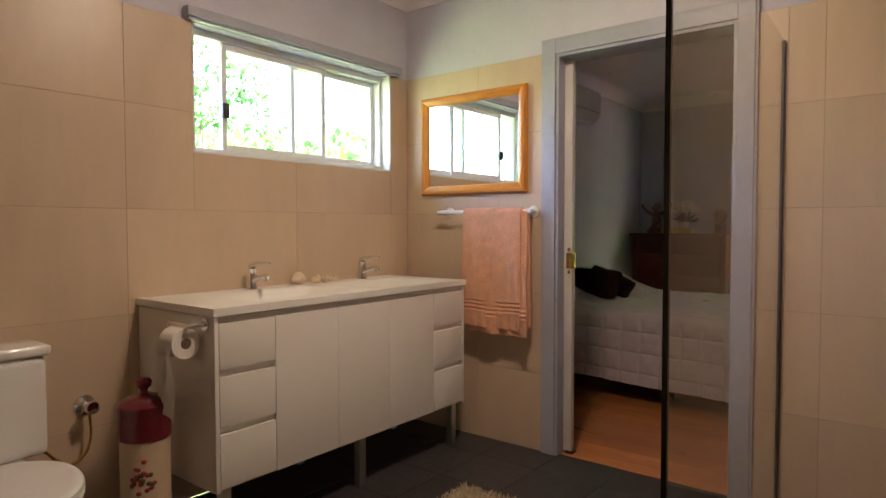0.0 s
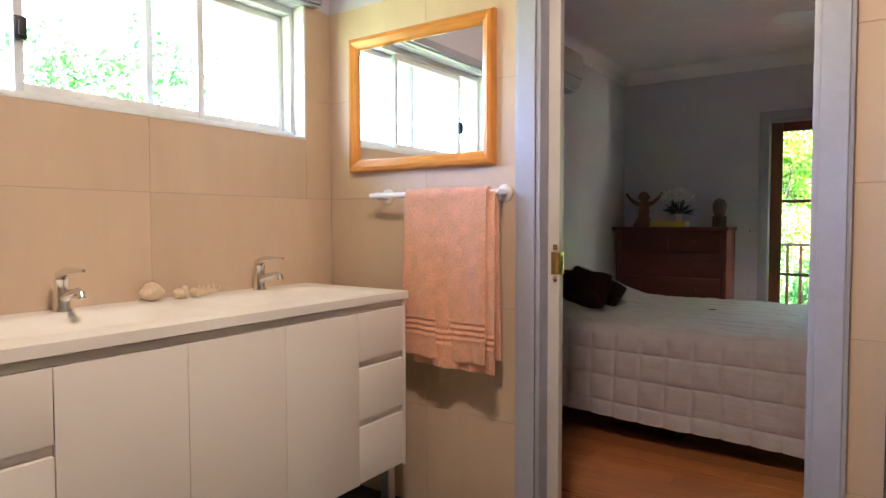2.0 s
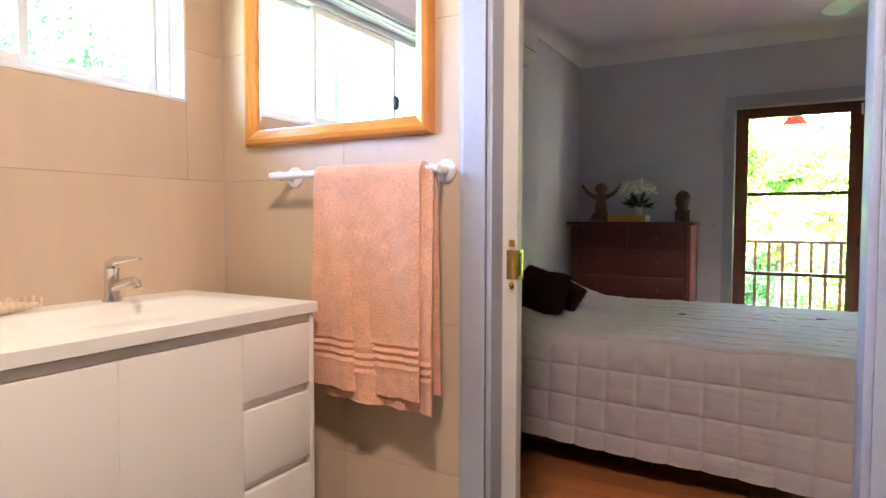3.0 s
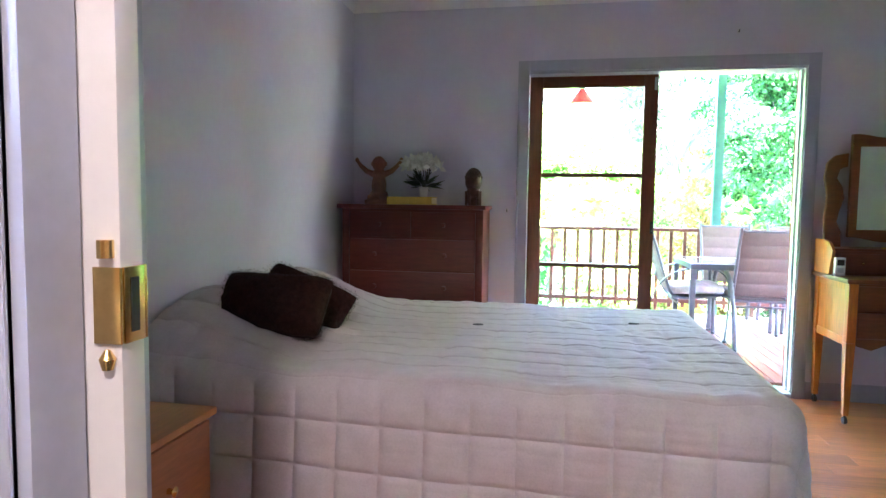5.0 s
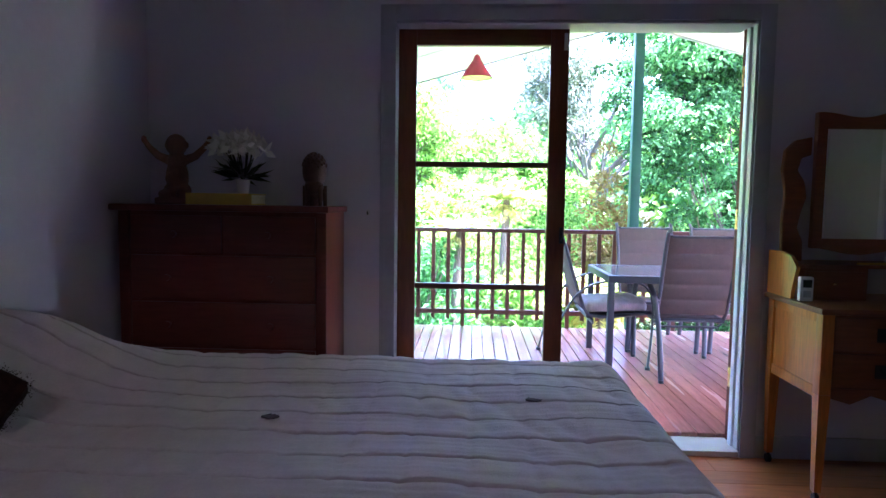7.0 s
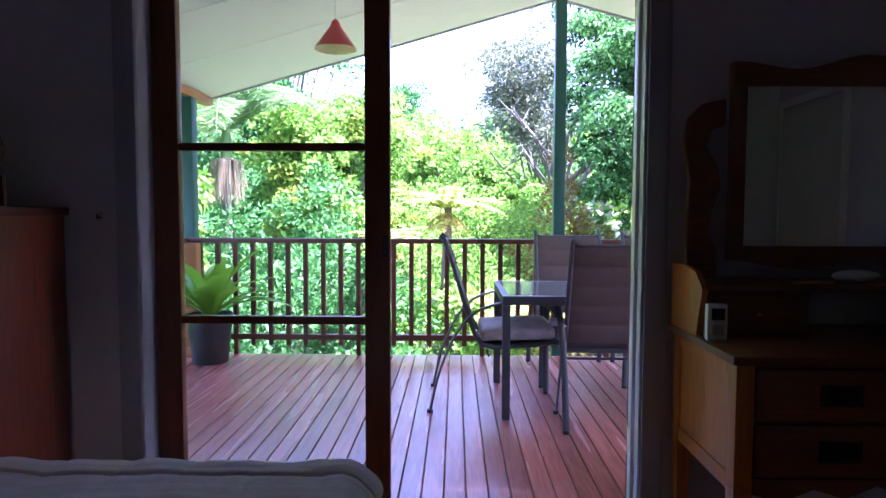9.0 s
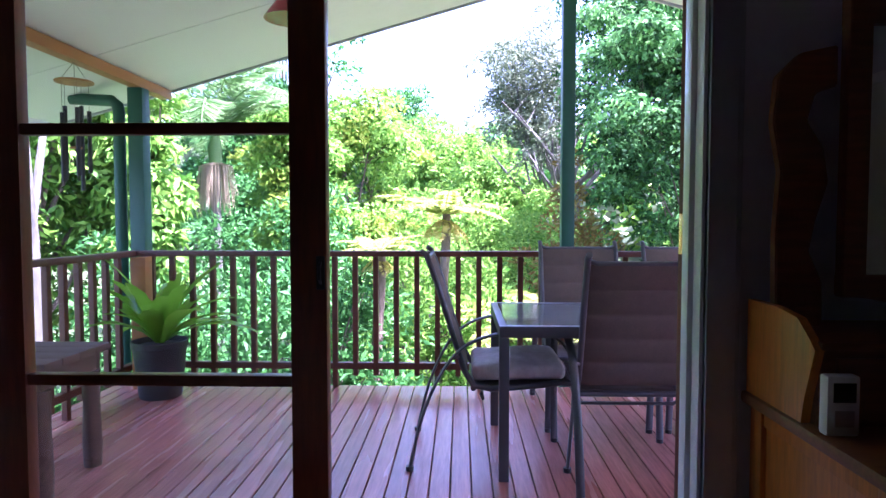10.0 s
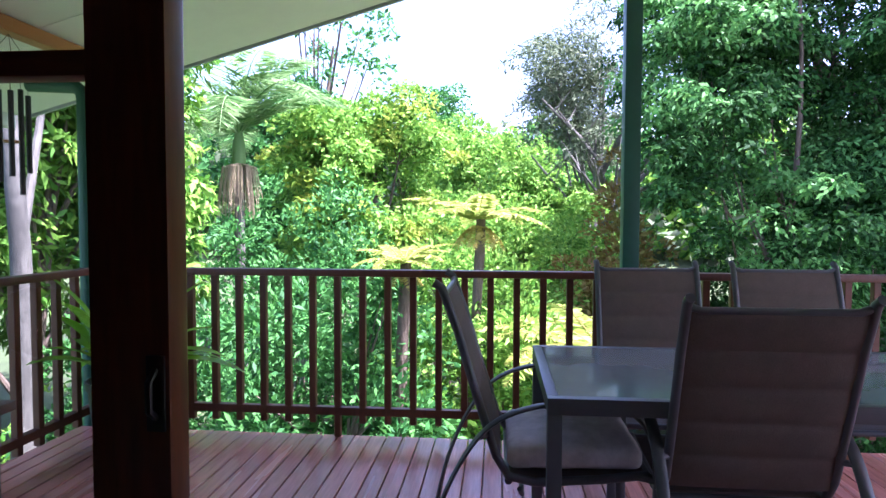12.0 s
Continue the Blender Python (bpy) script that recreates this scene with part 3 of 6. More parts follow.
def basin_top():
    """Moulded top with two shallow rectangular basins."""
    x0, x1, y0, y1, zt, th = BW + 0.001, -1.845, 2.454, 4.052, 0.957, 0.030
    nx, ny = 40, 110
    bm = bmesh.new()
    def height(x, y):
        d = 0.0
        for cy in (2.985, 3.665):
            u, w = abs(x + 2.12) / 0.205, abs(y - cy) / 0.30
            r = (u ** 6 + w ** 6) ** (1 / 6)
            e = min(1, max(0, (1.0 - r) / 0.28))
            d = max(d, e * e * (3 - 2 * e) * 0.052)
        return zt - d
    top = [[bm.verts.new((x0 + (x1 - x0) * i / nx, y0 + (y1 - y0) * j / ny, height(x0 + (x1 - x0) * i / nx, y0 + (y1 - y0) * j / ny))) for j in range(ny + 1)] for i in range(nx + 1)]
    for i in range(nx):
        for j in range(ny):
            bm.faces.new((top[i][j], top[i + 1][j], top[i + 1][j + 1], top[i][j + 1]))
    edge = [top[i][0] for i in range(nx + 1)] + [top[nx][j] for j in range(1, ny + 1)] + [top[i][ny] for i in range(nx - 1, -1, -1)] + [top[0][j] for j in range(ny - 1, 0, -1)]
    low = [bm.verts.new((v.co.x, v.co.y, zt - th)) for v in edge]
    for i in range(len(edge)):
        k = (i + 1) % len(edge)
        bm.faces.new((edge[i], low[i], low[k], edge[k]))
    bmesh.ops.recalc_face_normals(bm, faces=bm.faces)
    top_thing = thing("double_basin", -2.14, 3.25, 0.923, "white moulded vanity top with two basins", "basin")
    part("top", bm, BASIN_WHITE, top_thing)
    for cy in (2.985, 3.665):
        part("drain", lathe([(0, 0), (0.022, 0), (0.024, 0.003), (0, 0.004)], -2.12, cy, 0.9055, 20), CHROME, top_thing, "chrome drain")


def tap(y):
    t = thing("basin_tap", -2.365, y, 0.957, "chrome lever mixer tap on the basin top", "tap", "pair of basin taps")
    x = -2.365
    part("body", lathe([(0, 0), (0.027, 0), (0.027, 0.006), (0.022, 0.014), (0.021, 0.085), (0.023, 0.10), (0, 0.104)], x, y, 0.957, 24), CHROME, t)
    part("spout", tube([(x, y, 0.995), (x + 0.05, y, 1.012), (x + 0.105, y, 1.026), (x + 0.122, y, 1.02), (x + 0.126, y, 1.004)], [0.014, 0.0135, 0.012, 0.012, 0.012], 12), CHROME, t)
    part("lever", tube([(x - 0.012, y, 1.066), (x + 0.03, y, 1.082), (x + 0.09, y, 1.088), (x + 0.14, y, 1.089)], [0.016, 0.013, 0.008, 0.005], 10), CHROME, t)
    return t


def wall_mirror():
    x0, x1, z0, z1, y = -2.295, -1.535, 1.457, 2.060, BN - 0.0005
    m = thing("wall_mirror", (x0 + x1) / 2, y, z0, "honey pine framed wall mirror", "mirror")
    prof = [(0, 0), (0, -0.022), (0.008, -0.034), (0.022, -0.038), (0.036, -0.030), (0.044, -0.028), (0.052, -0.020), (0.056, -0.014), (0.056, 0)]
    corners = [(x0, z0, 1, 1), (x1, z0, -1, 1), (x1, z1, -1, -1), (x0, z1, 1, -1)]
    for i in range(4):
        a, b = corners[i], corners[(i + 1) % 4]
        bm = bmesh.new()
        r0 = [bm.verts.new((a[0] + d * a[2], y + h, a[1] + d * a[3])) for d, h in prof]
        r1 = [bm.verts.new((b[0] + d * b[2], y + h, b[1] + d * b[3])) for d, h in prof]
        n = len(prof)
        for k in range(n):
            bm.faces.new((r0[k], r0[(k + 1) % n], r1[(k + 1) % n], r1[k]))
        bm.faces.new(r0), bm.faces.new(r1[::-1])
        bmesh.ops.recalc_face_normals(bm, faces=bm.faces)
        part("frame_side", bm, PINE_X if i % 2 == 0 else PINE_Z, m)
    part("mirror_glass", box(x0 + 0.054, x1 - 0.054, y - 0.012, y - 0.006, z0 + 0.054, z1 - 0.054), MIRROR, m, "clear mirror glass", smooth=False)


def towel_rail():
    z, y = 1.345, BN - 0.085
    r = thing("towel_rail", -1.79, BN, z, "white metal towel rail fixed to the tiles", "towel rail")
    part("bar", tube([(-2.115, y, z), (-1.47, y, z)], 0.0125, 14), PLASTIC, r)
    for x in (-2.085, -1.495):
        part("bracket", tube([(x, BN - 0.001, z), (x, BN - 0.03, z), (x, y, z)], [0.017, 0.014, 0.017], 14), PLASTIC, r)
        part("flange", lathe([(0, 0), (0.034, 0), (0.034, -0.006), (0.024, -0.014), (0, -0.014)], x, BN - 0.0005, z, 24, None, "y"), PLASTIC, r)


def towel():
    """Bath towel folded over the rail: a sheet with folds, thick at the hem, woven bands above it."""
    y0, zr, x0, x1 = BN - 0.085, 1.345, -1.905, -1.505
    t = thing("bath_towel", -1.70, y0, 0.66, "peach terry bath towel folded over the rail", "towel")
    def sheet(front, back, dx, width, lift):
        nu, path = 34, []
        r = 0.018 + lift
        for k in range(61):
            path.append((-(r + 0.002), front + (zr - front) * k / 60))
        for k in range(1, 8):
            a = math.pi * k / 8
            path.append((-r * math.cos(a), zr + r * math.sin(a)))
        for k in range(15):
            path.append((r, zr - (zr - back) * k / 14))
        bm = bmesh.new()
        grid = []
        for u in range(nu + 1):
            row = []
            for k, (o, z) in enumerate(path):
                hang = min(1, max(0, (zr - z) / 0.6))
                s = u / nu
                fold = 0.013 * math.sin(s * 9.4 + 0.6 + z * 1.5) * hang + 0.007 * math.sin(s * 21 + z * 4) * hang + 0.004 * noise.noise((s * 9, z * 5, dx * 9))
                flare = (s - 0.5) * 0.035 * hang
                band = (-0.004 if k % 2 else 0.003) if (front + 0.085 < z < front + 0.16 and o < 0) else 0
                row.append(bm.verts.new((x0 + dx + s * width + flare, y0 + o + (fold - 0.016 * hang if o < 0 else fold * 0.4) - band, z + 0.004 * math.sin(s * 7) * hang)))
            grid.append(row)
        for a, b in zip(grid, grid[1:]):
            for k in range(len(path) - 1):
                bm.faces.new((a[k], b[k], b[k + 1], a[k + 1]))
        bmesh.ops.recalc_face_normals(bm, faces=bm.faces)
        ret = bmesh.ops.solidify(bm, geom=bm.faces[:], thickness=0.007)
        return bm
    part("outer_layer", sheet(0.690, 0.72, 0.0, 0.385, 0.006), TOWEL, t)
    part("inner_layer", sheet(0.655, 0.70, 0.055, 0.365, -0.004), TOWEL, t)
    return t


def toilet():
    cy, x = 1.86, BW
    t = thing("toilet", -2.1, cy, 0, "white ceramic close-coupled toilet", "toilet")
    part("cistern", box(x + 0.002, x + 0.185, cy - 0.185, cy + 0.185, 0.44, 0.80, 0.03, seg=4), CERAMIC, t)
    part("cistern_lid", box(x + 0.001, x + 0.197, cy - 0.195, cy + 0.195, 0.801, 0.84, 0.014, seg=3), CERAMIC, t)
    part("flush_button", lathe([(0, 0), (0.025, 0), (0.025, 0.006), (0, 0.008)], x + 0.1, cy, 0.84, 20), CHROME, t)
    def oval(z, grow, lift=0.0):
        pts = []
        for k in range(40):
            a = 2 * math.pi * k / 40
            rx = 0.27 if math.cos(a) > 0 else 0.20
            pts.append((x + 0.40 + rx * grow * math.cos(a), cy + 0.185 * grow * math.sin(a), z))
        return pts
    def stack(levels):
        bm = bmesh.new()
        rings = [[bm.verts.new(p) for p in oval(z, g)] for z, g in levels]
        for a, b in zip(rings, rings[1:]):
            for k in range(40):
                bm.faces.new((a[k], a[(k + 1) % 40], b[(k + 1) % 40], b[k]))
        bm.faces.new(rings[0][::-1]), bm.faces.new(rings[-1])
        bmesh.ops.recalc_face_normals(bm, faces=bm.faces)
        return bm
    part("bowl", stack([(0.0, 0.62), (0.02, 0.62), (0.15, 0.60), (0.28, 0.78), (0.37, 0.96), (0.40, 0.99), (0.405, 0.97)]), CERAMIC, t)
    part("seat", stack([(0.408, 0.98), (0.412, 1.01), (0.422, 1.01), (0.426, 0.99)]), PLASTIC, t)
    part("seat_lid", stack([(0.428, 0.98), (0.432, 1.01), (0.444, 1.0), (0.452, 0.95), (0.455, 0.8)]), PLASTIC, t)
    part("shroud", box(x + 0.004, x + 0.26, cy - 0.12, cy + 0.12, 0.0, 0.44, 0.03, seg=3), CERAMIC, t)


def stop_tap():
    y, z, x = 2.235, 0.545, BW
    s = thing("cistern_stop_tap", x, y, z, "chrome stop tap with a braided hose to the cistern", "tap")
    part("flange", lathe([(0, 0), (0.042, 0), (0.040, 0.008), (0.02, 0.018), (0, 0.02)], x, y, z, 24, None, "x"), CHROME, s)
    part("spindle", tube([(x + 0.015, y, z), (x + 0.075, y, z)], 0.013, 12), CHROME, s)
    part("handle", lathe([(0, 0), (0.024, 0), (0.028, 0.01), (0.024, 0.024), (0, 0.026)], x + 0.065, y, z, 12, None, "x"), CHROME, s)
    pts = [(x + 0.045, y + 0.05 * math.sin(k * 0.30) - 0.011 * k, z - 0.02 - 0.20 * math.sin(min(k, 12) / 12 * math.pi * 0.62) + (0.02 * max(0, k - 9))) for k in range(16)]
    part("hose", tube(pts, 0.006, 8), BRASS, s, "thin brown flexible hose")


def canister():
    x, y = -2.08, 2.305
    c = thing("toilet_roll_canister", x, y, 0, "tall cream and maroon canister with painted roses", "canister")
    part("jar", lathe([(0, 0), (0.080, 0), (0.088, 0.01), (0.090, 0.05), (0.088, 0.30), (0.089, 0.47), (0, 0.472)], x, y, 0, 36), CREAM, c, "cream glazed body")
    lid = part("lid", lathe([(0, 0.473), (0.093, 0.473), (0.094, 0.50), (0.091, 0.575), (0.096, 0.585), (0.096, 0.60), (0.07, 0.622), (0.035, 0.632), (0.018, 0.64), (0, 0.642)], x, y, 0, 36), MAROON, c, "maroon glazed lid")
    part("knob", lathe([(0, 0.641), (0.014, 0.641), (0.013, 0.652), (0.026, 0.665), (0.029, 0.68), (0.020, 0.694), (0, 0.698)], x, y, 0, 24), MAROON, lid)
    bm = bmesh.new()
    bm2 = bmesh.new()
    rnd = random.Random(4)
    for k in range(26):
        a = radians(-38 + rnd.gauss(0, 17))
        z = 0.34 + rnd.gauss(0, 0.028)
        m = Matrix.Rotation(a, 4, "Z")
        blob(x + 0.0875 * math.cos(a), y + 0.0875 * math.sin(a), z, 0.004, 0.011, 0.010, bm if k % 3 else bm2, 1, m)
    part("painted_rose", bm, ROSE, c, "painted red roses")
    part("painted_leaf", bm2, LEAF_PAINT, c, "painted green leaves")


def roll_holder():
    x, y, z = -1.985, 2.462, 0.872
    h = thing("toilet_roll_holder", x, y, z, "chrome toilet roll holder on the cabinet side", "holder")
    part("flange", lathe([(0, 0), (0.024, 0), (0.024, -0.008), (0, -0.01)], x + 0.075, y, z + 0.02, 20, None, "y"), CHROME, h)
    part("arm", tube([(x + 0.075, y - 0.005, z + 0.02), (x + 0.075, y - 0.07, z + 0.02), (x - 0.06, y - 0.07, z + 0.02), (x - 0.065, y - 0.07, z + 0.0), (x - 0.065, y - 0.07, z - 0.04)], 0.009, 10), CHROME, h)
    r = thing("toilet_roll", x, y - 0.07, z - 0.045, "white toilet roll with a hanging end", "toilet roll")
    bm = bmesh.new()
    prof = [(0.021, -0.05), (0.056, -0.05), (0.058, -0.046), (0.058, 0.046), (0.056, 0.05), (0.021, 0.05)]
    ring = []
    for rr, hh in prof:
        ring.append([bm.verts.new((x + 0.005 + hh, y - 0.07 + rr * math.cos(2 * math.pi * k / 32), z - 0.045 + rr * math.sin(2 * math.pi * k / 32))) for k in range(32)])
    for i in range(len(prof)):
        a, b = ring[i], ring[(i + 1) % len(prof)]
        for k in range(32):
            bm.faces.new((a[k], a[(k + 1) % 32], b[(k + 1) % 32], b[k]))
    bmesh.ops.recalc_face_normals(bm, faces=bm.faces)
    part("roll", bm, PAPER, r)
    part("core", tube([(x - 0.044, y - 0.07, z - 0.045), (x + 0.054, y - 0.07, z - 0.045)], 0.0205, 24), OLD_WOOD, r, "brown cardboard core")
    bm = bmesh.new()
    grid = [[bm.verts.new((x - 0.044 + 0.098 * u / 6 + (0.006 * k if k > 3 else 0) * (0.3 if u > 3 else -0.2), y - 0.07 - 0.059 - 0.006 * math.sin(k * 0.7), z - 0.03 - 0.26 * k / 10 - (0.03 * u / 6 if k == 10 else 0))) for k in range(11)] for u in range(7)]
    for a, b in zip(grid, grid[1:]):
        for k in range(10):
            bm.faces.new((a[k], b[k], b[k + 1], a[k + 1]))
    bmesh.ops.solidify(bm, geom=bm.faces[:], thickness=0.0012)
    part("hanging_sheet", bm, PAPER, r)


def shells():
    s = thing("sea_shell", -2.37, 3.285, 0.957, "large cream sea shell on the vanity top", "shell", "sea shells")
    bm = bmesh.new()
    for k in range(7):
        f = k / 6
        blob(-2.37 - 0.004 * k, 3.285 - 0.035 + 0.07 * f, 0.957 + 0.034 - 0.012 * abs(f - 0.4), 0.036 * math.sin(0.5 + 2.2 * f), 0.02, 0.035 * math.sin(0.5 + 2.2 * f), bm, 2)
    part("whorl", bm, SHELL, s)
    s = thing("sea_shell", -2.36, 3.375, 0.957, "small brown sea shell on the vanity top", "shell", "sea shells")
    bm = blob(-2.36, 3.372, 0.957 + 0.019, 0.020, 0.022, 0.019, None, 2)
    blob(-2.355, 3.392, 0.957 + 0.024, 0.012, 0.015, 0.024, bm, 2)
    part("whorl", bm, SHELL, s)
    s = thing("sea_shell", -2.35, 3.46, 0.957, "spiky cream conch shell on the vanity top", "shell", "sea shells")
    bm = bmesh.new()
    for k in range(6):
        blob(-2.35, 3.43 + 0.017 * k, 0.957 + 0.018, 0.028 * (1 - k / 8), 0.017, 0.018 * (1 - k / 9), bm, 2)
    for k in range(9):
        a = k * 0.7
        blob(-2.35 + 0.026 * math.cos(a), 3.42 + 0.012 * k, 0.957 + 0.022 + 0.013 * abs(math.sin(a)), 0.006, 0.006, 0.012, bm, 1)
    part("whorl", bm, SHELL, s)


def bath_mat():
    rnd = np.random.RandomState(3)
    x0, x1, y0, y1 = -1.50, -0.98, 2.75, 3.565
    m = thing("bath_mat", (x0 + x1) / 2, (y0 + y1) / 2, 0, "cream shaggy bath mat on dark tiles", "bath mat")
    part("backing", box(x0 + 0.01, x1 - 0.01, y0 + 0.01, y1 - 0.01, 0.0005, 0.010, 0.004), SHAG, m)
    n = 5200
    px, py = rnd.uniform(x0, x1, n), rnd.uniform(y0, y1, n)
    d = np.stack([rnd.normal(0, 0.45, n), rnd.normal(0, 0.45, n), np.ones(n)], 1)
    d /= np.linalg.norm(d, axis=1)[:, None]
    part_leaves("pile", np.stack([px, py, np.full(n, 0.008)], 1), d, rnd.uniform(0.02, 0.034, n), 0.22, SHAG, m, 5)


def shower_screen():
    s = thing("shower_screen", -0.235, 3.4, 0, "clear frameless glass shower screen", "shower screen")
    def sheet(a, b, w, z0, z1):
        # slightly out of square with the wall
        fa, fb = -0.232 - 0.0223 * (a - 2.605), -0.232 - 0.0223 * (b - 2.605)
        return prism([(fa - w, a), (fa + w, a), (fb + w, b), (fb - w, b)], "z", z0, z1)
    pane = part("glass_panel", sheet(2.618, 4.205, 0.005, 0.012, 2.06), SHOWER_GLASS, s, smooth=False)
    pane.visible_shadow = False
    part("edge", sheet(2.605, 2.6175, 0.0065, 0.012, 2.06), GLASS_EDGE, s, "dark polished glass edge")
    part("wall_channel", sheet(4.2055, BN - 0.0005, 0.0065, 0.006, 2.06), GREY_METAL, s, "slim metal wall channel")
    part("floor_channel", sheet(2.61, 4.2045, 0.011, 0.0005, 0.0115), STEEL, s)


def ceiling_lamp():
    x, y = -0.85, 2.85
    c = thing("ceiling_light", x, y, BATH_H, "round warm bathroom ceiling light", "lamp")
    part("base", lathe([(0, 0), (0.15, 0), (0.15, -0.02), (0, -0.02)], x, y, BATH_H - 0.0005, 32), PLASTIC, c)
    part("diffuser", lathe([(0.0, -0.0205), (0.14, -0.0205), (0.13, -0.040), (0.08, -0.058), (0, -0.064)], x, y, BATH_H, 32), LAMP_GLOW, c, "glowing opal diffuser")


# ---- leaves ----
def part_leaves(name, centres, dirs, sizes, aspect, material, parent, seed, kind="", face=None):
    """Many small pointed leaves in one mesh: each a diamond along its direction."""
    rnd = np.random.RandomState(seed)
    n = len(centres)
    d = dirs / np.linalg.norm(dirs, axis=1)[:, None]
    side = np.cross(d, rnd.normal(size=(n, 3)) if face is None else face + rnd.normal(0, 0.45, (n, 3)))
    side /= np.linalg.norm(side, axis=1)[:, None] + 1e-9
    nrm = np.cross(side, d)
    s = np.asarray(sizes)[:, None]
    org = np.array(root_of(parent).location)
    v = np.empty((n, 4, 3))
    v[:, 0] = centres
    v[:, 1] = centres + d * s * 0.45 + side * s * aspect * 0.5 + nrm * s * 0.06
    v[:, 2] = centres + d * s - nrm * s * 0.10
    v[:, 3] = centres + d * s * 0.45 - side * s * aspect * 0.5 + nrm * s * 0.06
    v -= org
    me = bpy.data.meshes.new(name)
    me.vertices.add(4 * n)
    me.vertices.foreach_set("co", v.reshape(-1))
    me.loops.add(4 * n)
    me.loops.foreach_set("vertex_index", np.arange(4 * n, dtype=np.int32))
    me.polygons.add(n)
    me.polygons.foreach_set("loop_start", np.arange(0, 4 * n, 4, dtype=np.int32))
    me.update(calc_edges=True)
    me.validate()
    me.materials.append(material)
    ob = new(name, me)
    ob.parent = parent
    if kind:
        ob["kind"] = kind
    return ob


vanity()
basin_top()
tap(2.985)
tap(3.735)
wall_mirror()
towel_rail()
towel()
toilet()
stop_tap()
canister()
roll_holder()
shells()
bath_mat()
shower_screen()
ceiling_lamp()

# ---- bedroom ----
def smooth(a, b, x):
    t = min(1, max(0, (x - a) / (b - a)))
    return t * t * (3 - 2 * t)


def bed():
    hx, fx, ny, fy, top = -2.19, -0.235, 5.60, 7.03, 0.635
    b = thing("bed", (hx + fx) / 2, (ny + fy) / 2, 0, "double bed on a dark base with castors", "bed")
    part("base", box(hx, fx - 0.05, ny + 0.03, fy - 0.03, 0.14, 0.36, 0.02), DARK_CLOTH, b, "black fabric bed base")
    part("mattress", box(hx, fx - 0.03, ny + 0.015, fy - 0.015, 0.361, 0.59, 0.05, seg=4), QUILT, b)
    for x in (hx + 0.2, -1.2, fx - 0.3):
        for y in (ny + 0.12, fy - 0.12):
            leg = part("leg", lathe([(0, 0.05), (0.028, 0.05), (0.03, 0.14), (0, 0.14)], x, y, 0, 14), BLACK, b)
            part("castor", tube([(x - 0.015, y, 0.026), (x + 0.015, y, 0.026)], 0.026, 14), BLACK, leg)
    return b


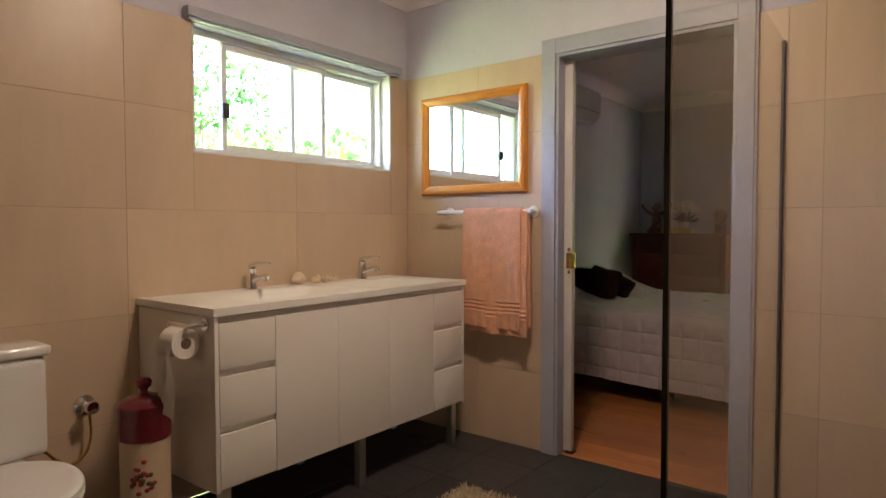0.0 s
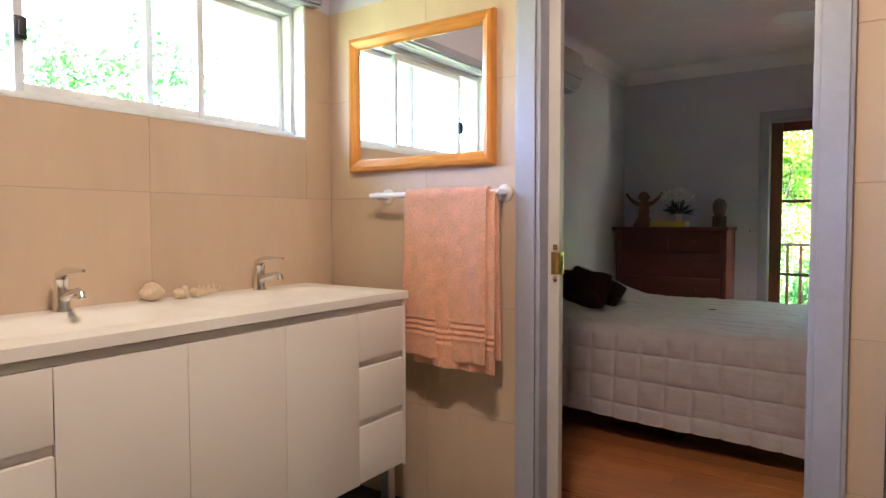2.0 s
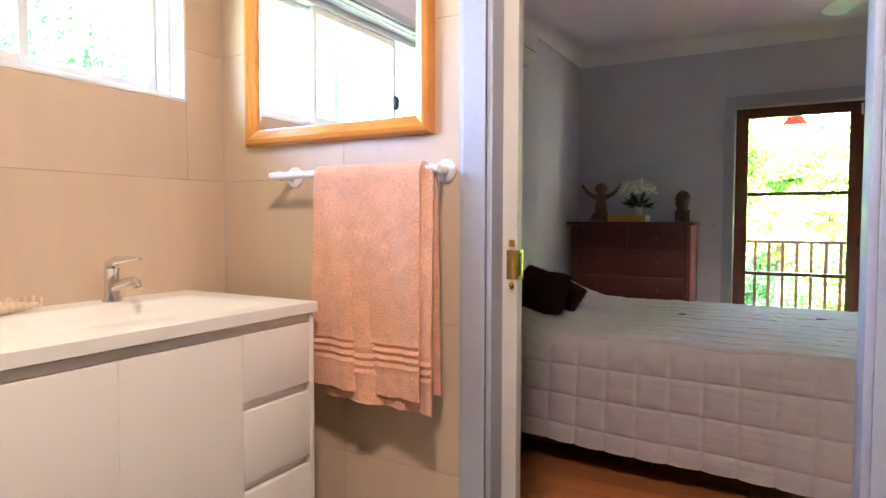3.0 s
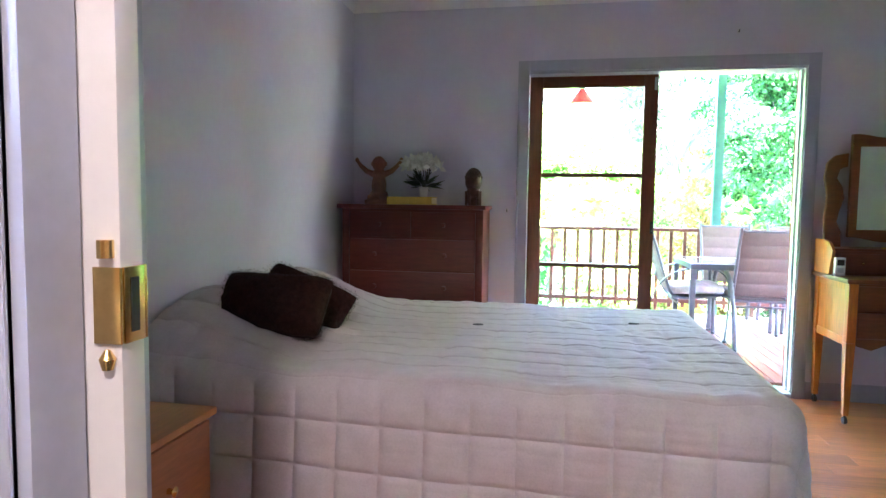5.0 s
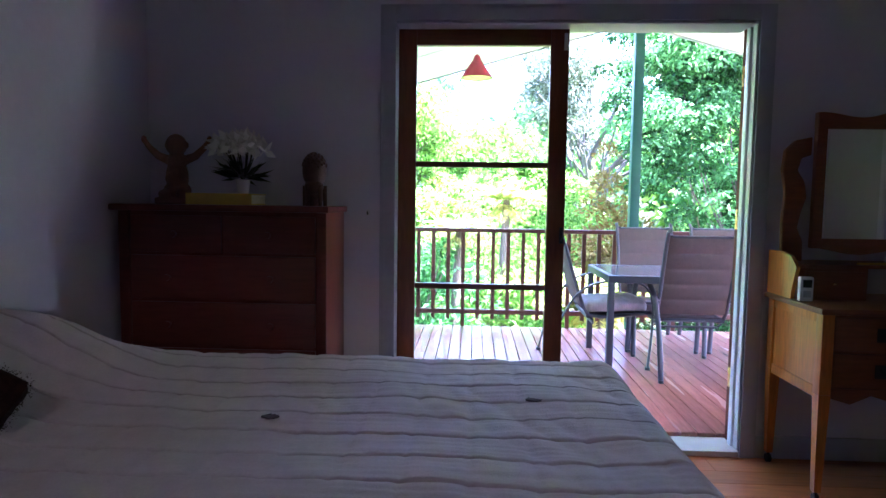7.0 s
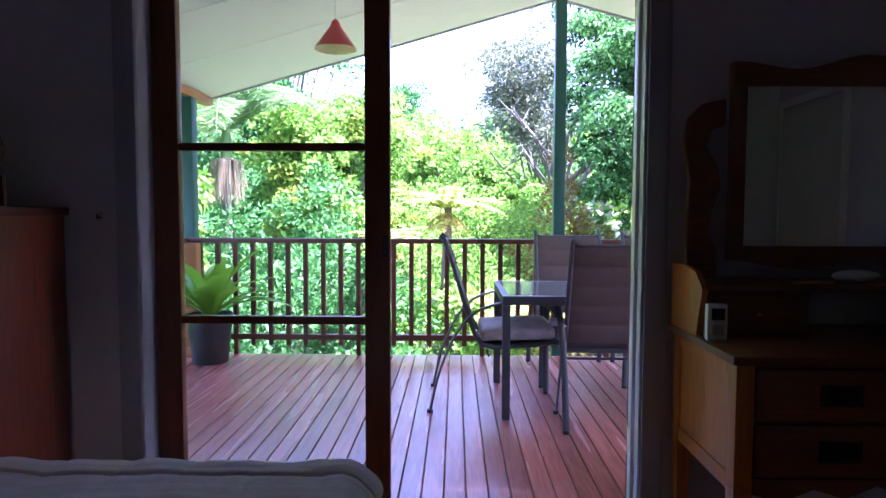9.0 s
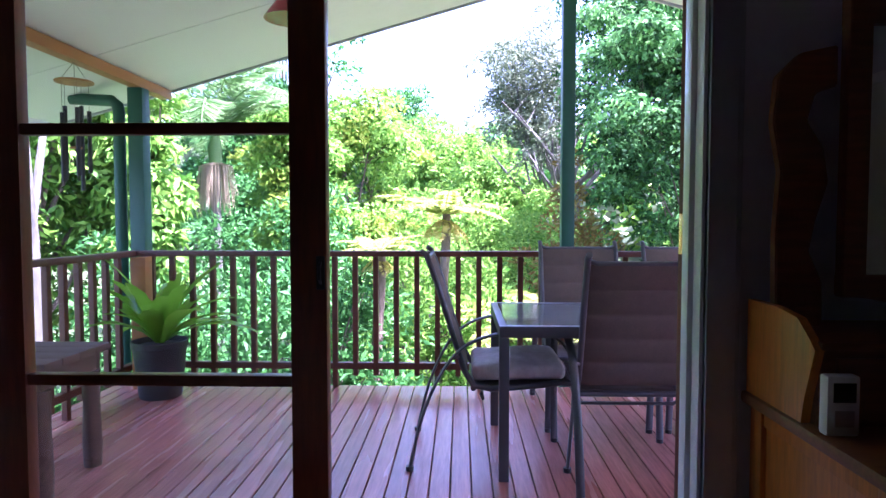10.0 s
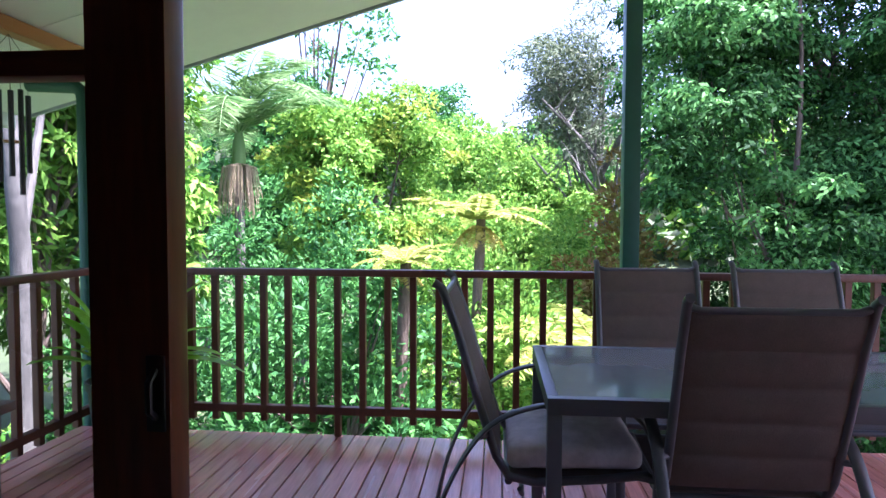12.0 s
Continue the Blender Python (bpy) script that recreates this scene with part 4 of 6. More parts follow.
def quilt():
    """Quilt over the bed: a draped sheet with stitched channels, pillow mounds at the head and wrinkles."""
    hx, fx, ny, fy, top = -2.235, -0.205, 5.565, 7.065, 0.648
    q = thing("quilt", -1.2, 6.3, top, "mauve-grey stitched quilt spread over the bed", "quilt")
    drop_n, drop_f, drop_x = 0.52, 0.42, 0.46
    nu, nv = 250, 560
    us = np.linspace(0, (fx - hx) + drop_x, nu)
    vs = np.linspace(-drop_n, (fy - ny) + drop_f, nv)
    bm = bmesh.new()
    rows = []
    L, Wd = fx - hx, fy - ny
    for u in us:
        row = []
        for v in vs:
            ou, ov = max(0, u - L), max(0, -v, v - Wd)
            sgn = -1 if v < 0 else 1
            r = 0.07
            over = math.hypot(ou, ov)
            x, y = hx + min(u, L), ny + min(max(v, 0), Wd)
            z = top
            if over > 0:
                if over < r * 1.57:
                    a = over / r
                    out, dn = r * math.sin(a), r * (1 - math.cos(a))
                else:
                    out, dn = r + 0.10 * (over - r * 1.57) ** 1.0, r + (over - r * 1.57)
                x += out * ou / over
                y += sgn * out * ov / over
                z -= dn
                # soft vertical folds in the hanging sides
                f = min(1, max(0, dn - 0.06) / 0.3)
                along = u if ov > ou else v
                wave = (0.010 * math.sin(along * 7.5 + 0.8) + 0.003 * math.sin(along * 17 + 2)) * f
                x += wave * ou / over
                y += sgn * wave * ov / over
            # pillow mounds at the head
            w = min(max(v, 0), Wd) / Wd
            head = 1 - smooth(0.05, 0.60, u)
            mound = 0.19 * head * (0.80 + 0.2 * math.cos((w - 0.27) * 4 * math.pi / 1.05)) * smooth(-0.16, 0.16, v) * smooth(-0.12, 0.14, Wd - v)
            z += mound - (0.07 * (u / L) * min(1, ov / 0.4) if v < 0 else 0)
            # stitched channels, closer along the bed, and wrinkles
            d1 = abs(((v + 5.03) % 0.135) - 0.0675)
            d2 = abs(((u + 5.0) % 0.14) - 0.07)
            side = smooth(0.05, 0.14, over)
            seam = max(math.exp(-((0.0675 - d1) / 0.007) ** 2), math.exp(-((0.070 - d2) / 0.010) ** 2))
            swell = math.sqrt(max(0, math.sin(math.pi * (0.5 + d1 / 0.135)) * math.sin(math.pi * (0.5 + d2 / 0.14))))
            puff = (1 - side) * (0.006 - 0.009 * math.exp(-((0.0675 - d1) / 0.0044) ** 2) - 0.003 * math.exp(-((0.070 - d2) / 0.010) ** 2)) + side * (0.014 * swell - 0.004 * seam)
            nz = noise.noise((u * 2.6, v * 6.0, 0.3)) * 0.003 + noise.noise((u * 4, v * 60, 1.3)) * 0.0020 * smooth(0.5, 1.3, u) + noise.noise((u * 18, v * 14, 7.3)) * 0.001
            edge_w = math.exp(-((over - 0.03) / 0.12) ** 2)
            nz += noise.noise((u * 4, v * 3, 4.3)) * 0.014 * edge_w + abs(noise.noise((u * 9 + v * 5, v * 3, 9.1))) * 0.010 * edge_w + noise.noise((u * 11, v * 7, 2.2)) * 0.004 * side
            if over > 0.05:
                y += (puff + nz) * (sgn * ov / over if over else 0)
                x += (puff + nz) * (ou / over if over else 0)
            else:
                z += puff + nz
            row.append(bm.verts.new((x, y, z)))
        rows.append(row)
    for a, b in zip(rows, rows[1:]):
        for k in range(nv - 1):
            bm.faces.new((a[k], b[k], b[k + 1], a[k + 1]))
    bmesh.ops.recalc_face_normals(bm, faces=bm.faces)
    if bm.faces[nv * 90 + 200].normal.z < 0:
        bmesh.ops.reverse_faces(bm, faces=bm.faces[:])
    part("cover", bm, QUILT, q)
    for x, y, ang in ((-1.19, 6.42, 0.1), (-0.495, 6.62, 0.3)):
        bm = bmesh.new()
        for k in range(7):
            a = ang + (k - 3) * 0.35
            tube([(x, y, top + 0.008), (x + 0.045 * math.cos(a), y + 0.02 * math.sin(a), top + 0.010)], [0.004, 0.002], 6, bm)
        part("stitched_tuft", bm, GATHER, q, "small dark gathered tuft")


def cushion(x, y, z, w, h, t, m, label):
    """A plump square cushion with pinched corners and a furry skin."""
    c = thing("fur_cushion", x, y, z - h * 0.5, label, "cushion", "fur cushions on the bed")
    n = 26
    bm = bmesh.new()
    sides = []
    place = Matrix.Translation((x, y, z)) @ m
    for s in (1, -1):
        g = []
        for i in range(n + 1):
            row = []
            for j in range(n + 1):
                a, b = 2 * i / n - 1, 2 * j / n - 1
                pin = 1 - 0.05 * (1 - a * a) * abs(b) - 0.05 * (1 - b * b) * abs(a) - 0.06 * (a * b) ** 4
                th = t * ((1 - a ** 6) * (1 - b ** 6)) ** 0.5
                bump = 0.006 * noise.noise((a * 4 + s, b * 4, x * 7))
                row.append(bm.verts.new(place @ Vector((a * w / 2 * pin, s * (th / 2 + bump * (th > 0.01)), b * h / 2 * pin))))
            g.append(row)
        sides.append(g)
    for s, g in zip((1, -1), sides):
        for i in range(n):
            for j in range(n):
                q = (g[i][j], g[i + 1][j], g[i + 1][j + 1], g[i][j + 1])
                bm.faces.new(q if s < 0 else q[::-1])
    bmesh.ops.remove_doubles(bm, verts=bm.verts, dist=0.002)
    bmesh.ops.recalc_face_normals(bm, faces=bm.faces)
    rnd = np.random.RandomState(int(abs(x) * 100))
    co = np.array([v.co for v in bm.verts])
    nr = np.array([v.normal for v in bm.verts])
    part("cover", bm, FUR, c)
    k = rnd.randint(0, len(co), 11000)
    p = co[k] + rnd.normal(0, 0.006, (len(k), 3))
    part_leaves("fur", p, nr[k] + rnd.normal(0, 0.6, (len(k), 3)), rnd.uniform(0.004, 0.008, len(k)), 0.3, FUR, c, 8)


def chest():
    x0, x1, y0, y1, h = -2.195, -1.282, 7.50, 7.868, 1.19
    c = thing("chest_of_drawers", (x0 + x1) / 2, (y0 + y1) / 2, 0, "dark red mahogany chest of drawers", "chest of drawers")
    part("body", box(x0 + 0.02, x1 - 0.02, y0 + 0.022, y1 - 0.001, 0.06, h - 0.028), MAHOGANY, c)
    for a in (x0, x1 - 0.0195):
        part("side", box(a, a + 0.0195, y0 + 0.012, y1, 0.0, h - 0.0285, 0.003), MAHOGANY_LIT, c)
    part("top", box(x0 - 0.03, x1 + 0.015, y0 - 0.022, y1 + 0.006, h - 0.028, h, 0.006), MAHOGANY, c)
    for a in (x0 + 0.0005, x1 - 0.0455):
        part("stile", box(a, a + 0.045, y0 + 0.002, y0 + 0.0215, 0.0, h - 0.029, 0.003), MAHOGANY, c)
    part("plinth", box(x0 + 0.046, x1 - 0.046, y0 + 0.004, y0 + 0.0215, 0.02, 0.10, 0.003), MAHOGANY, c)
    rows = [(0.98, 1.145), (0.775, 0.972), (0.57, 0.767), (0.345, 0.562), (0.11, 0.337)]
    for i, (a, b) in enumerate(rows):
        spans = [(x0 + 0.05, (x0 + x1) / 2 - 0.006), ((x0 + x1) / 2 + 0.006, x1 - 0.05)] if i == 0 else [(x0 + 0.05, x1 - 0.05)]
        for s0, s1 in spans:
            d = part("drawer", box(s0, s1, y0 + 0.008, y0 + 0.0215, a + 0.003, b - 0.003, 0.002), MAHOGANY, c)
            knobs = [(s0 + s1) / 2] if i == 0 else [s0 + 0.17, s1 - 0.19]
            for kx in knobs:
                part("knob", lathe([(0, 0.004), (0.008, 0.004), (0.007, -0.010), (0.015, -0.018), (0.014, -0.026), (0, -0.029)], kx, y0 + 0.004, (a + b) / 2, 16, None, "y"), MAHOGANY, d, "turned wooden knob")


def child_statue():
    """Carved figure with raised arms, one plain merged mesh."""
    x, y, z = -1.985, 7.62, 1.19
    bm = box(x - 0.085, x + 0.075, y - 0.05, y + 0.05, z, z + 0.028, 0.006)
    blob(x, y, z + 0.06, 0.062, 0.045, 0.045, bm)
    blob(x, y, z + 0.12, 0.050, 0.042, 0.085, bm)
    blob(x, y - 0.012, z + 0.115, 0.046, 0.044, 0.04, bm)
    blob(x, y, z + 0.19, 0.047, 0.038, 0.035, bm)
    blob(x, y - 0.005, z + 0.262, 0.046, 0.044, 0.050, bm)
    for s in (-1, 1):
        tube([(x + s * 0.035, y, z + 0.195), (x + s * 0.085, y, z + 0.215), (x + s * 0.125, y, z + 0.252), (x + s * 0.148, y, z + 0.283)], [0.022, 0.018, 0.014, 0.011], 10, bm)
        blob(x + s * 0.15, y, z + 0.288, 0.014, 0.009, 0.018, bm, 2)
        blob(x + s * 0.045, y, z + 0.262, 0.010, 0.012, 0.016, bm, 2)
        blob(x + s * 0.04, y - 0.035, z + 0.045, 0.03, 0.03, 0.022, bm, 2)
    ob = solid("child_statue", bm, CARVED, "carved wooden statue of a figure with raised arms", "statue")
    rm = ob.modifiers.new("merge", "REMESH")
    rm.mode, rm.voxel_size, rm.use_smooth_shade = "VOXEL", 0.005, True


def head_statue():
    x, y, z = -1.362, 7.62, 1.19
    bm = blob(x, y, z + 0.155, 0.054, 0.055, 0.078)
    blob(x, y - 0.01, z + 0.085, 0.042, 0.042, 0.04, bm)
    for k in range(5):
        a = k * 2 * math.pi / 5 + 0.5
        tube([(x + 0.044 * math.cos(a), y + 0.044 * math.sin(a), z + 0.09), (x + 0.047 * math.cos(a), y + 0.047 * math.sin(a), z)], [0.012, 0.009], 8, bm)
    lathe([(0, 0), (0.03, 0), (0.032, 0.06), (0, 0.062)], x, y, z, 20, bm)
    for k in range(60):
        u = (k * 0.618) % 1
        a, e = 2 * math.pi * u, math.acos(1 - k / 75)
        blob(x + 0.054 * math.sin(e) * math.cos(a), y + 0.055 * math.sin(e) * math.sin(a), z + 0.155 + 0.078 * math.cos(e), 0.007, 0.007, 0.007, bm, 1)
    ob = solid("head_statue", bm, CARVED_DARK, "dark carved head ornament on a small stand", "statue")


def book_and_flowers():
    x0, x1, y0, y1, z = -1.905, -1.615, 7.53, 7.72, 1.19
    b = thing("book", (x0 + x1) / 2, (y0 + y1) / 2, z, "thick yellow book lying flat", "book")
    part("pages", box(x0 + 0.004, x1 - 0.004, y0 + 0.003, y1 - 0.004, z + 0.006, z + 0.044), PAGES, b)
    bm = box(x0, x1, y0, y1, z + 0.0005, z + 0.0055, 0.001)
    box(x0, x1, y0, y1, z + 0.0445, z + 0.050, 0.001, bm)
    box(x0, x1, y0 - 0.004, y0 + 0.0025, z + 0.0005, z + 0.050, 0.001, bm)
    part("cover", bm, YELLOW, b)
    px, py, pz = -1.685, 7.62, z + 0.050
    f = thing("flower_vase", px, py, pz, "white flowers with dark leaves in a small white pot", "vase")
    part("pot", lathe([(0, 0), (0.022, 0), (0.025, 0.01), (0.031, 0.058), (0.034, 0.062), (0.030, 0.063), (0, 0.055)], px, py, pz, 24), CERAMIC, f)
    rnd = np.random.RandomState(2)
    n = 70
    a, e = rnd.uniform(0, 2 * np.pi, n), rnd.uniform(-0.15, 1.1, n)
    d = np.stack([np.cos(a) * np.cos(e), np.sin(a) * np.cos(e) * 0.8, np.sin(e)], 1)
    part_leaves("leaves", np.tile([px, py, pz + 0.07], (n, 1)) + d * 0.02, d, rnd.uniform(0.08, 0.13, n), 0.14, DARK_LEAF, f, 3)
    cs, ds, ss = [], [], []
    for k in range(24):
        a, r = k * 2.4, 0.021 * math.sqrt(k + 0.5)
        c = np.array([px + r * math.cos(a) * 1.15 - 0.015, py + 0.8 * r * math.sin(a) - 0.01, pz + 0.190 + 0.05 * (1 - (r / 0.10) ** 2)])
        for j in range(8):
            q = rnd.normal(0, 1, 3) + np.array([0, 0, 0.5])
            cs.append(c), ds.append(q), ss.append(rnd.uniform(0.048, 0.07))
    part_leaves("blossoms", np.array(cs), np.array(ds), ss, 0.55, PETAL, f, 4)
    bm = bmesh.new()
    for k in range(9):
        a = k * 0.7
        tube([(px, py, pz + 0.05), (px + 0.03 * math.cos(a), py + 0.025 * math.sin(a), pz + 0.12), (px + 0.055 * math.cos(a) - 0.01, py + 0.04 * math.sin(a), pz + 0.19)], 0.0025, 6, bm)
    part("stems", bm, DARK_LEAF, f)


def bedside():
    x0, x1, y0, y1, h = -2.23, -1.785, 4.87, 5.30, 0.60
    b = thing("bedside_table", (x0 + x1) / 2, (y0 + y1) / 2, 0, "cherry veneer bedside table with drawers", "bedside table")
    part("top", box(x0, x1, y0, y1, h - 0.022, h, 0.005), BEDSIDE, b)
    part("body", box(x0 + 0.01, x1 - 0.032, y0 + 0.012, y1 - 0.012, 0.06, h - 0.0225), BEDSIDE, b)
    for a, c in ((0.07, 0.315), (0.322, 0.565)):
        d = part("drawer", box(x1 - 0.0315, x1 - 0.014, y0 + 0.018, y1 - 0.018, a, c, 0.004), BEDSIDE, b)
        part("knob", lathe([(0, 0), (0.008, 0), (0.007, 0.012), (0.014, 0.02), (0, 0.026)], x1 - 0.014, (y0 + y1) / 2, (a + c) / 2, 16, None, "x"), BRASS, d)
    for x in (x0 + 0.03, x1 - 0.06):
        for y in (y0 + 0.035, y1 - 0.035):
            part("foot", box(x - 0.02, x + 0.02, y - 0.02, y + 0.02, 0, 0.0595, 0.003), BEDSIDE, b)


def air_conditioner():
    y0, y1, z0, z1 = 5.55, 6.37, 2.165, 2.445
    a = thing("air_conditioner", RW, (y0 + y1) / 2, z0, "white wall-mounted split air conditioner", "air conditioner")
    out = [(RW + 0.0005, z0 + 0.02), (RW + 0.10, z0), (RW + 0.165, z0 + 0.03), (RW + 0.195, z0 + 0.08), (RW + 0.195, z1 - 0.03), (RW + 0.17, z1), (RW + 0.0005, z1)]
    part("casing", prism(out, "y", y0, y1, 0.006), PLASTIC, a)
    part("louvre", box(RW + 0.105, RW + 0.165, y0 + 0.04, y1 - 0.04, z0 + 0.0, z0 + 0.008, 0.002), PLASTIC, a)
    part("panel_seam", box(RW + 0.1945, RW + 0.1965, y0 + 0.01, y1 - 0.01, z0 + 0.085, z0 + 0.088), BLACK, a)


def ceiling_fan(cx, cy):
    f = thing("ceiling_fan", cx, cy, BED_H, "white four-bladed ceiling fan at rest", "ceiling fan")
    part("canopy", lathe([(0, 0), (0.06, 0), (0.055, -0.03), (0.02, -0.05), (0, -0.05)], cx, cy, BED_H - 0.0005, 24), PLASTIC, f)
    part("rod", tube([(cx, cy, BED_H - 0.04), (cx, cy, BED_H - 0.15)], 0.012, 12), PLASTIC, f)
    part("motor", lathe([(0, -0.14), (0.07, -0.14), (0.10, -0.16), (0.10, -0.225), (0.06, -0.26), (0, -0.265)], cx, cy, BED_H, 28), PLASTIC, f)
    for k in range(4):
        m = Matrix.Translation((cx, cy, BED_H - 0.20)) @ Matrix.Rotation(radians(FAN_TURN + 90 * k), 4, "Z") @ Matrix.Rotation(radians(11), 4, "X")
        pts = [(0.15, -0.045), (0.23, -0.06), (0.55, -0.068), (0.595, -0.05), (0.61, 0.0), (0.595, 0.05), (0.55, 0.068), (0.23, 0.06), (0.15, 0.045)]
        bm = prism(pts, "z", -0.003, 0.003, 0.001)
        bmesh.ops.transform(bm, matrix=m, verts=bm.verts)
        blade = part("blade", bm, PLASTIC, f)
        bm = box(0.07, 0.20, -0.02, 0.02, 0.0035, 0.008, 0.001)
        bmesh.ops.transform(bm, matrix=m, verts=bm.verts)
        part("blade_iron", bm, PLASTIC, blade)


def dresser():
    x0, x1, y0, y1, h = 0.745, 1.82, 7.40, 7.866, 0.815
    d = thing("dressing_table", (x0 + x1) / 2, (y0 + y1) / 2, 0, "antique golden oak dressing table with tilting mirror", "dressing table")
    part("top", box(x0 - 0.02, x1 + 0.02, y0 - 0.025, y1, h - 0.025, h, 0.008), OAK_SHADED, d)
    for x in (x0 + 0.025, x1 - 0.025):
        for y, z0 in ((y0 + 0.025, 0.05), (y1 - 0.03, 0.05)):
            bm = bmesh.new()
            box(x - 0.024, x + 0.024, y - 0.024, y + 0.024, 0.46, h - 0.026, 0.003, bm)
            lo, hi = 0.014, 0.0238
            q = [bm.verts.new((x + sx * hi, y + sy * hi, 0.459)) for sx, sy in ((-1, -1), (1, -1), (1, 1), (-1, 1))]
            p = [bm.verts.new((x + sx * lo, y + sy * lo, z0)) for sx, sy in ((-1, -1), (1, -1), (1, 1), (-1, 1))]
            for k in range(4):
                bm.faces.new((p[k], p[(k + 1) % 4], q[(k + 1) % 4], q[k]))
            bm.faces.new(p[::-1]), bm.faces.new(q)
            leg = part("leg", bm, OAK_LIT, d)
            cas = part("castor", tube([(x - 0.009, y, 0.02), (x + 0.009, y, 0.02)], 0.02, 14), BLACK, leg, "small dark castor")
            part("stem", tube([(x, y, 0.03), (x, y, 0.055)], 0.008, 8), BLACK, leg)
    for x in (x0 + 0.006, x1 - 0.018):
        part("side_panel", box(x + 0.006, x + 0.014, y0 + 0.05, y1 - 0.055, 0.475, h - 0.026), OAK_LIT, d)
        part("side_rail", box(x, x + 0.012, y0 + 0.0495, y1 - 0.0545, 0.44, 0.485, 0.002), OAK_LIT, d)
        part("side_rail", box(x, x + 0.012, y0 + 0.0495, y1 - 0.0545, h - 0.065, h - 0.0265, 0.002), OAK_LIT, d)
    part("carcass", box(x0 + 0.05, x1 - 0.05, y0 + 0.025, y1 - 0.06, 0.47, h - 0.0265), OAK_SHADED, d)
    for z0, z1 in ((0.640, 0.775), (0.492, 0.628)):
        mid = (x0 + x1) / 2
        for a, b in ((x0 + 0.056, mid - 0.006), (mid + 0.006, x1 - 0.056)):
            dr = part("drawer", box(a, b, y0 + 0.008, y0 + 0.0245, z0, z1, 0.004), OAK_SHADED, d)
            cx, cz = (a + b) / 2 - 0.02, (z0 + z1) / 2
            part("handle_plate", box(cx - 0.055, cx + 0.055, y0 + 0.004, y0 + 0.008, cz - 0.028, cz + 0.028, 0.0015), BLACK, dr, "dark metal handle plate")
            part("handle", tube([(cx - 0.035, y0 + 0.004, cz + 0.01), (cx - 0.03, y0 - 0.012, cz - 0.008), (cx + 0.03, y0 - 0.012, cz - 0.008), (cx + 0.035, y0 + 0.004, cz + 0.01)], 0.004, 8), BLACK, dr)
    pts = [(x0 + 0.05, 0.485), (x0 + 0.05, 0.44)]
    for k in range(25):
        s = k / 24
        pts.append((x0 + 0.05 + s * (x1 - x0 - 0.1), 0.445 - 0.03 * math.sin(s * math.pi * 6) ** 2 + 0.028 * math.sin(s * math.pi)))
    pts += [(x1 - 0.05, 0.44), (x1 - 0.05, 0.485)]
    part("apron", prism(pts, "y", y0 + 0.011, y0 + 0.0245), OAK_SHADED, d, "scalloped front apron")
    # riser with little drawers, carved posts and the tilting mirror
    for a, b in ((x0 + 0.005, x0 + 0.30), (x1 - 0.30, x1 - 0.005)):
        bx = part("trinket_box", box(a, b, 7.62, y1 - 0.015, h + 0.0005, h + 0.14, 0.003), OAK_SHADED, d)
        part("trinket_drawer", box(a + 0.03, b - 0.015, 7.612, 7.6195, h + 0.018, h + 0.125, 0.002), OAK_SHADED, bx)
        part("trinket_knob", blob((a + b) / 2, 7.603, h + 0.07, 0.009, 0.01, 0.009, None, 2), BRASS, bx)
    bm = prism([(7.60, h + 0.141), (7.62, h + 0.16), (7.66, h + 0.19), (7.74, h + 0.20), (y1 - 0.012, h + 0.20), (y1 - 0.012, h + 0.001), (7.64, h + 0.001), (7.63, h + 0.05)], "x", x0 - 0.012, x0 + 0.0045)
    part("riser_end", bm, OAK_LIT, d, "shaped oak end board, coloured as lit by the doorway")
    part("riser_shelf", box(x0, x1, 7.60, y1 - 0.012, h + 0.1405, h + 0.155, 0.003), OAK_SHADED, d)
    for s in (0, 1):
        def mx(v):
            return v if s == 0 else x0 + x1 - v
        def curve(f):
            return [(mx(a), b) for a, b in f]
        outer = [(0.752, 0.97), (0.748, 1.15), (0.756, 1.28), (0.738, 1.38), (0.746, 1.47), (0.79, 1.515), (0.862, 1.53), (0.862, 1.45), (0.82, 1.435), (0.805, 1.38), (0.838, 1.33), (0.850, 1.26), (0.826, 1.18), (0.815, 1.12), (0.842, 1.06), (0.845, 0.97)]
        part("mirror_post", prism(curve(outer), "y", 7.775, 7.80, 0.003), OAK_SHADED, d, "carved harp-shaped mirror post")
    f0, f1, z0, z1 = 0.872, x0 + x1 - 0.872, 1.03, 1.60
    mir = part("mirror_frame", box(f0, f0 + 0.045, 7.755, 7.785, z0, z1, 0.004), OAK_SHADED, d)
    part("frame_stile", box(f1 - 0.045, f1, 7.755, 7.785, z0, z1, 0.004), OAK_SHADED, mir)
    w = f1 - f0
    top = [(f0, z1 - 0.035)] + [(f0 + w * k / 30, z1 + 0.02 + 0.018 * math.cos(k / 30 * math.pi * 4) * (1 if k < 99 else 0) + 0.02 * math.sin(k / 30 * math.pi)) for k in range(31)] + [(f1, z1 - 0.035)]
    part("frame_head", prism(top, "y", 7.753, 7.7865, 0.002), OAK_SHADED, mir, "wavy carved head")
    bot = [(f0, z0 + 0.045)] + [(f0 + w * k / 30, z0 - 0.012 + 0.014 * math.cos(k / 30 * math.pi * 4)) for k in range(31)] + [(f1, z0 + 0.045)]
    part("frame_foot", prism(bot, "y", 7.753, 7.7865, 0.002), OAK_SHADED, mir)
    part("mirror_glass", box(f0 + 0.043, f1 - 0.043, 7.764, 7.770, z0 + 0.043, z1 - 0.033), MIRROR, mir, "old mirror glass", smooth=False)
    # small things on it
    c = thing("digital_clock", 0.765, 7.58, h, "small white digital clock with grey screen", "clock")
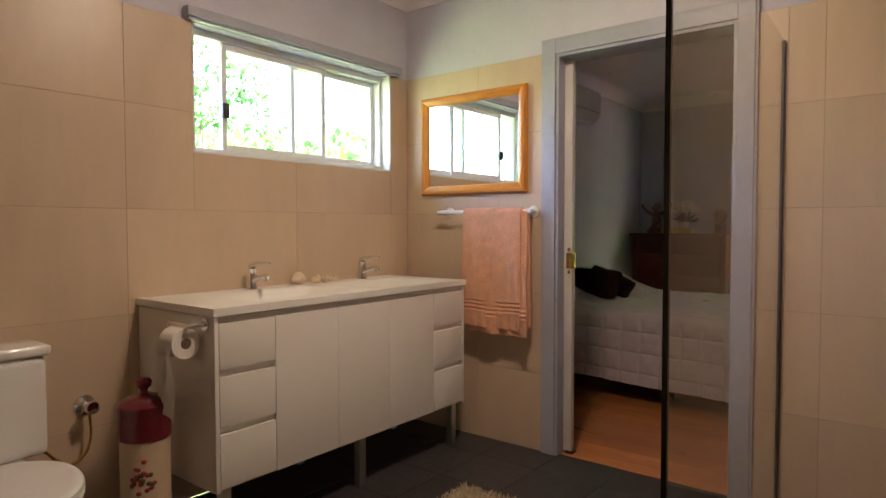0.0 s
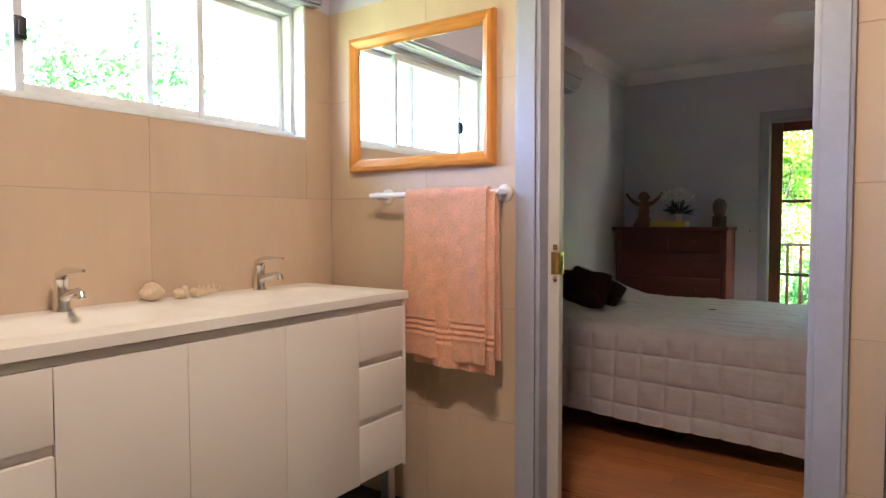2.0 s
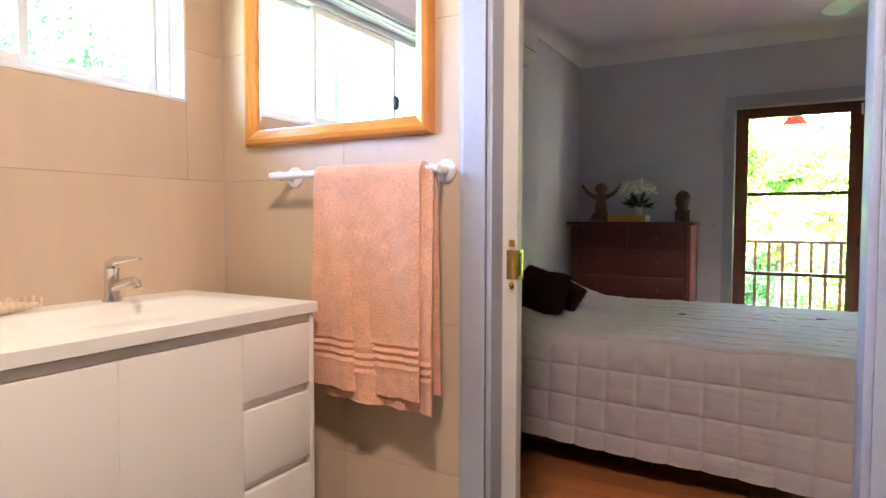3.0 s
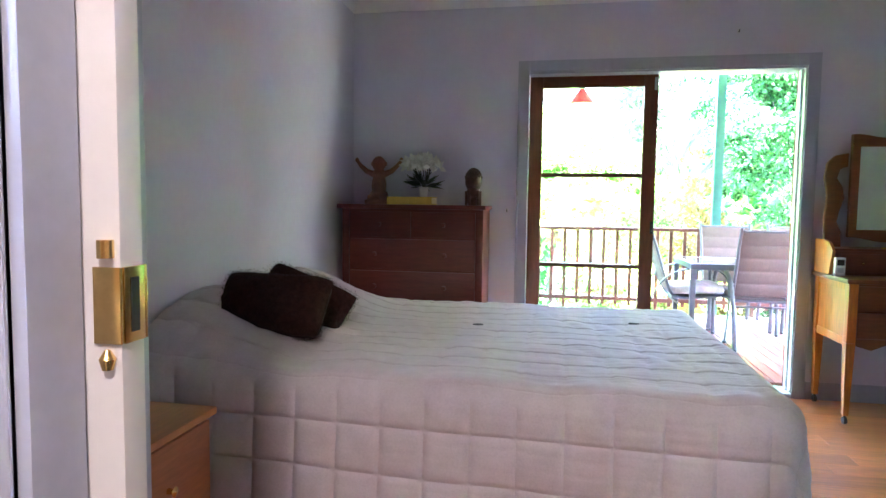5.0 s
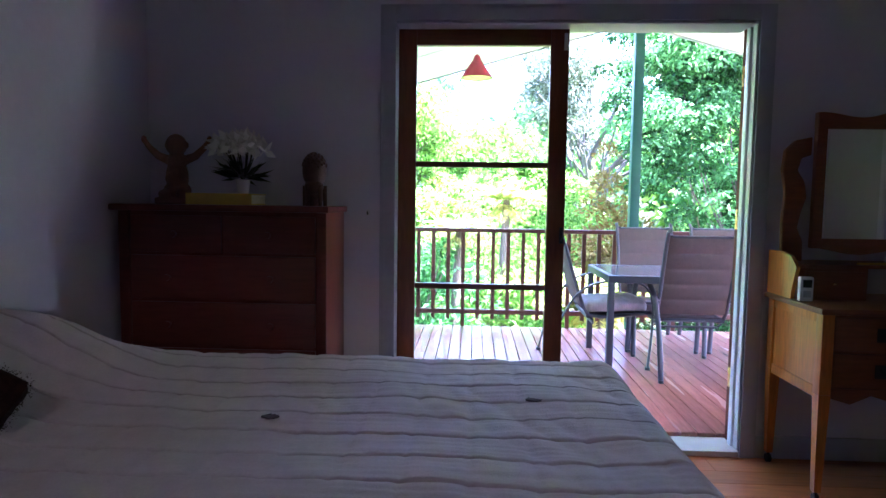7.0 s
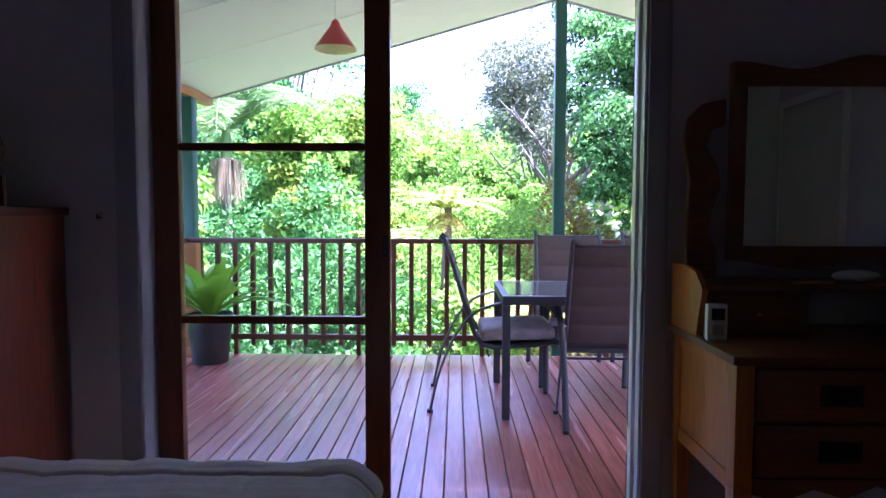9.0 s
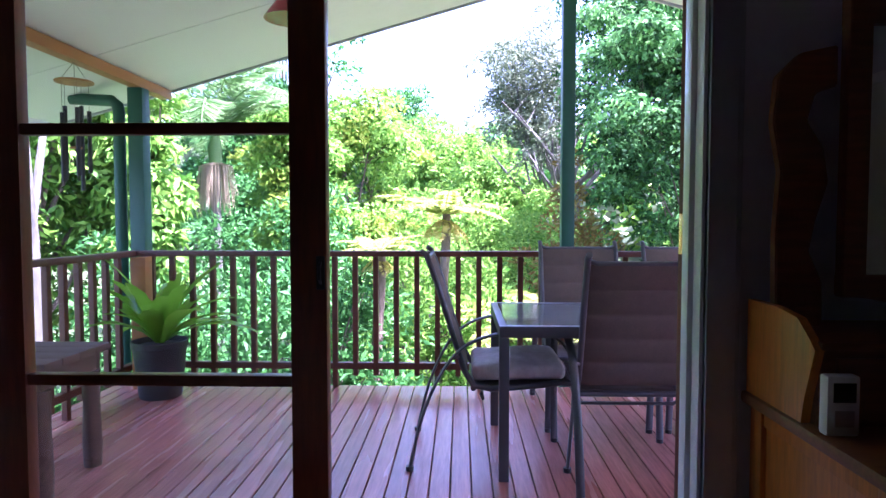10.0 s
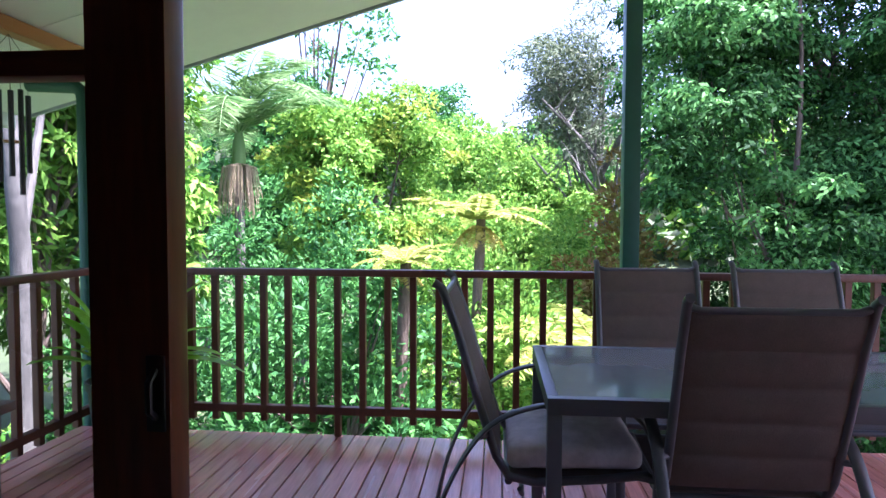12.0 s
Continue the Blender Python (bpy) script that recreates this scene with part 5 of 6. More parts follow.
    part("case", box(0.737, 0.793, 7.567, 7.593, h + 0.0005, h + 0.105, 0.006), PLASTIC, c)
    part("screen", box(0.747, 0.784, 7.565, 7.5668, h + 0.060, h + 0.093), BLACK, c, "dark grey display")
    part("label_panel", box(0.750, 0.782, 7.565, 7.5668, h + 0.018, h + 0.046), STEEL, c)
    p = thing("pen", 1.07, 7.63, h + 0.155, "yellow and white pen", "pen")
    part("barrel", tube([(1.0, 7.625, h + 0.1605), (1.13, 7.64, h + 0.1605)], 0.005, 10), YELLOW, p)
    g = thing("spectacle_case", 1.21, 7.67, h + 0.155, "small white oval case", "case")
    part("shell", blob(1.21, 7.67, h + 0.176, 0.07, 0.035, 0.02, None, 3), PLASTIC, g)


def wall_hook(x, z, label):
    w = thing("wall_hook", x, RN, z, label, "hook")
    part("plate", box(x - 0.008, x + 0.008, RN - 0.004, RN - 0.0005, z - 0.014, z + 0.014, 0.001), STEEL, w)
    part("peg", tube([(x, RN - 0.004, z - 0.004), (x, RN - 0.022, z - 0.008), (x, RN - 0.026, z + 0.006)], 0.003, 8), BLACK, w)


FAN_TURN = 21.0
bed()
quilt()
cushion(-1.895, 5.89, 0.800, 0.45, 0.25, 0.15, Matrix.Rotation(radians(-2), 4, "Z") @ Matrix.Rotation(radians(1), 4, "Y") @ Matrix.Rotation(radians(-38), 4, "X"), "dark brown furry cushion leaning on the pillows")
cushion(-1.905, 6.20, 0.765, 0.43, 0.24, 0.14, Matrix.Rotation(radians(-6), 4, "Z") @ Matrix.Rotation(radians(19), 4, "Y") @ Matrix.Rotation(radians(-38), 4, "X"), "dark brown furry cushion tilted behind another")
chest()
child_statue()
head_statue()
book_and_flowers()
bedside()
air_conditioner()
ceiling_fan(-0.255, 6.44)
dresser()
wall_hook(-1.167, 1.16, "small dark metal wall hook")
wall_hook(0.243, 2.289, "small nail hook high on the wall")

# ---- veranda doors ----
def glazed_leaf(width, label):
    """A cedar door leaf with three glazed lights; hinge edge at x = 0, standing on z = 0, 40 mm thick about y = 0."""
    d = thing("glazed_door", 0, 0, 0, label, "door", "pair of veranda doors")
    h, st = 2.03, 0.088
    for a, b in ((0.0, st), (width - st, width)):
        part("stile", box(a, b, -0.02, 0.02, 0, h, 0.003), CEDAR, d)
    for z0, z1 in ((0, 0.20), (h - 0.075, h)):
        part("rail", box(st, width - st, -0.0198, 0.0198, z0, z1, 0.003), CEDAR_X, d)
    for z in (0.765, 1.375):
        part("glazing_bar", box(st, width - st, -0.016, 0.016, z - 0.014, z + 0.014, 0.004), CEDAR_X, d)
    for z0, z1 in ((0.2, 0.751), (0.779, 1.361), (1.389, h - 0.075)):
        p = part("pane", box(st - 0.004, width - st + 0.004, -0.002, 0.002, z0, z1), GLASS, d, smooth=False)
        p.visible_shadow = False
    return d


left_leaf = glazed_leaf(0.83, "cedar framed glazed veranda door, closed")
lock = part("bolt_plate", box(0.805, 0.822, -0.026, -0.0205, 1.93, 2.01, 0.001), STEEL, left_leaf)
pull = part("door_handle", box(0.806, 0.826, -0.0240, -0.0205, 0.99, 1.07, 0.001), BLACK, left_leaf, "small dark metal door handle")
part("grip", tube([(0.816, -0.0235, 1.055), (0.816, -0.036, 1.045), (0.816, -0.036, 1.015), (0.816, -0.0235, 1.005)], 0.004, 8), BLACK, pull)
left_leaf.location = (VX0 + 0.006, 8.0, 0.028)
right_leaf = copy_thing(left_leaf, pose(VX1 + 0.008, 8.036, 0.050, 0, 0, 38))
for z in (0.30, 1.10, 1.80):
    bm = box(-0.003, -0.0005, -0.017, 0.017, z - 0.05, z + 0.05, 0.0008)
    bmesh.ops.translate(bm, verts=bm.verts, vec=right_leaf.location)
    part("hinge", bm, BRASS, right_leaf, "brass butt hinge")
right_leaf["label"] = "cedar framed glazed veranda door, folded back against the outer wall"
bm = box(VX0, VX0 + 0.004, RN + 0.001, 8.05, 0.03, VH)
box(VX0 + 0.004, VX1 - 0.022, RN + 0.001, 8.05, VH - 0.016, VH, 0.002, bm)
solid("trim_veranda_lining", bm, TRIM, "grey-blue painted veranda door frame", "trim", "structure")
bm = box(VX1 - 0.012, VX1 + 0.029, RN + 0.001, 7.93, 0.03, VH - 0.017, 0.002)
box(VX1 - 0.022, VX1 + 0.029, 7.935, 7.975, 0.03, VH - 0.017, 0.002, bm)
solid("trim_veranda_stop", bm, ALU, "white door stop on the veranda frame", "trim", "structure")
solid("trim_threshold", box(VX0, VX1, RN - 0.01, 8.065, -0.004, 0.026, 0.003), ALU, "pale aluminium door threshold", "threshold", "structure")

# ---- veranda ----
def railing():
    r = thing("veranda_railing", -2.1, 10.7, DECK_Z, "dark stained timber balustrade round the deck", "railing")
    part("top_rail", box(-2.16, 3.9, 10.68, 10.75, 0.938, 0.976, 0.006), RAIL_WOOD, r)
    part("bottom_rail", box(-2.12, 3.9, 10.695, 10.735, 0.165, 0.21, 0.004), RAIL_WOOD, r)
    part("top_rail", box(-2.165, -2.095, 8.06, 10.679, 0.938, 0.976, 0.006), RAIL_WOOD, r)
    part("bottom_rail", box(-2.15, -2.11, 8.06, 10.694, 0.165, 0.21, 0.004), RAIL_WOOD, r)
    k, x = 0, -0.603 - 10 * 0.1405
    while x < 3.9:
        tall = k % 7 == 2
        z0 = DECK_Z - 0.005 if tall else 0.12
        piece("baluster", (0.036, 0.036, 0.938 - z0), 0.003, RAIL_WOOD, r, (x, 10.715, (0.938 + z0) / 2))
        x += 0.1405
        k += 1
    y, k = 10.50, 0
    while y > 8.1:
        tall = k % 7 == 4
        z0 = DECK_Z - 0.005 if tall else 0.12
        piece("baluster", (0.036, 0.036, 0.938 - z0), 0.003, RAIL_WOOD, r, (-2.13, y, (0.938 + z0) / 2))
        y -= 0.1405
        k += 1
    part("newel", box(-2.094, -1.99, 10.585, 10.679, DECK_Z, 0.937, 0.004), BEAM, r, "orange-brown corner post")


def posts():
    for x, top, label in ((-2.128, 2.098, "dark green square steel veranda post"), (0.846, 2.94, "dark green square steel veranda post under the ridge"), (3.95, 2.2, "dark green square steel veranda post")):
        p = thing("veranda_post", x, 10.80, -2.4, label, "post", "veranda posts")
        w = 0.052 if x < 0 else 0.043
        part("shaft", box(x - w, x + w, 10.756, 10.756 + 2 * w, -2.4, top, 0.004), GREEN_POST, p)
        part("base_plate", box(x - 0.08, x + 0.08, 10.72, 10.88, -2.4, -2.385, 0.002), STEEL, p)
    d = thing("downpipe", -2.27, 10.80, -2.4, "dark green round downpipe beside the post", "downpipe")
    part("pipe", tube([(-2.262, 10.80, -2.4), (-2.262, 10.80, 1.93), (-2.27, 10.80, 1.98), (-2.31, 10.80, 2.015), (-2.6, 10.80, 2.03)], 0.04, 16), GREEN_POST, d)


def roof():
    ridge_x, ridge_z, s, t, y0, y1 = 0.90, 3.02, 0.28, 0.09, 8.06, 11.25
    xl, xr = -3.0, 4.6
    zl, zr = ridge_z - s * (ridge_x - xl), ridge_z - s * (xr - ridge_x)
    r = thing("veranda_roof", ridge_x, 9.6, 2.0, "gabled veranda roof lined with white sheeting", "roof", kind="structure")
    part("lining", prism([(xl, zl), (ridge_x, ridge_z), (xr, zr), (xr, zr + 0.03), (ridge_x, ridge_z + 0.03), (xl, zl + 0.03)], "y", y0, y1), SOFFIT, r, "white soffit lining", smooth=False)
    part("sheeting", prism([(xl - 0.05, zl + 0.02), (ridge_x, ridge_z + 0.0305), (xr + 0.05, zr + 0.02), (xr + 0.05, zr + 0.07), (ridge_x, ridge_z + 0.11), (xl - 0.05, zl + 0.07)], "y", y0, y1 + 0.02), FASCIA, r, smooth=False)
    part("barge_board", prism([(xl, zl - 0.012), (ridge_x, ridge_z - 0.012), (xr, zr - 0.012), (xr, zr + 0.06), (ridge_x, ridge_z + 0.06), (xl, zl + 0.06)], "y", y1 + 0.0205, y1 + 0.04), FASCIA, r, smooth=False)
    for k in range(1, 4):
        for side in (-1, 1):
            a, b = (xl, ridge_x) if side < 0 else (ridge_x, xr)
            za, zb = (zl, ridge_z) if side < 0 else (ridge_z, zr)
            yy = y0 + (y1 - y0) * k / 4 - 0.2
            part("cover_strip", prism([(a, za - 0.004), (b, zb - 0.004), (b, zb - 0.0002), (a, za - 0.0002)], "y", yy, yy + 0.03), SOFFIT, r, smooth=False)
    part("gutter", box(xl - 0.12, xl - 0.055, y0, y1, zl - 0.08, zl + 0.03, 0.01), SOFFIT, r, "white gutter")
    b = thing("eave_beam", -2.125, 9.6, 2.1, "orange-stained timber beam on the posts", "beam")
    part("beam", box(-2.165, -2.085, 8.06, 11.22, 2.10, 2.168, 0.004), BEAM, b)
    # gable wall of the house above the doors
    solid("wall_gable", prism([(0.13, BED_H + 0.2), (ridge_x, ridge_z - 0.001), (1.67, BED_H + 0.2)], "y", RN + 0.02, 8.058), LAVENDER, "plain outer gable wall", "wall", "structure", smooth=False)
    solid("wall_foundation", box(-2.44, RE + 0.15, BS - 0.15, 8.04, -2.6, -0.151), FASCIA, "plain grey house foundation wall", "wall", "structure", smooth=False)


def pendant():
    x, y, z = -0.648, 9.32, 2.085
    p = thing("pendant_lamp", x, y, z, "red enamel cone pendant lamp, white inside", "lamp")
    shade = part("shade", lathe([(0.118, 0.0), (0.112, 0.012), (0.03, 0.125), (0.028, 0.128), (0.025, 0.126), (0.108, 0.012), (0.114, 0.001)], x, y, z, 40), RED_ENAMEL, p)
    bm = bmesh.new()
    n = 40
    a = [bm.verts.new((x + 0.1055 * math.cos(2 * math.pi * k / n), y + 0.1055 * math.sin(2 * math.pi * k / n), z + 0.013)) for k in range(n)]
    b = [bm.verts.new((x + 0.024 * math.cos(2 * math.pi * k / n), y + 0.024 * math.sin(2 * math.pi * k / n), z + 0.122)) for k in range(n)]
    for k in range(n):
        bm.faces.new((a[k], b[k], b[(k + 1) % n], a[(k + 1) % n]))
    part("lining", bm, PLASTIC, p, "white enamel inside")
    part("bulb", blob(x, y, z + 0.05, 0.03, 0.03, 0.04, None, 2), PLASTIC, p)
    part("cap", lathe([(0, 0.126), (0.03, 0.126), (0.022, 0.15), (0.008, 0.165), (0, 0.166)], x, y, z, 20), RED_ENAMEL, p)
    part("cord", tube([(x, y, z + 0.16), (x, y, 3.02 - 0.28 * (0.9 - x))], 0.003, 6), PLASTIC, p)


def wind_chime():
    x, y, z = -2.125, 10.085, 1.985
    w = thing("wind_chime", x, y, z, "wooden wind chime with dark metal tubes", "wind chime")
    part("disc", lathe([(0, -0.006), (0.10, -0.006), (0.104, 0.0), (0.10, 0.006), (0, 0.008)], x, y, z, 32), BEAM, w)
    bm = bmesh.new()
    for k in range(3):
        a = k * 2.1
        tube([(x + 0.08 * math.cos(a), y + 0.08 * math.sin(a), z), (x, y, 2.10)], 0.0015, 5, bm)
    part("cords", bm, BLACK, w)
    for k, (lo, hi) in enumerate(((1.46, 1.82), (1.36, 1.86), (1.42, 1.85), (1.40, 1.80), (1.44, 1.83))):
        a = k * 1.257 + 0.4
        px, py = x + 0.072 * math.cos(a), y + 0.072 * math.sin(a)
        t = part("tube", tube([(px, py, lo), (px, py, hi)], 0.012, 12), BLACK, w, "dark metal tube")
        part("string", tube([(px, py, hi), (px, py, z)], 0.0012, 5), BLACK, t)
    part("clapper", lathe([(0, 0), (0.032, 0), (0.034, 0.01), (0, 0.012)], x, y, 1.60, 20), BEAM, w)
    part("clapper_string", tube([(x, y, 1.6), (x, y, z)], 0.0012, 5), BLACK, w)


def side_table():
    x0, x1, y0, y1, h = -2.06, -1.535, 8.90, 9.37, 0.612
    s = thing("side_table", (x0 + x1) / 2, (y0 + y1) / 2, DECK_Z, "rustic weathered timber side table on the deck", "table")
    for k in range(4):
        a = y0 + (y1 - y0) * k / 4
        part("plank", box(x0, x1, a + 0.002, a + (y1 - y0) / 4 - 0.002, h - 0.035, h, 0.006), OLD_WOOD, s)
    bm = box(x0 + 0.035, x1 - 0.035, y0 + 0.03, y0 + 0.055, h - 0.12, h - 0.0355, 0.003)
    box(x0 + 0.035, x1 - 0.035, y1 - 0.055, y1 - 0.03, h - 0.12, h - 0.0355, 0.003, bm)
    box(x1 - 0.06, x1 - 0.035, y0 + 0.056, y1 - 0.056, h - 0.12, h - 0.0355, 0.003, bm)
    box(x0 + 0.035, x0 + 0.06, y0 + 0.056, y1 - 0.056, h - 0.12, h - 0.0355, 0.003, bm)
    part("apron", bm, OLD_WOOD, s)
    for x in (x0 + 0.05, x1 - 0.06):
        for y in (y0 + 0.06, y1 - 0.065):
            part("leg", lathe([(0, 0), (0.038, 0), (0.042, 0.1), (0.036, 0.3), (0.04, h - DECK_Z - 0.122), (0, h - DECK_Z - 0.122)], x, y, DECK_Z, 14), OLD_WOOD, s)


def nest_fern():
    x, y, z = -1.83, 10.44, DECK_Z
    p = thing("potted_fern", x, y, z, "bright green bird's nest fern in a black pot", "plant")
    pot = part("pot", lathe([(0, 0), (0.125, 0), (0.13, 0.01), (0.162, 0.32), (0.172, 0.325), (0.174, 0.365), (0.165, 0.368), (0.158, 0.33), (0, 0.325)], x, y, z, 40), POT, p, "black plastic nursery pot")
    part("soil", lathe([(0, 0.326), (0.154, 0.330), (0.10, 0.345), (0, 0.35)], x, y, z, 30), SOIL, p)
    rnd = random.Random(11)
    for k in range(24):
        a = k * 2.399
        length = rnd.uniform(0.48, 0.72)
        rise = rnd.uniform(0.55, 1.42)
        w = rnd.uniform(0.048, 0.068)
        bm = bmesh.new()
        prev = None
        px, pz, ang = 0.02, 0.34, rise
        n = 16
        for i in range(n + 1):
            f = i / n
            half = w * (math.sin(math.pi * min(1, f * 0.92 + 0.08)) ** 0.6) * (1 + 0.10 * math.sin(i * 2.1 + k)) * (0.35 + 0.65 * min(1, f * 2.5))
            if i == n:
                half = 0.004
            c, s = math.cos(a), math.sin(a)
            base = Vector((x + px * c, y + px * s * 0.8, z + pz))
            sd = Vector((-s, c, 0))
            up = 0.22 * half
            cur = [bm.verts.new(base + sd * half + Vector((0, 0, up))), bm.verts.new(base), bm.verts.new(base - sd * half + Vector((0, 0, up)))]
            if prev:
                bm.faces.new((prev[0], prev[1], cur[1], cur[0])), bm.faces.new((prev[1], prev[2], cur[2], cur[1]))
            prev = cur
            px += length / n * math.cos(ang)
            pz += length / n * math.sin(ang)
            ang -= 0.055 + 0.03 * (1.3 - rise)
        part("leaf", bm, NEST_LEAF, p)


def outdoor_table():
    x0, x1, y0, y1, h = 0.283, 1.93, 9.165, 9.955, 0.728
    t = thing("outdoor_table", (x0 + x1) / 2, (y0 + y1) / 2, DECK_Z, "grey metal outdoor table with a frosted glass top", "table")
    bm = box(x0, x1, y0, y0 + 0.035, h - 0.05, h, 0.003)
    box(x0, x1, y1 - 0.035, y1, h - 0.05, h, 0.003, bm)
    box(x0, x0 + 0.035, y0 + 0.0355, y1 - 0.0355, h - 0.05, h, 0.003, bm)
    box(x1 - 0.035, x1, y0 + 0.0355, y1 - 0.0355, h - 0.05, h, 0.003, bm)
    part("frame", bm, GREY_METAL, t)
    part("glass_top", box(x0 + 0.0355, x1 - 0.0355, y0 + 0.0355, y1 - 0.0355, h - 0.008, h - 0.001), TABLE_GLASS, t, "frosted blue-grey glass")
    for x in (x0 + 0.022, x1 - 0.022):
        for y in (y0 + 0.022, y1 - 0.022):
            part("leg", box(x - 0.0215, x + 0.0215, y - 0.0215, y + 0.0215, DECK_Z, h - 0.0505, 0.002), GREY_METAL, t)


def garden_chair(with_cushion):
    """Sling chair facing +y, its origin on the deck under the seat."""
    c = thing("outdoor_chair", 0, 0, 0, "grey metal outdoor chair with padded taupe sling", "chair", "chairs round the outdoor table")
    w = 0.235
    for s in (-1, 1):
        x = s * (w + 0.035)
        # one hoop: front foot, arm, rear foot
        hoop = [(x, 0.24, 0.012), (x, 0.262, 0.30), (x, 0.255, 0.50), (x, 0.20, 0.60), (x, 0.08, 0.635), (x, -0.10, 0.622), (x, -0.24, 0.56), (x, -0.34, 0.43), (x, -0.42, 0.24), (x, -0.475, 0.012)]
        fine = []
        for i in range(len(hoop) - 1):
            p0, p1, p2, p3 = (Vector(hoop[max(i - 1, 0)]), Vector(hoop[i]), Vector(hoop[i + 1]), Vector(hoop[min(i + 2, len(hoop) - 1)]))
            for k in range(5):
                q = k / 5
                fine.append(0.5 * ((2 * p1) + (p2 - p0) * q + (2 * p0 - 5 * p1 + 4 * p2 - p3) * q * q + (3 * p1 - p0 - 3 * p2 + p3) * q ** 3))
        fine.append(Vector(hoop[-1]))
        part("arm_leg", tube(fine, 0.0185, 10, flat=0.42), GREY_METAL, c)
        for y in (0.24, -0.475):
            part("foot_cap", lathe([(0, 0), (0.018, 0), (0.018, 0.02), (0, 0.021)], x, y, 0, 12), BLACK, c)
        xr = s * w
        rail = [(xr, 0.25, 0.405), (xr, 0.10, 0.385), (xr, -0.10, 0.368), (xr, -0.185, 0.385), (xr, -0.225, 0.45), (xr, -0.29, 0.65), (xr, -0.35, 0.85), (xr, -0.40, 0.985), (xr, -0.425, 1.0)]
        part("seat_rail", tube(rail, 0.014, 10), GREY_METAL, c)
        part("bracket", tube([(xr, 0.20, 0.40), (x, 0.262, 0.40)], 0.010, 8), GREY_METAL, c)
        part("bracket", tube([(xr, -0.25, 0.52), (x, -0.275, 0.52)], 0.010, 8), GREY_METAL, c)
    part("front_bar", tube([(-w, 0.25, 0.40), (w, 0.25, 0.40)], 0.012, 10), GREY_METAL, c)
    part("rear_bar", tube([(-w, -0.185, 0.37), (w, -0.185, 0.37)], 0.013, 10), GREY_METAL, c)
    part("head_bar", tube([(-w, -0.395, 0.975), (-w + 0.04, -0.392, 0.962), (w - 0.04, -0.392, 0.962), (w, -0.395, 0.975)], 0.011, 10), GREY_METAL, c)
    part("stretcher", tube([(-w, -0.15, 0.345), (-w + 0.03, -0.14, 0.315), (w - 0.03, -0.14, 0.315), (w, -0.15, 0.345)], 0.008, 8), GREY_METAL, c)
    def padded(path, name, rolls):
        bm = bmesh.new()
        n, nu = 64, 10
        acc = [0]
        for a, b in zip(path, path[1:]):
            acc.append(acc[-1] + math.dist(a, b))
        rings = []
        for i in range(n + 1):
            d = acc[-1] * i / n
            j = max(k for k in range(len(path) - 1) if acc[k] <= d + 1e-9)
            f = (d - acc[j]) / (acc[j + 1] - acc[j])
            y, z = path[j][0] + (path[j + 1][0] - path[j][0]) * f, path[j][1] + (path[j + 1][1] - path[j][1]) * f
            ty, tz = path[j + 1][0] - path[j][0], path[j + 1][1] - path[j][1]
            ln = math.hypot(ty, tz)
            ny_, nz_ = -tz / ln, ty / ln
            puff = 0.006 + 0.012 * abs(math.sin(math.pi * rolls * i / n)) ** 0.5
            row_a, row_b = [], []
            for k in range(nu + 1):
                xx = -w + 2 * w * k / nu
                e = puff * (1 - abs(2 * k / nu - 1) ** 6 * 0.7)
                row_a.append(bm.verts.new((xx, y + ny_ * e, z + nz_ * e)))
                row_b.append(bm.verts.new((xx, y - ny_ * e * 0.7, z - nz_ * e * 0.7)))
            rings.append(row_a + row_b[::-1])
        m = len(rings[0])
        for a, b in zip(rings, rings[1:]):
            for k in range(m):
                bm.faces.new((a[k], a[(k + 1) % m], b[(k + 1) % m], b[k]))
        bm.faces.new(rings[0][::-1]), bm.faces.new(rings[-1])
        bmesh.ops.recalc_face_normals(bm, faces=bm.faces)
        return part(name, bm, SLING, c, "padded taupe fabric in rolls")
    padded([(-0.215, 0.42), (-0.29, 0.65), (-0.35, 0.85), (-0.392, 0.962)], "back_sling", 5)
    padded([(0.245, 0.402), (0.10, 0.385), (-0.10, 0.368), (-0.18, 0.385)], "seat_sling", 3)
    if with_cushion:
        bm = box(-0.22, 0.22, -0.19, 0.24, 0.40, 0.475, 0.036, seg=4)
        bmesh.ops.subdivide_edges(bm, edges=[e for e in bm.edges if e.calc_length() > 0.2], cuts=6, use_grid_fill=True)
        for v in bm.verts:
            v.co.z += 0.012 * noise.noise(v.co * 9) + 0.02 * v.co.y + (0.022 * (1 - (v.co.x / 0.22) ** 2) * (1 - ((v.co.y - 0.025) / 0.215) ** 2) if v.co.z > 0.44 else 0)
        part("seat_cushion", bm, CUSHION, c, "grey mottled seat cushion")
    return c


railing()
posts()
roof()
pendant()
wind_chime()
side_table()
nest_fern()
outdoor_table()
chair = garden_chair(False)
chair.location = (0.868, 9.435, DECK_Z)
copy_thing(chair, pose(0.857, 10.06, DECK_Z, 0, 0, 180))
copy_thing(chair, pose(1.50, 10.06, DECK_Z, 0, 0, 180))
cushioned = garden_chair(True)
cushioned.location, cushioned.rotation_euler = (0.36, 9.555, DECK_Z), (0, 0, radians(-90))
cushioned["label"] = "grey metal outdoor chair with a loose grey cushion"

# ---- garden ----
def ground_height(x, y):
    hill = max(0.0, y - 26) * 0.11 + max(0.0, -x - 12) * 0.10 + max(0.0, x - 14) * 0.06
    return -2.4 + min(hill, 16) + 0.25 * noise.noise((x * 0.08, y * 0.08, 0))


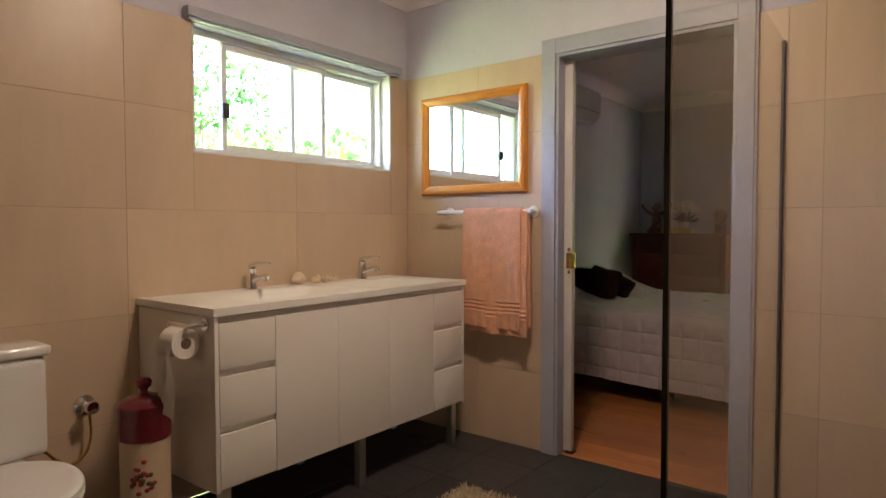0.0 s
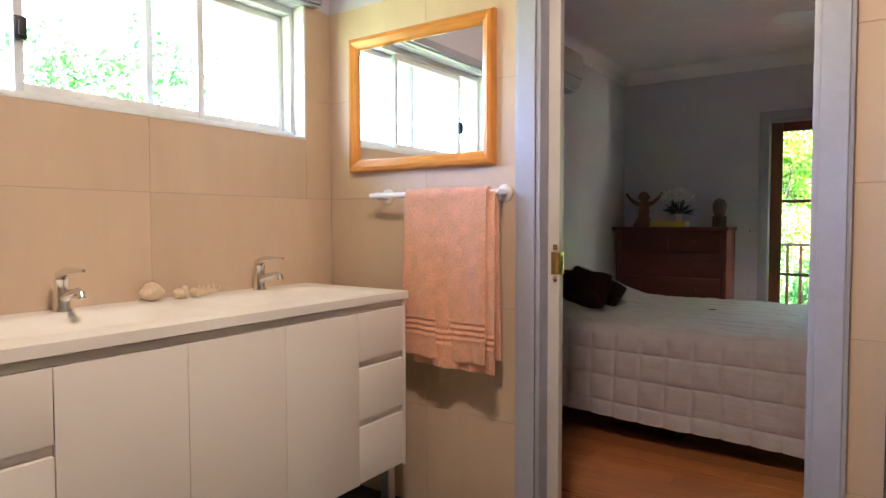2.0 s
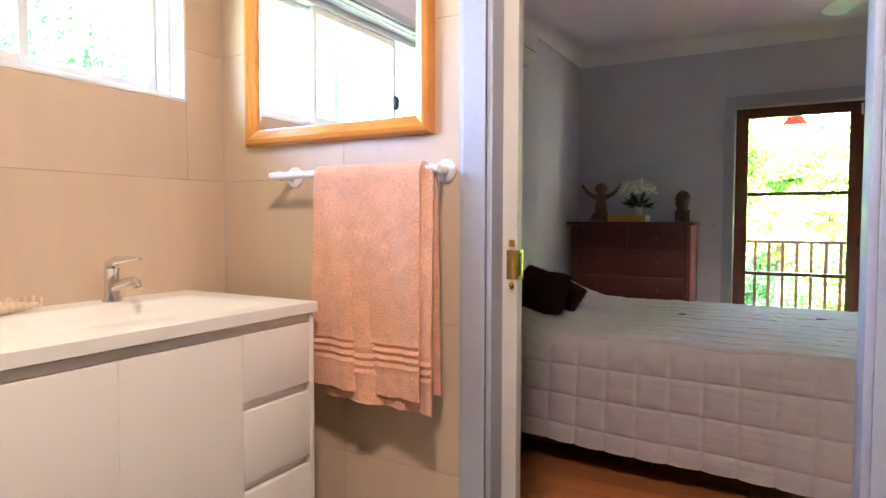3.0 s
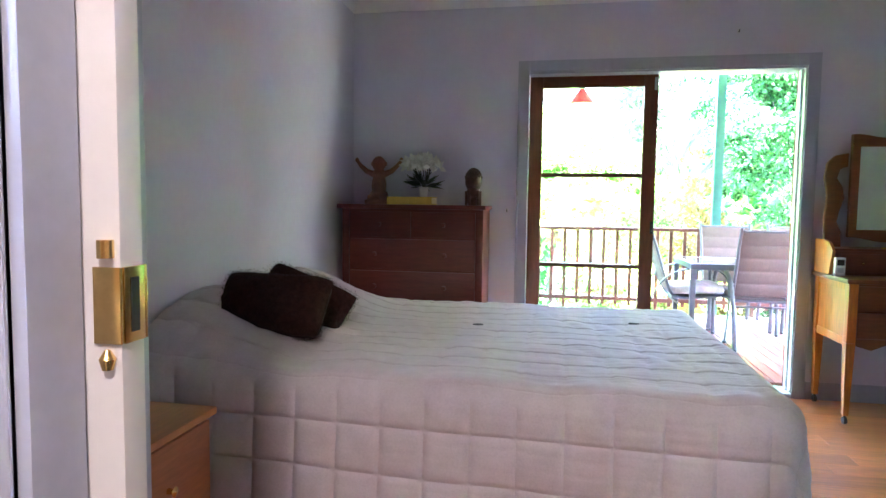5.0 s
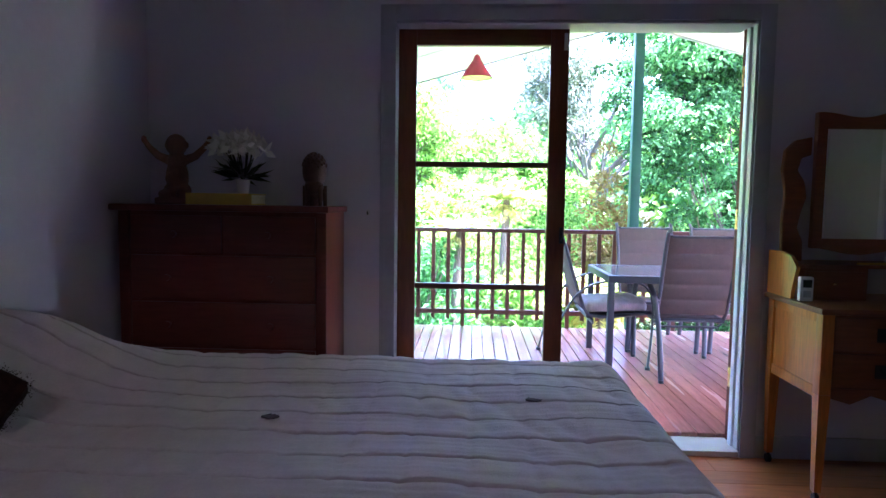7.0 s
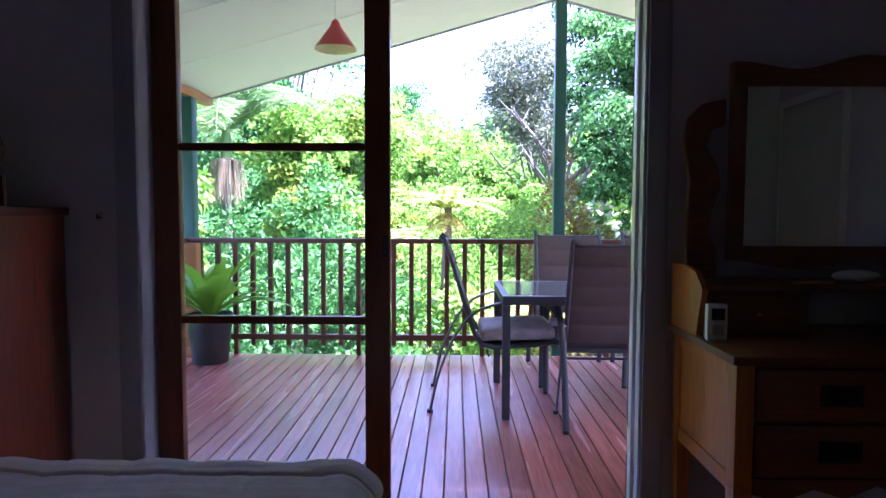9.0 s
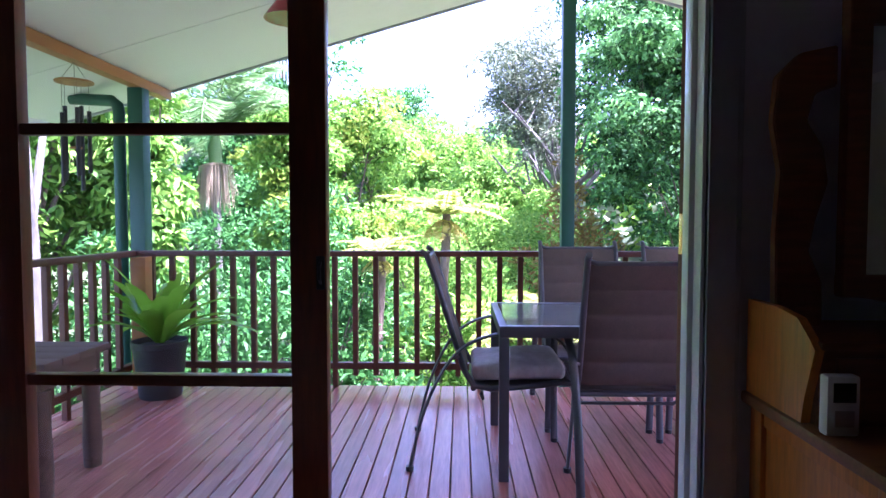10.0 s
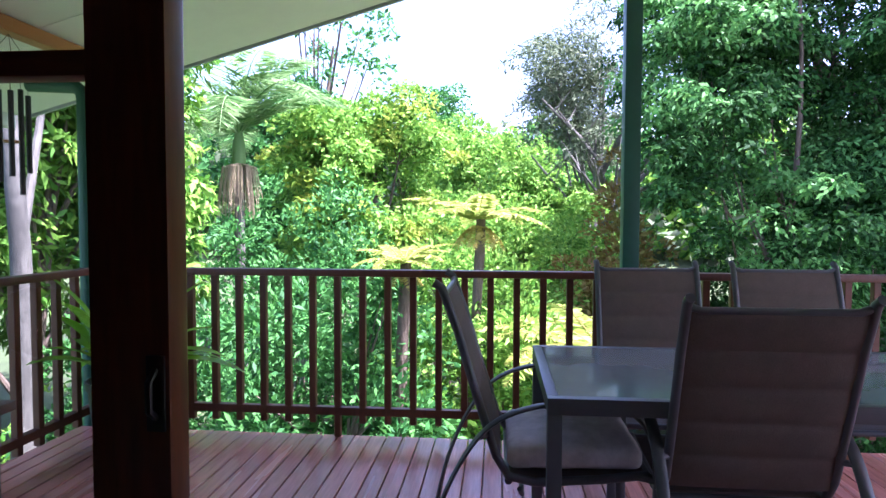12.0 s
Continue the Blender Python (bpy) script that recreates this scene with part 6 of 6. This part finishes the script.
def ground():
    bm = bmesh.new()
    xs = [-1500, -600, -250, -120] + list(range(-80, 81, 5)) + [120, 250, 600, 1500]
    grid = [[bm.verts.new((x, y, ground_height(x, y))) for y in [-1500, -500, -150] + list(range(-60, 121, 5)) + [180, 300, 600, 1500]] for x in xs]
    for a, b in zip(grid, grid[1:]):
        for k in range(len(a) - 1):
            bm.faces.new((a[k], b[k], b[k + 1], a[k + 1]))
    solid("ground", bm, LAWN, "green lawn and leaf litter on sloping ground", "ground", "structure")


def tree(x, y, height, spread, clumps, per, leaf, leaf_size, material, bark, seed, label, base_frac=0.3, aspect=0.4, trunk_r=0.14, droop=0.3, clump_r=0.55, lean=(0, 0), depth=1.0, lighter=None, share=0.35):
    """A tapered trunk with limbs; leaves in loose clumps round the twig ends, with gaps between."""
    rnd = np.random.RandomState(seed)
    z0 = ground_height(x, y)
    t = thing("tree", x, y, z0, label, "tree")
    t_h = height * 0.8
    trunk = []
    for k in range(9):
        f = k / 8
        trunk.append(Vector((x + lean[0] * f + 0.15 * math.sin(f * 5 + seed), y + lean[1] * f + 0.12 * math.cos(f * 4 + seed) - 0.12, z0 - 0.1 + t_h * f)))
    bm = tube(trunk, [trunk_r * (1 - 0.8 * k / 8) + 0.01 for k in range(9)], 10)
    ends = []
    # crown volume: a lumpy ellipsoid made of lobes
    cz, rz = z0 + height * (0.5 + base_frac / 2), height * (1 - base_frac) / 2
    lobes = []
    for k in range(12):
        v = rnd.normal(size=3)
        v /= np.linalg.norm(v)
        v *= rnd.uniform(0.45, 0.8)
        lobes.append((np.array([x + lean[0] + v[0] * spread, y + lean[1] + v[1] * spread * depth, cz + v[2] * rz]), rnd.uniform(0.32, 0.52)))
    per_lobe = max(1, clumps // 12)
    for c, r in lobes:
        j = min(7, max(2, int((c[2] - z0) / t_h * 7)))
        a = trunk[max(1, j - 2)]
        mid = a.lerp(Vector(c), 0.55) + Vector((0, 0, -0.05 * height))
        tube([a, mid, Vector(c)], [trunk_r * 0.42, trunk_r * 0.26, trunk_r * 0.1], 7, bm)
        for k in range(per_lobe):
            v = rnd.normal(size=3)
            v /= np.linalg.norm(v)
            v[2] = v[2] * 0.9 + 0.15
            p = c + v * np.array([spread, spread * depth, rz]) * r * rnd.uniform(0.55, 1.08)
            ends.append((p, v))
            if k % 5 == 0:
                tube([mid.lerp(Vector(c), 0.7), Vector(p)], [trunk_r * 0.09, trunk_r * 0.03], 5, bm)
    part("trunk", bm, bark, t)
    P = np.array([e[0] for e in ends])
    V = np.array([e[1] for e in ends])
    per, leaf_size = int(per * 2.0), leaf_size * 0.66
    idx = np.repeat(np.arange(len(P)), per)
    n = len(idx)
    v = rnd.normal(size=(n, 3))
    v /= np.linalg.norm(v, axis=1)[:, None]
    v[:, 2] = np.abs(v[:, 2]) * 1.1 - 0.25
    reach = clump_r * rnd.uniform(0.8, 1.5, len(P))[idx][:, None]
    cen = P[idx] + v * reach * np.array([1, 1, 0.75]) * rnd.uniform(0.7, 1.08, (n, 1))
    d = v * 0.7 + np.cross(v, rnd.normal(size=(n, 3))) * 0.8
    d[:, 2] -= droop
    size = leaf_size * rnd.uniform(0.6, 1.35, n)
    if lighter is None:
        part_leaves("crown", cen, d, size, aspect, material, t, seed, face=v)
        return t
    # a share of clumps takes a lighter leaf colour, painted as sunlit sprays
    lighter_mask = (rnd.uniform(0, 1, len(P)) < share)[idx]
    part_leaves("crown", cen[~lighter_mask], d[~lighter_mask], size[~lighter_mask], aspect, material, t, seed, face=v[~lighter_mask])
    part_leaves("lighter_sprays", cen[lighter_mask], d[lighter_mask], size[lighter_mask], aspect, lighter, t, seed + 1, face=v[lighter_mask])
    return t


def shrub(x, y, w, d, h, n, size, material, seed, label, aspect=0.38, base=None):
    """Dense bush: stems and leaves in an uneven mass."""
    rnd = np.random.RandomState(seed)
    z0 = ground_height(x, y) if base is None else base
    s = thing("shrub", x, y, z0, label, "shrub")
    bm = bmesh.new()
    k = max(40, n // 55)
    u = rnd.normal(size=(k, 3))
    u /= np.linalg.norm(u, axis=1)[:, None]
    u[:, 2] = np.abs(u[:, 2])
    c = np.array([x, y, z0]) + u * np.array([w, d, h]) * rnd.uniform(0.55, 1.0, (k, 1)) * (1 + 0.12 * np.sin(u[:, :1] * 7 + seed))
    for q in c[::9]:
        tube([(x + (q[0] - x) * 0.3, y + (q[1] - y) * 0.3, z0), tuple((q + np.array([x, y, z0 + h * 0.3])) / 2), tuple(q)], [0.03, 0.02, 0.006], 5, bm)
    part("stems", bm, BARK, s)
    n, size = int(n * 1.5), size * 0.8
    idx = rnd.randint(0, k, n)
    v = rnd.normal(size=(n, 3))
    v /= np.linalg.norm(v, axis=1)[:, None]
    v[:, 2] = np.abs(v[:, 2]) * 1.1 - 0.25
    off = v * rnd.uniform(0.2, 0.42, k)[idx][:, None] * rnd.uniform(0.7, 1.1, (n, 1))
    dirs = v + np.cross(v, rnd.normal(size=(n, 3))) * 0.7
    part_leaves("foliage", c[idx] + off, dirs, size * rnd.uniform(0.6, 1.3, n), aspect, material, s, seed, face=v)


def frond(base, az, length, rise, curl, leaflet, count, cs, ds, ss, bm=None, rad=0.008, taper=True, tip_dir=0.35):
    """Arching rib with leaflets on both sides; adds to lists of leaf places, directions and sizes."""
    p = Vector(base)
    ang = rise
    pts = [p.copy()]
    n = count
    c, s = math.cos(az), math.sin(az)
    for i in range(n):
        f = (i + 1) / n
        p = p + Vector((c * math.cos(ang), s * math.cos(ang), math.sin(ang))) * (length / n)
        ang -= curl / n * (0.6 + 0.8 * f)
        pts.append(p.copy())
        along = Vector((c * math.cos(ang), s * math.cos(ang), math.sin(ang)))
        side = Vector((-s, c, 0))
        size = leaflet * (math.sin(math.pi * min(1, 0.10 + 0.90 * f)) ** 0.6 if taper else 1 - 0.55 * f)
        if f < 0.08:
            continue
        for sg in (-1, 1):
            cs.append(tuple(p)), ds.append(tuple(side * sg + along * tip_dir + Vector((0, 0, -0.18)))), ss.append(max(0.01, size))
    if bm is not None:
        tube(pts[::3] + [pts[-1]], [rad * (1 - 0.8 * k / len(pts[::3])) for k in range(len(pts[::3]) + 1)], 5, bm)


def tree_fern(x, y, top, length, n, seed, label):
    rnd = random.Random(seed)
    z0 = ground_height(x, y)
    t = thing("tree_fern", x, y, z0, label, "tree fern")
    pts = [(x + 0.03 * math.sin(k), y + 0.03 * math.cos(k * 1.3), z0 - 0.1 + (top - z0 + 0.1) * k / 8) for k in range(9)]
    part("trunk", tube(pts, [0.10, 0.085, 0.075, 0.07, 0.068, 0.066, 0.066, 0.07, 0.06], 12), BARK, t, "brown fibrous trunk")
    cs, ds, ss = [], [], []
    bm = bmesh.new()
    for k in range(n):
        frond((x, y, top - 0.02), k * 2 * math.pi / n + rnd.uniform(-0.2, 0.2), length * rnd.uniform(0.85, 1.15), rnd.uniform(0.35, 0.75), rnd.uniform(0.75, 1.15), length * 0.20, 46, cs, ds, ss, bm)
    part("ribs", bm, FERN_OLD, t)
    part_leaves("fronds", np.array(cs), np.array(ds), ss, 0.24, FERN_LEAF, t, seed)
    cs, ds, ss = [], [], []
    for k in range(9):
        frond((x, y, top - 0.05), k * 0.7 + 0.3, length * 0.55, -0.5, 0.7, length * 0.14, 26, cs, ds, ss)
    part_leaves("old_fronds", np.array(cs), np.array(ds), ss, 0.2, FERN_OLD, t, seed + 1)


def palm(x, y, top, seed):
    rnd = random.Random(seed)
    z0 = ground_height(x, y)
    t = thing("palm_tree", x, y, z0, "tall palm with feathery fronds and cream seed strands", "palm tree")
    part("trunk", tube([(x, y, z0 - 0.1 + (top - z0) * k / 10) for k in range(11)], [0.13 - 0.004 * k for k in range(11)], 12), PALE_BARK, t)
    part("crownshaft", tube([(x, y, top - 0.1), (x, y, top + 0.25), (x, y, top + 0.6)], [0.12, 0.13, 0.06], 12), PALM_LEAF, t)
    cs, ds, ss = [], [], []
    bm = bmesh.new()
    for k in range(19):
        frond((x, y, top + 0.5), k * 2.399 + 0.2, rnd.uniform(2.2, 2.9), rnd.uniform(0.25, 1.4), rnd.uniform(1.2, 2.0), 0.62, 84, cs, ds, ss, bm, 0.02, True, 0.7)
    part("ribs", bm, PALM_LEAF, t)
    part_leaves("fronds", np.array(cs), np.array(ds), ss, 0.06, PALM_LEAF, t, seed)
    bm = bmesh.new()
    for k in range(130):
        a, r = rnd.uniform(0, 6.28), rnd.uniform(0.2, 0.55)
        tube([(x, y, top - 0.02), (x + 0.6 * r * math.cos(a), y + 0.6 * r * math.sin(a), top - 0.12), (x + r * math.cos(a) * 0.8, y + r * math.sin(a) * 0.8, top - rnd.uniform(0.6, 1.15))], [0.008, 0.007, 0.005], 4, bm)
    part("seed_strands", bm, SEED, t, "hanging cream seed strands")


def bare_gum(x, y, height, seed):
    """Grey-leaved gum with many pale bare limbs."""
    rnd = random.Random(seed)
    t = tree(x, y, height, 2.7, 230, 44, 0, 0.24, LEAF_GREY, PALE_BARK, seed, "grey-green gum tree with pale bare branches", 0.42, 0.28, 0.16, 0.5, 0.5)
    z0 = ground_height(x, y)
    bm = bmesh.new()
    for k in range(16):
        a = rnd.uniform(0, 6.28)
        b = Vector((x + rnd.uniform(-0.4, 0.4), y - 1.2, z0 + height * rnd.uniform(0.2, 0.5)))
        tip = b + Vector((math.cos(a) * rnd.uniform(1.2, 2.8), math.sin(a) * 0.8 - 1.6, rnd.uniform(1.8, 3.8)))
        mid = b.lerp(tip, 0.5) + Vector((rnd.uniform(-0.4, 0.4), -0.3, rnd.uniform(-0.3, 0.5)))
        tube([b, mid, tip], [0.085, 0.06, 0.02], 6, bm)
        for j in range(2):
            q = mid.lerp(tip, rnd.uniform(0.2, 0.8))
            tube([q, q + Vector((rnd.uniform(-0.8, 0.8), rnd.uniform(-0.5, 0.5), rnd.uniform(0.4, 1.1)))], [0.022, 0.006], 5, bm)
    part("bare_limb", bm, PALE_BARK, t, "pale bare limbs")


def far_woods():
    """The wooded hillside in the distance."""
    rnd = np.random.RandomState(77)
    holder = thing("hillside_woods", 0, 60, ground_height(0, 60), "dense distant woodland on the hillside", "woods", kind="stuff")
    cs, ds, ss = [], [], []
    for mat_i, (m, seed) in enumerate(((LEAF_MID, 1), (LEAF_GREY, 2), (LEAF_LIME, 3))):
        r = np.random.RandomState(seed + 50)
        k = 260
        ang = r.uniform(-1.25, 1.0, k)
        dist = r.uniform(34, 75, k)
        X, Y = np.sin(ang) * dist, 7 + np.cos(ang) * dist
        cen, dr, sz = [], [], []
        for x, y in zip(X, Y):
            h, w = r.uniform(3, 8), r.uniform(1.6, 3.4)
            n = 300
            v = r.normal(size=(n, 3))
            v /= np.linalg.norm(v, axis=1)[:, None]
            lump = 1 + 0.25 * np.sin(v[:, 0] * 5 + x) * np.cos(v[:, 2] * 6 + y)
            cen.append(np.array([x, y, ground_height(x, y) + h * 0.55]) + v * lump[:, None] * np.array([w, w, h * 0.5]) * r.uniform(0.75, 1.05, (n, 1)))
            dr.append(v + r.normal(0, 0.5, (n, 3)))
            sz.append(r.uniform(0.35, 0.8, n))
        part_leaves("treetops", np.concatenate(cen), np.concatenate(dr), np.concatenate(sz), 0.6, m, holder, seed, "stuff")


def far_house():
    x, y = -0.5, 58.0
    z = ground_height(x, y) + 5.4
    h = thing("hillside_house", x, y, z, "distant white-roofed house on the hillside", "house")
    part("wall", box(x - 2.2, x + 2.2, y - 2, y + 2, z - 4.4, z + 1.6), DOOR_WHITE, h)
    part("roof", prism([(x - 2.6, z + 1.6), (x, z + 2.5), (x + 2.6, z + 1.6)], "y", y - 2.3, y + 2.3), SOFFIT, h)
    for k in range(3):
        part("window", box(x - 1.7 + 1.2 * k, x - 1.0 + 1.2 * k, y - 2.03, y - 1.99, z + 0.3, z + 1.2), GLASS_EDGE, h)


ground()
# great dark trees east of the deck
tree(7.2, 19.5, 13.5, 4.6, 640, 120, 0, 0.165, LEAF_DEEP, BARK, 21, "tall dense deep-green rainforest tree", 0.12, 0.42, 0.25, 0.55, 0.42, depth=0.8, lighter=LEAF_SUNLIT, share=0.35)
tree(10.5, 17.5, 13.0, 4.6, 560, 120, 0, 0.165, LEAF_DEEP, BARK, 22, "tall dense deep-green rainforest tree", 0.10, 0.42, 0.25, 0.55, 0.42, depth=0.8, lighter=LEAF_SUNLIT, share=0.35)
# Added mostly out of view, so its crown shades the undergrowth to the west.
tree(10.2, 14.3, 13.0, 3.6, 380, 70, 0, 0.2, LEAF_DEEP, BARK, 25, "tall dense deep-green rainforest tree", 0.2, 0.42, 0.22, 0.55, 0.5, depth=0.7)
tree(4.3, 16.8, 8.6, 1.9, 300, 120, 0, 0.15, LEAF_DEEP, BARK, 23, "dark tree with sprays of paler leaves", 0.08, 0.42, 0.06, 0.55, 0.36, lighter=LEAF_SUNLIT, share=0.45)
tree(6.8, 15.6, 10.5, 2.4, 380, 120, 0, 0.14, LEAF_DEEP, BARK, 24, "dark tree with drooping sunlit sprays", 0.16, 0.42, 0.07, 0.6, 0.36, lighter=LEAF_SUNLIT, share=0.55)
shrub(5.0, 15.4, 2.2, 1.4, 3.6, 12000, 0.13, LEAF_DEEP, 31, "dark green undergrowth below tall trees")
shrub(9.0, 14.0, 2.4, 1.4, 3.6, 12000, 0.12, LEAF_DEEP, 32, "dark green undergrowth below tall trees")
shrub(6.8, 18.4, 2.6, 1.2, 4.0, 10000, 0.15, LEAF_DEEP, 34, "dark green undergrowth below tall trees")
shrub(6.6, 22.5, 2.8, 1.4, 4.8, 9000, 0.2, LEAF_DEEP, 35, "dark green undergrowth at the wood's edge")
shrub(2.15, 18.2, 1.0, 1.0, 4.2, 5000, 0.17, LEAF_RUST, 33, "bronze-tipped shrub on the garden edge")
bare_gum(3.2, 27.0, 9.8, 41)
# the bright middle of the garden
tree(-2.9, 22.0, 7.3, 2.6, 330, 72, 0, 0.22, LEAF_LIME, BARK, 42, "rounded bright green garden tree", 0.12, 0.42, 0.14, 0.3, 0.36, lighter=LEAF_GOLD, share=0.12)
tree(0.9, 25.0, 5.4, 2.5, 300, 72, 0, 0.22, LEAF_LIME, BARK, 43, "rounded light green garden tree", 0.10, 0.42, 0.14, 0.3, 0.38)
tree(0.2, 31.0, 7.2, 2.6, 240, 52, 0, 0.3, LEAF_LIME, BARK, 44, "light green tree on the slope", 0.12, 0.42, 0.14, 0.3, 0.42)
tree(-5.6, 26.0, 8.2, 2.8, 280, 56, 0, 0.28, LEAF_MID, BARK, 45, "green tree on the slope", 0.12, 0.42, 0.14, 0.3, 0.4)
tree(-4.9, 37.0, 7.6, 2.6, 170, 44, 0, 0.32, LEAF_GREY, BARK, 55, "grey-green tree on the hillside", 0.2, 0.42, 0.16, 0.3, 0.5)
tree(-2.2, 36.0, 8.6, 2.6, 190, 44, 0, 0.32, LEAF_MID, BARK, 46, "tall open tree on the hillside", 0.3, 0.42, 0.16, 0.3, 0.5)
tree(-6.6, 27.5, 11.6, 3.2, 36, 22, 0, 0.28, LEAF_MID, BARK, 47, "tall sparse tree with open branches", 0.60, 0.5, 0.16, 0.2, 0.36, lean=(1.2, 0))
# west side
tree(-6.4, 15.8, 8.4, 2.0, 260, 54, 0, 0.3, LEAF_LIME, BARK, 48, "large-leaved lime green tree", 0.12, 0.34, 0.12, 0.6, 0.4)
tree(-9.5, 17.5, 10.0, 3.4, 330, 56, 0, 0.28, LEAF_MID, PALE_BARK, 49, "leafy tree with a pale trunk", 0.22, 0.4, 0.22, 0.4, 0.45)
tree(-4.65, 13.1, 11.5, 2.2, 110, 40, 0, 0.24, LEAF_MID, PALE_BARK, 50, "tall tree with a thick pale trunk", 0.52, 0.4, 0.12, 0.4, 0.42, depth=0.6)
tree(-5.05, 16.6, 6.9, 0.62, 120, 40, 0, 0.32, LEAF_LIME, BARK, 54, "slender tree with large lime green leaves", 0.15, 0.32, 0.07, 0.7, 0.26)
palm(-4.85, 19.0, 2.4, 51)
tree(-8.5, 4.2, 6.2, 1.5, 90, 44, 0, 0.24, LEAF_MID, BARK, 52, "green tree outside the bathroom window", 0.2, 0.42, 0.13, 0.4, 0.38)
tree(-13.0, 9.0, 8.0, 2.4, 120, 44, 0, 0.3, LEAF_MID, BARK, 53, "green tree outside the bathroom window", 0.2, 0.42, 0.13, 0.4, 0.42)
# shrubs just beyond the railing
for k, (sx, sy, w, d, h, n, m, lab) in enumerate((
        (-4.0, 14.6, 1.7, 1.1, 3.0, 9000, LEAF_MID, "dense glossy green shrub"),
        (-1.7, 14.2, 1.6, 1.1, 2.9, 9000, LEAF_MID, "dense glossy green shrub"),
        (0.1, 15.2, 1.5, 1.1, 2.7, 8000, LEAF_LIME, "light green leafy shrub"),
        (-2.9, 17.0, 2.2, 1.2, 3.9, 9000, LEAF_MID, "tall leafy green shrub"),
        (-0.4, 18.0, 2.0, 1.2, 3.8, 8000, LEAF_LIME, "tall light green shrub"),
        (-7.0, 13.6, 1.5, 1.2, 2.8, 7000, LEAF_LIME, "light green shrub below the deck"),
        (-5.2, 10.6, 1.4, 1.2, 3.0, 7000, LEAF_MID, "leafy shrub beside the deck"),
        (2.0, 20.5, 1.6, 1.2, 3.9, 7000, LEAF_LIME, "light green shrub on the lawn's edge"),
        (-7.6, 10.6, 1.8, 1.4, 3.4, 7000, LEAF_MID, "leafy green shrub on the slope"))):
    shrub(sx, sy, w, d, h, n, 0.15, m, 60 + k, lab)
tree_fern(-0.12, 15.6, 1.28, 0.98, 13, 71, "sunlit tree fern with pale arching fronds")
tree_fern(-0.88, 14.0, 0.80, 0.62, 12, 72, "sunlit young tree fern")
tree_fern(1.35, 14.6, -0.25, 1.5, 14, 73, "sunlit low tree fern above the lawn")
far_woods()
far_house()

# ---- tiles and boards ----
rows = [0.0, 0.44, 0.89, 1.34, 1.79, TILE_TOP]
west_cols = [BS, 0.62, 1.52, 2.42, 3.32, BN]
tiles(bath_west, "x", BW - 0.008, 1, west_cols, rows, [(WY0, WY1, WZ0, WZ1)], TILE)
tiles(bath_north, "y", BN + 0.008, -1, [BW + 0.0005, -1.878, -0.978, -0.25, -0.112, 0.788, BE - 0.0085], rows, [(DX0 - 0.001, DX1 + 0.001, -1, DH)], TILE)
tiles(bath_east, "x", BE, -1, [BS, 0.55, 1.45, 2.35, 3.25, BN - 0.0005], rows, [], TILE)
tiles(bath_south, "y", BS, 1, [BW + 0.0085, -1.55, -0.65, 0.25, BE - 0.0085], rows, [], TILE)
bm = box(BW - 0.0078, BW - 0.0016, BS, BN, 0.0, WZ0 - 0.0005)
box(BW - 0.0078, BW - 0.0016, BS, WY0 - 0.0005, WZ0 - 0.0005, TILE_TOP, 0, bm)
box(BW - 0.0078, BW - 0.0016, WY1 + 0.0005, BN, WZ0 - 0.0005, TILE_TOP, 0, bm)
box(BW, DX0 - 0.002, BN + 0.0016, BN + 0.0078, 0.0, TILE_TOP, 0, bm)
box(DX1 + 0.002, BE, BN + 0.0016, BN + 0.0078, 0.0, TILE_TOP, 0, bm)
solid("trim_wall_grout", bm, GROUT, "sandy grout behind the wall tiles", "grout", "structure", smooth=False)
x = -1.34 - 0.35 * 3
cols = [BW]
while x < BE:
    if x > BW + 0.02:
        cols.append(x)
    x += 0.35
cols.append(BE)
ys, y = [BS], 3.97 - 0.355 * 12
while y < BN + 0.03:
    if y > BS + 0.02:
        ys.append(y)
    y += 0.355
ys.append(BN + 0.028)
for a, b in zip(cols, cols[1:]):
    for c, d in zip(ys, ys[1:]):
        piece("tile", (b - a - 0.004, d - c - 0.004, 0.008), 0.0012, FLOOR_TILE, bath_floor, ((a + b) / 2, (c + d) / 2, -0.004))
rnd = random.Random(5)
y = BN + 0.034
while y < RN - 0.01:
    d = min(0.128, RN - 0.01 - y)
    x = RW + 0.001 - rnd.uniform(0, 1.0)
    while x < RE:
        a, b = max(x, RW + 0.001), min(x + 1.2, RE)
        if b - a > 0.02:
            piece("floorboard", (b - a - 0.0012, d - 0.0012, 0.012), 0.0008, FLOORBOARD, bed_floor, ((a + b) / 2, y + d / 2, -0.006))
        x += 1.2
    y += 0.128
deck = solid("floor_deck", box(-2.2, 4.2, 8.07, 10.66, DECK_Z - 0.16, DECK_Z - 0.05), BARK, "dark red timber deck boards", "deck", "structure")
x = -2.235
while x < 4.2:
    piece("deck_board", (0.086, 2.66, 0.022), 0.003, DECK, deck, (x, 8.07 + 1.33, DECK_Z - 0.011))
    x += 0.0905
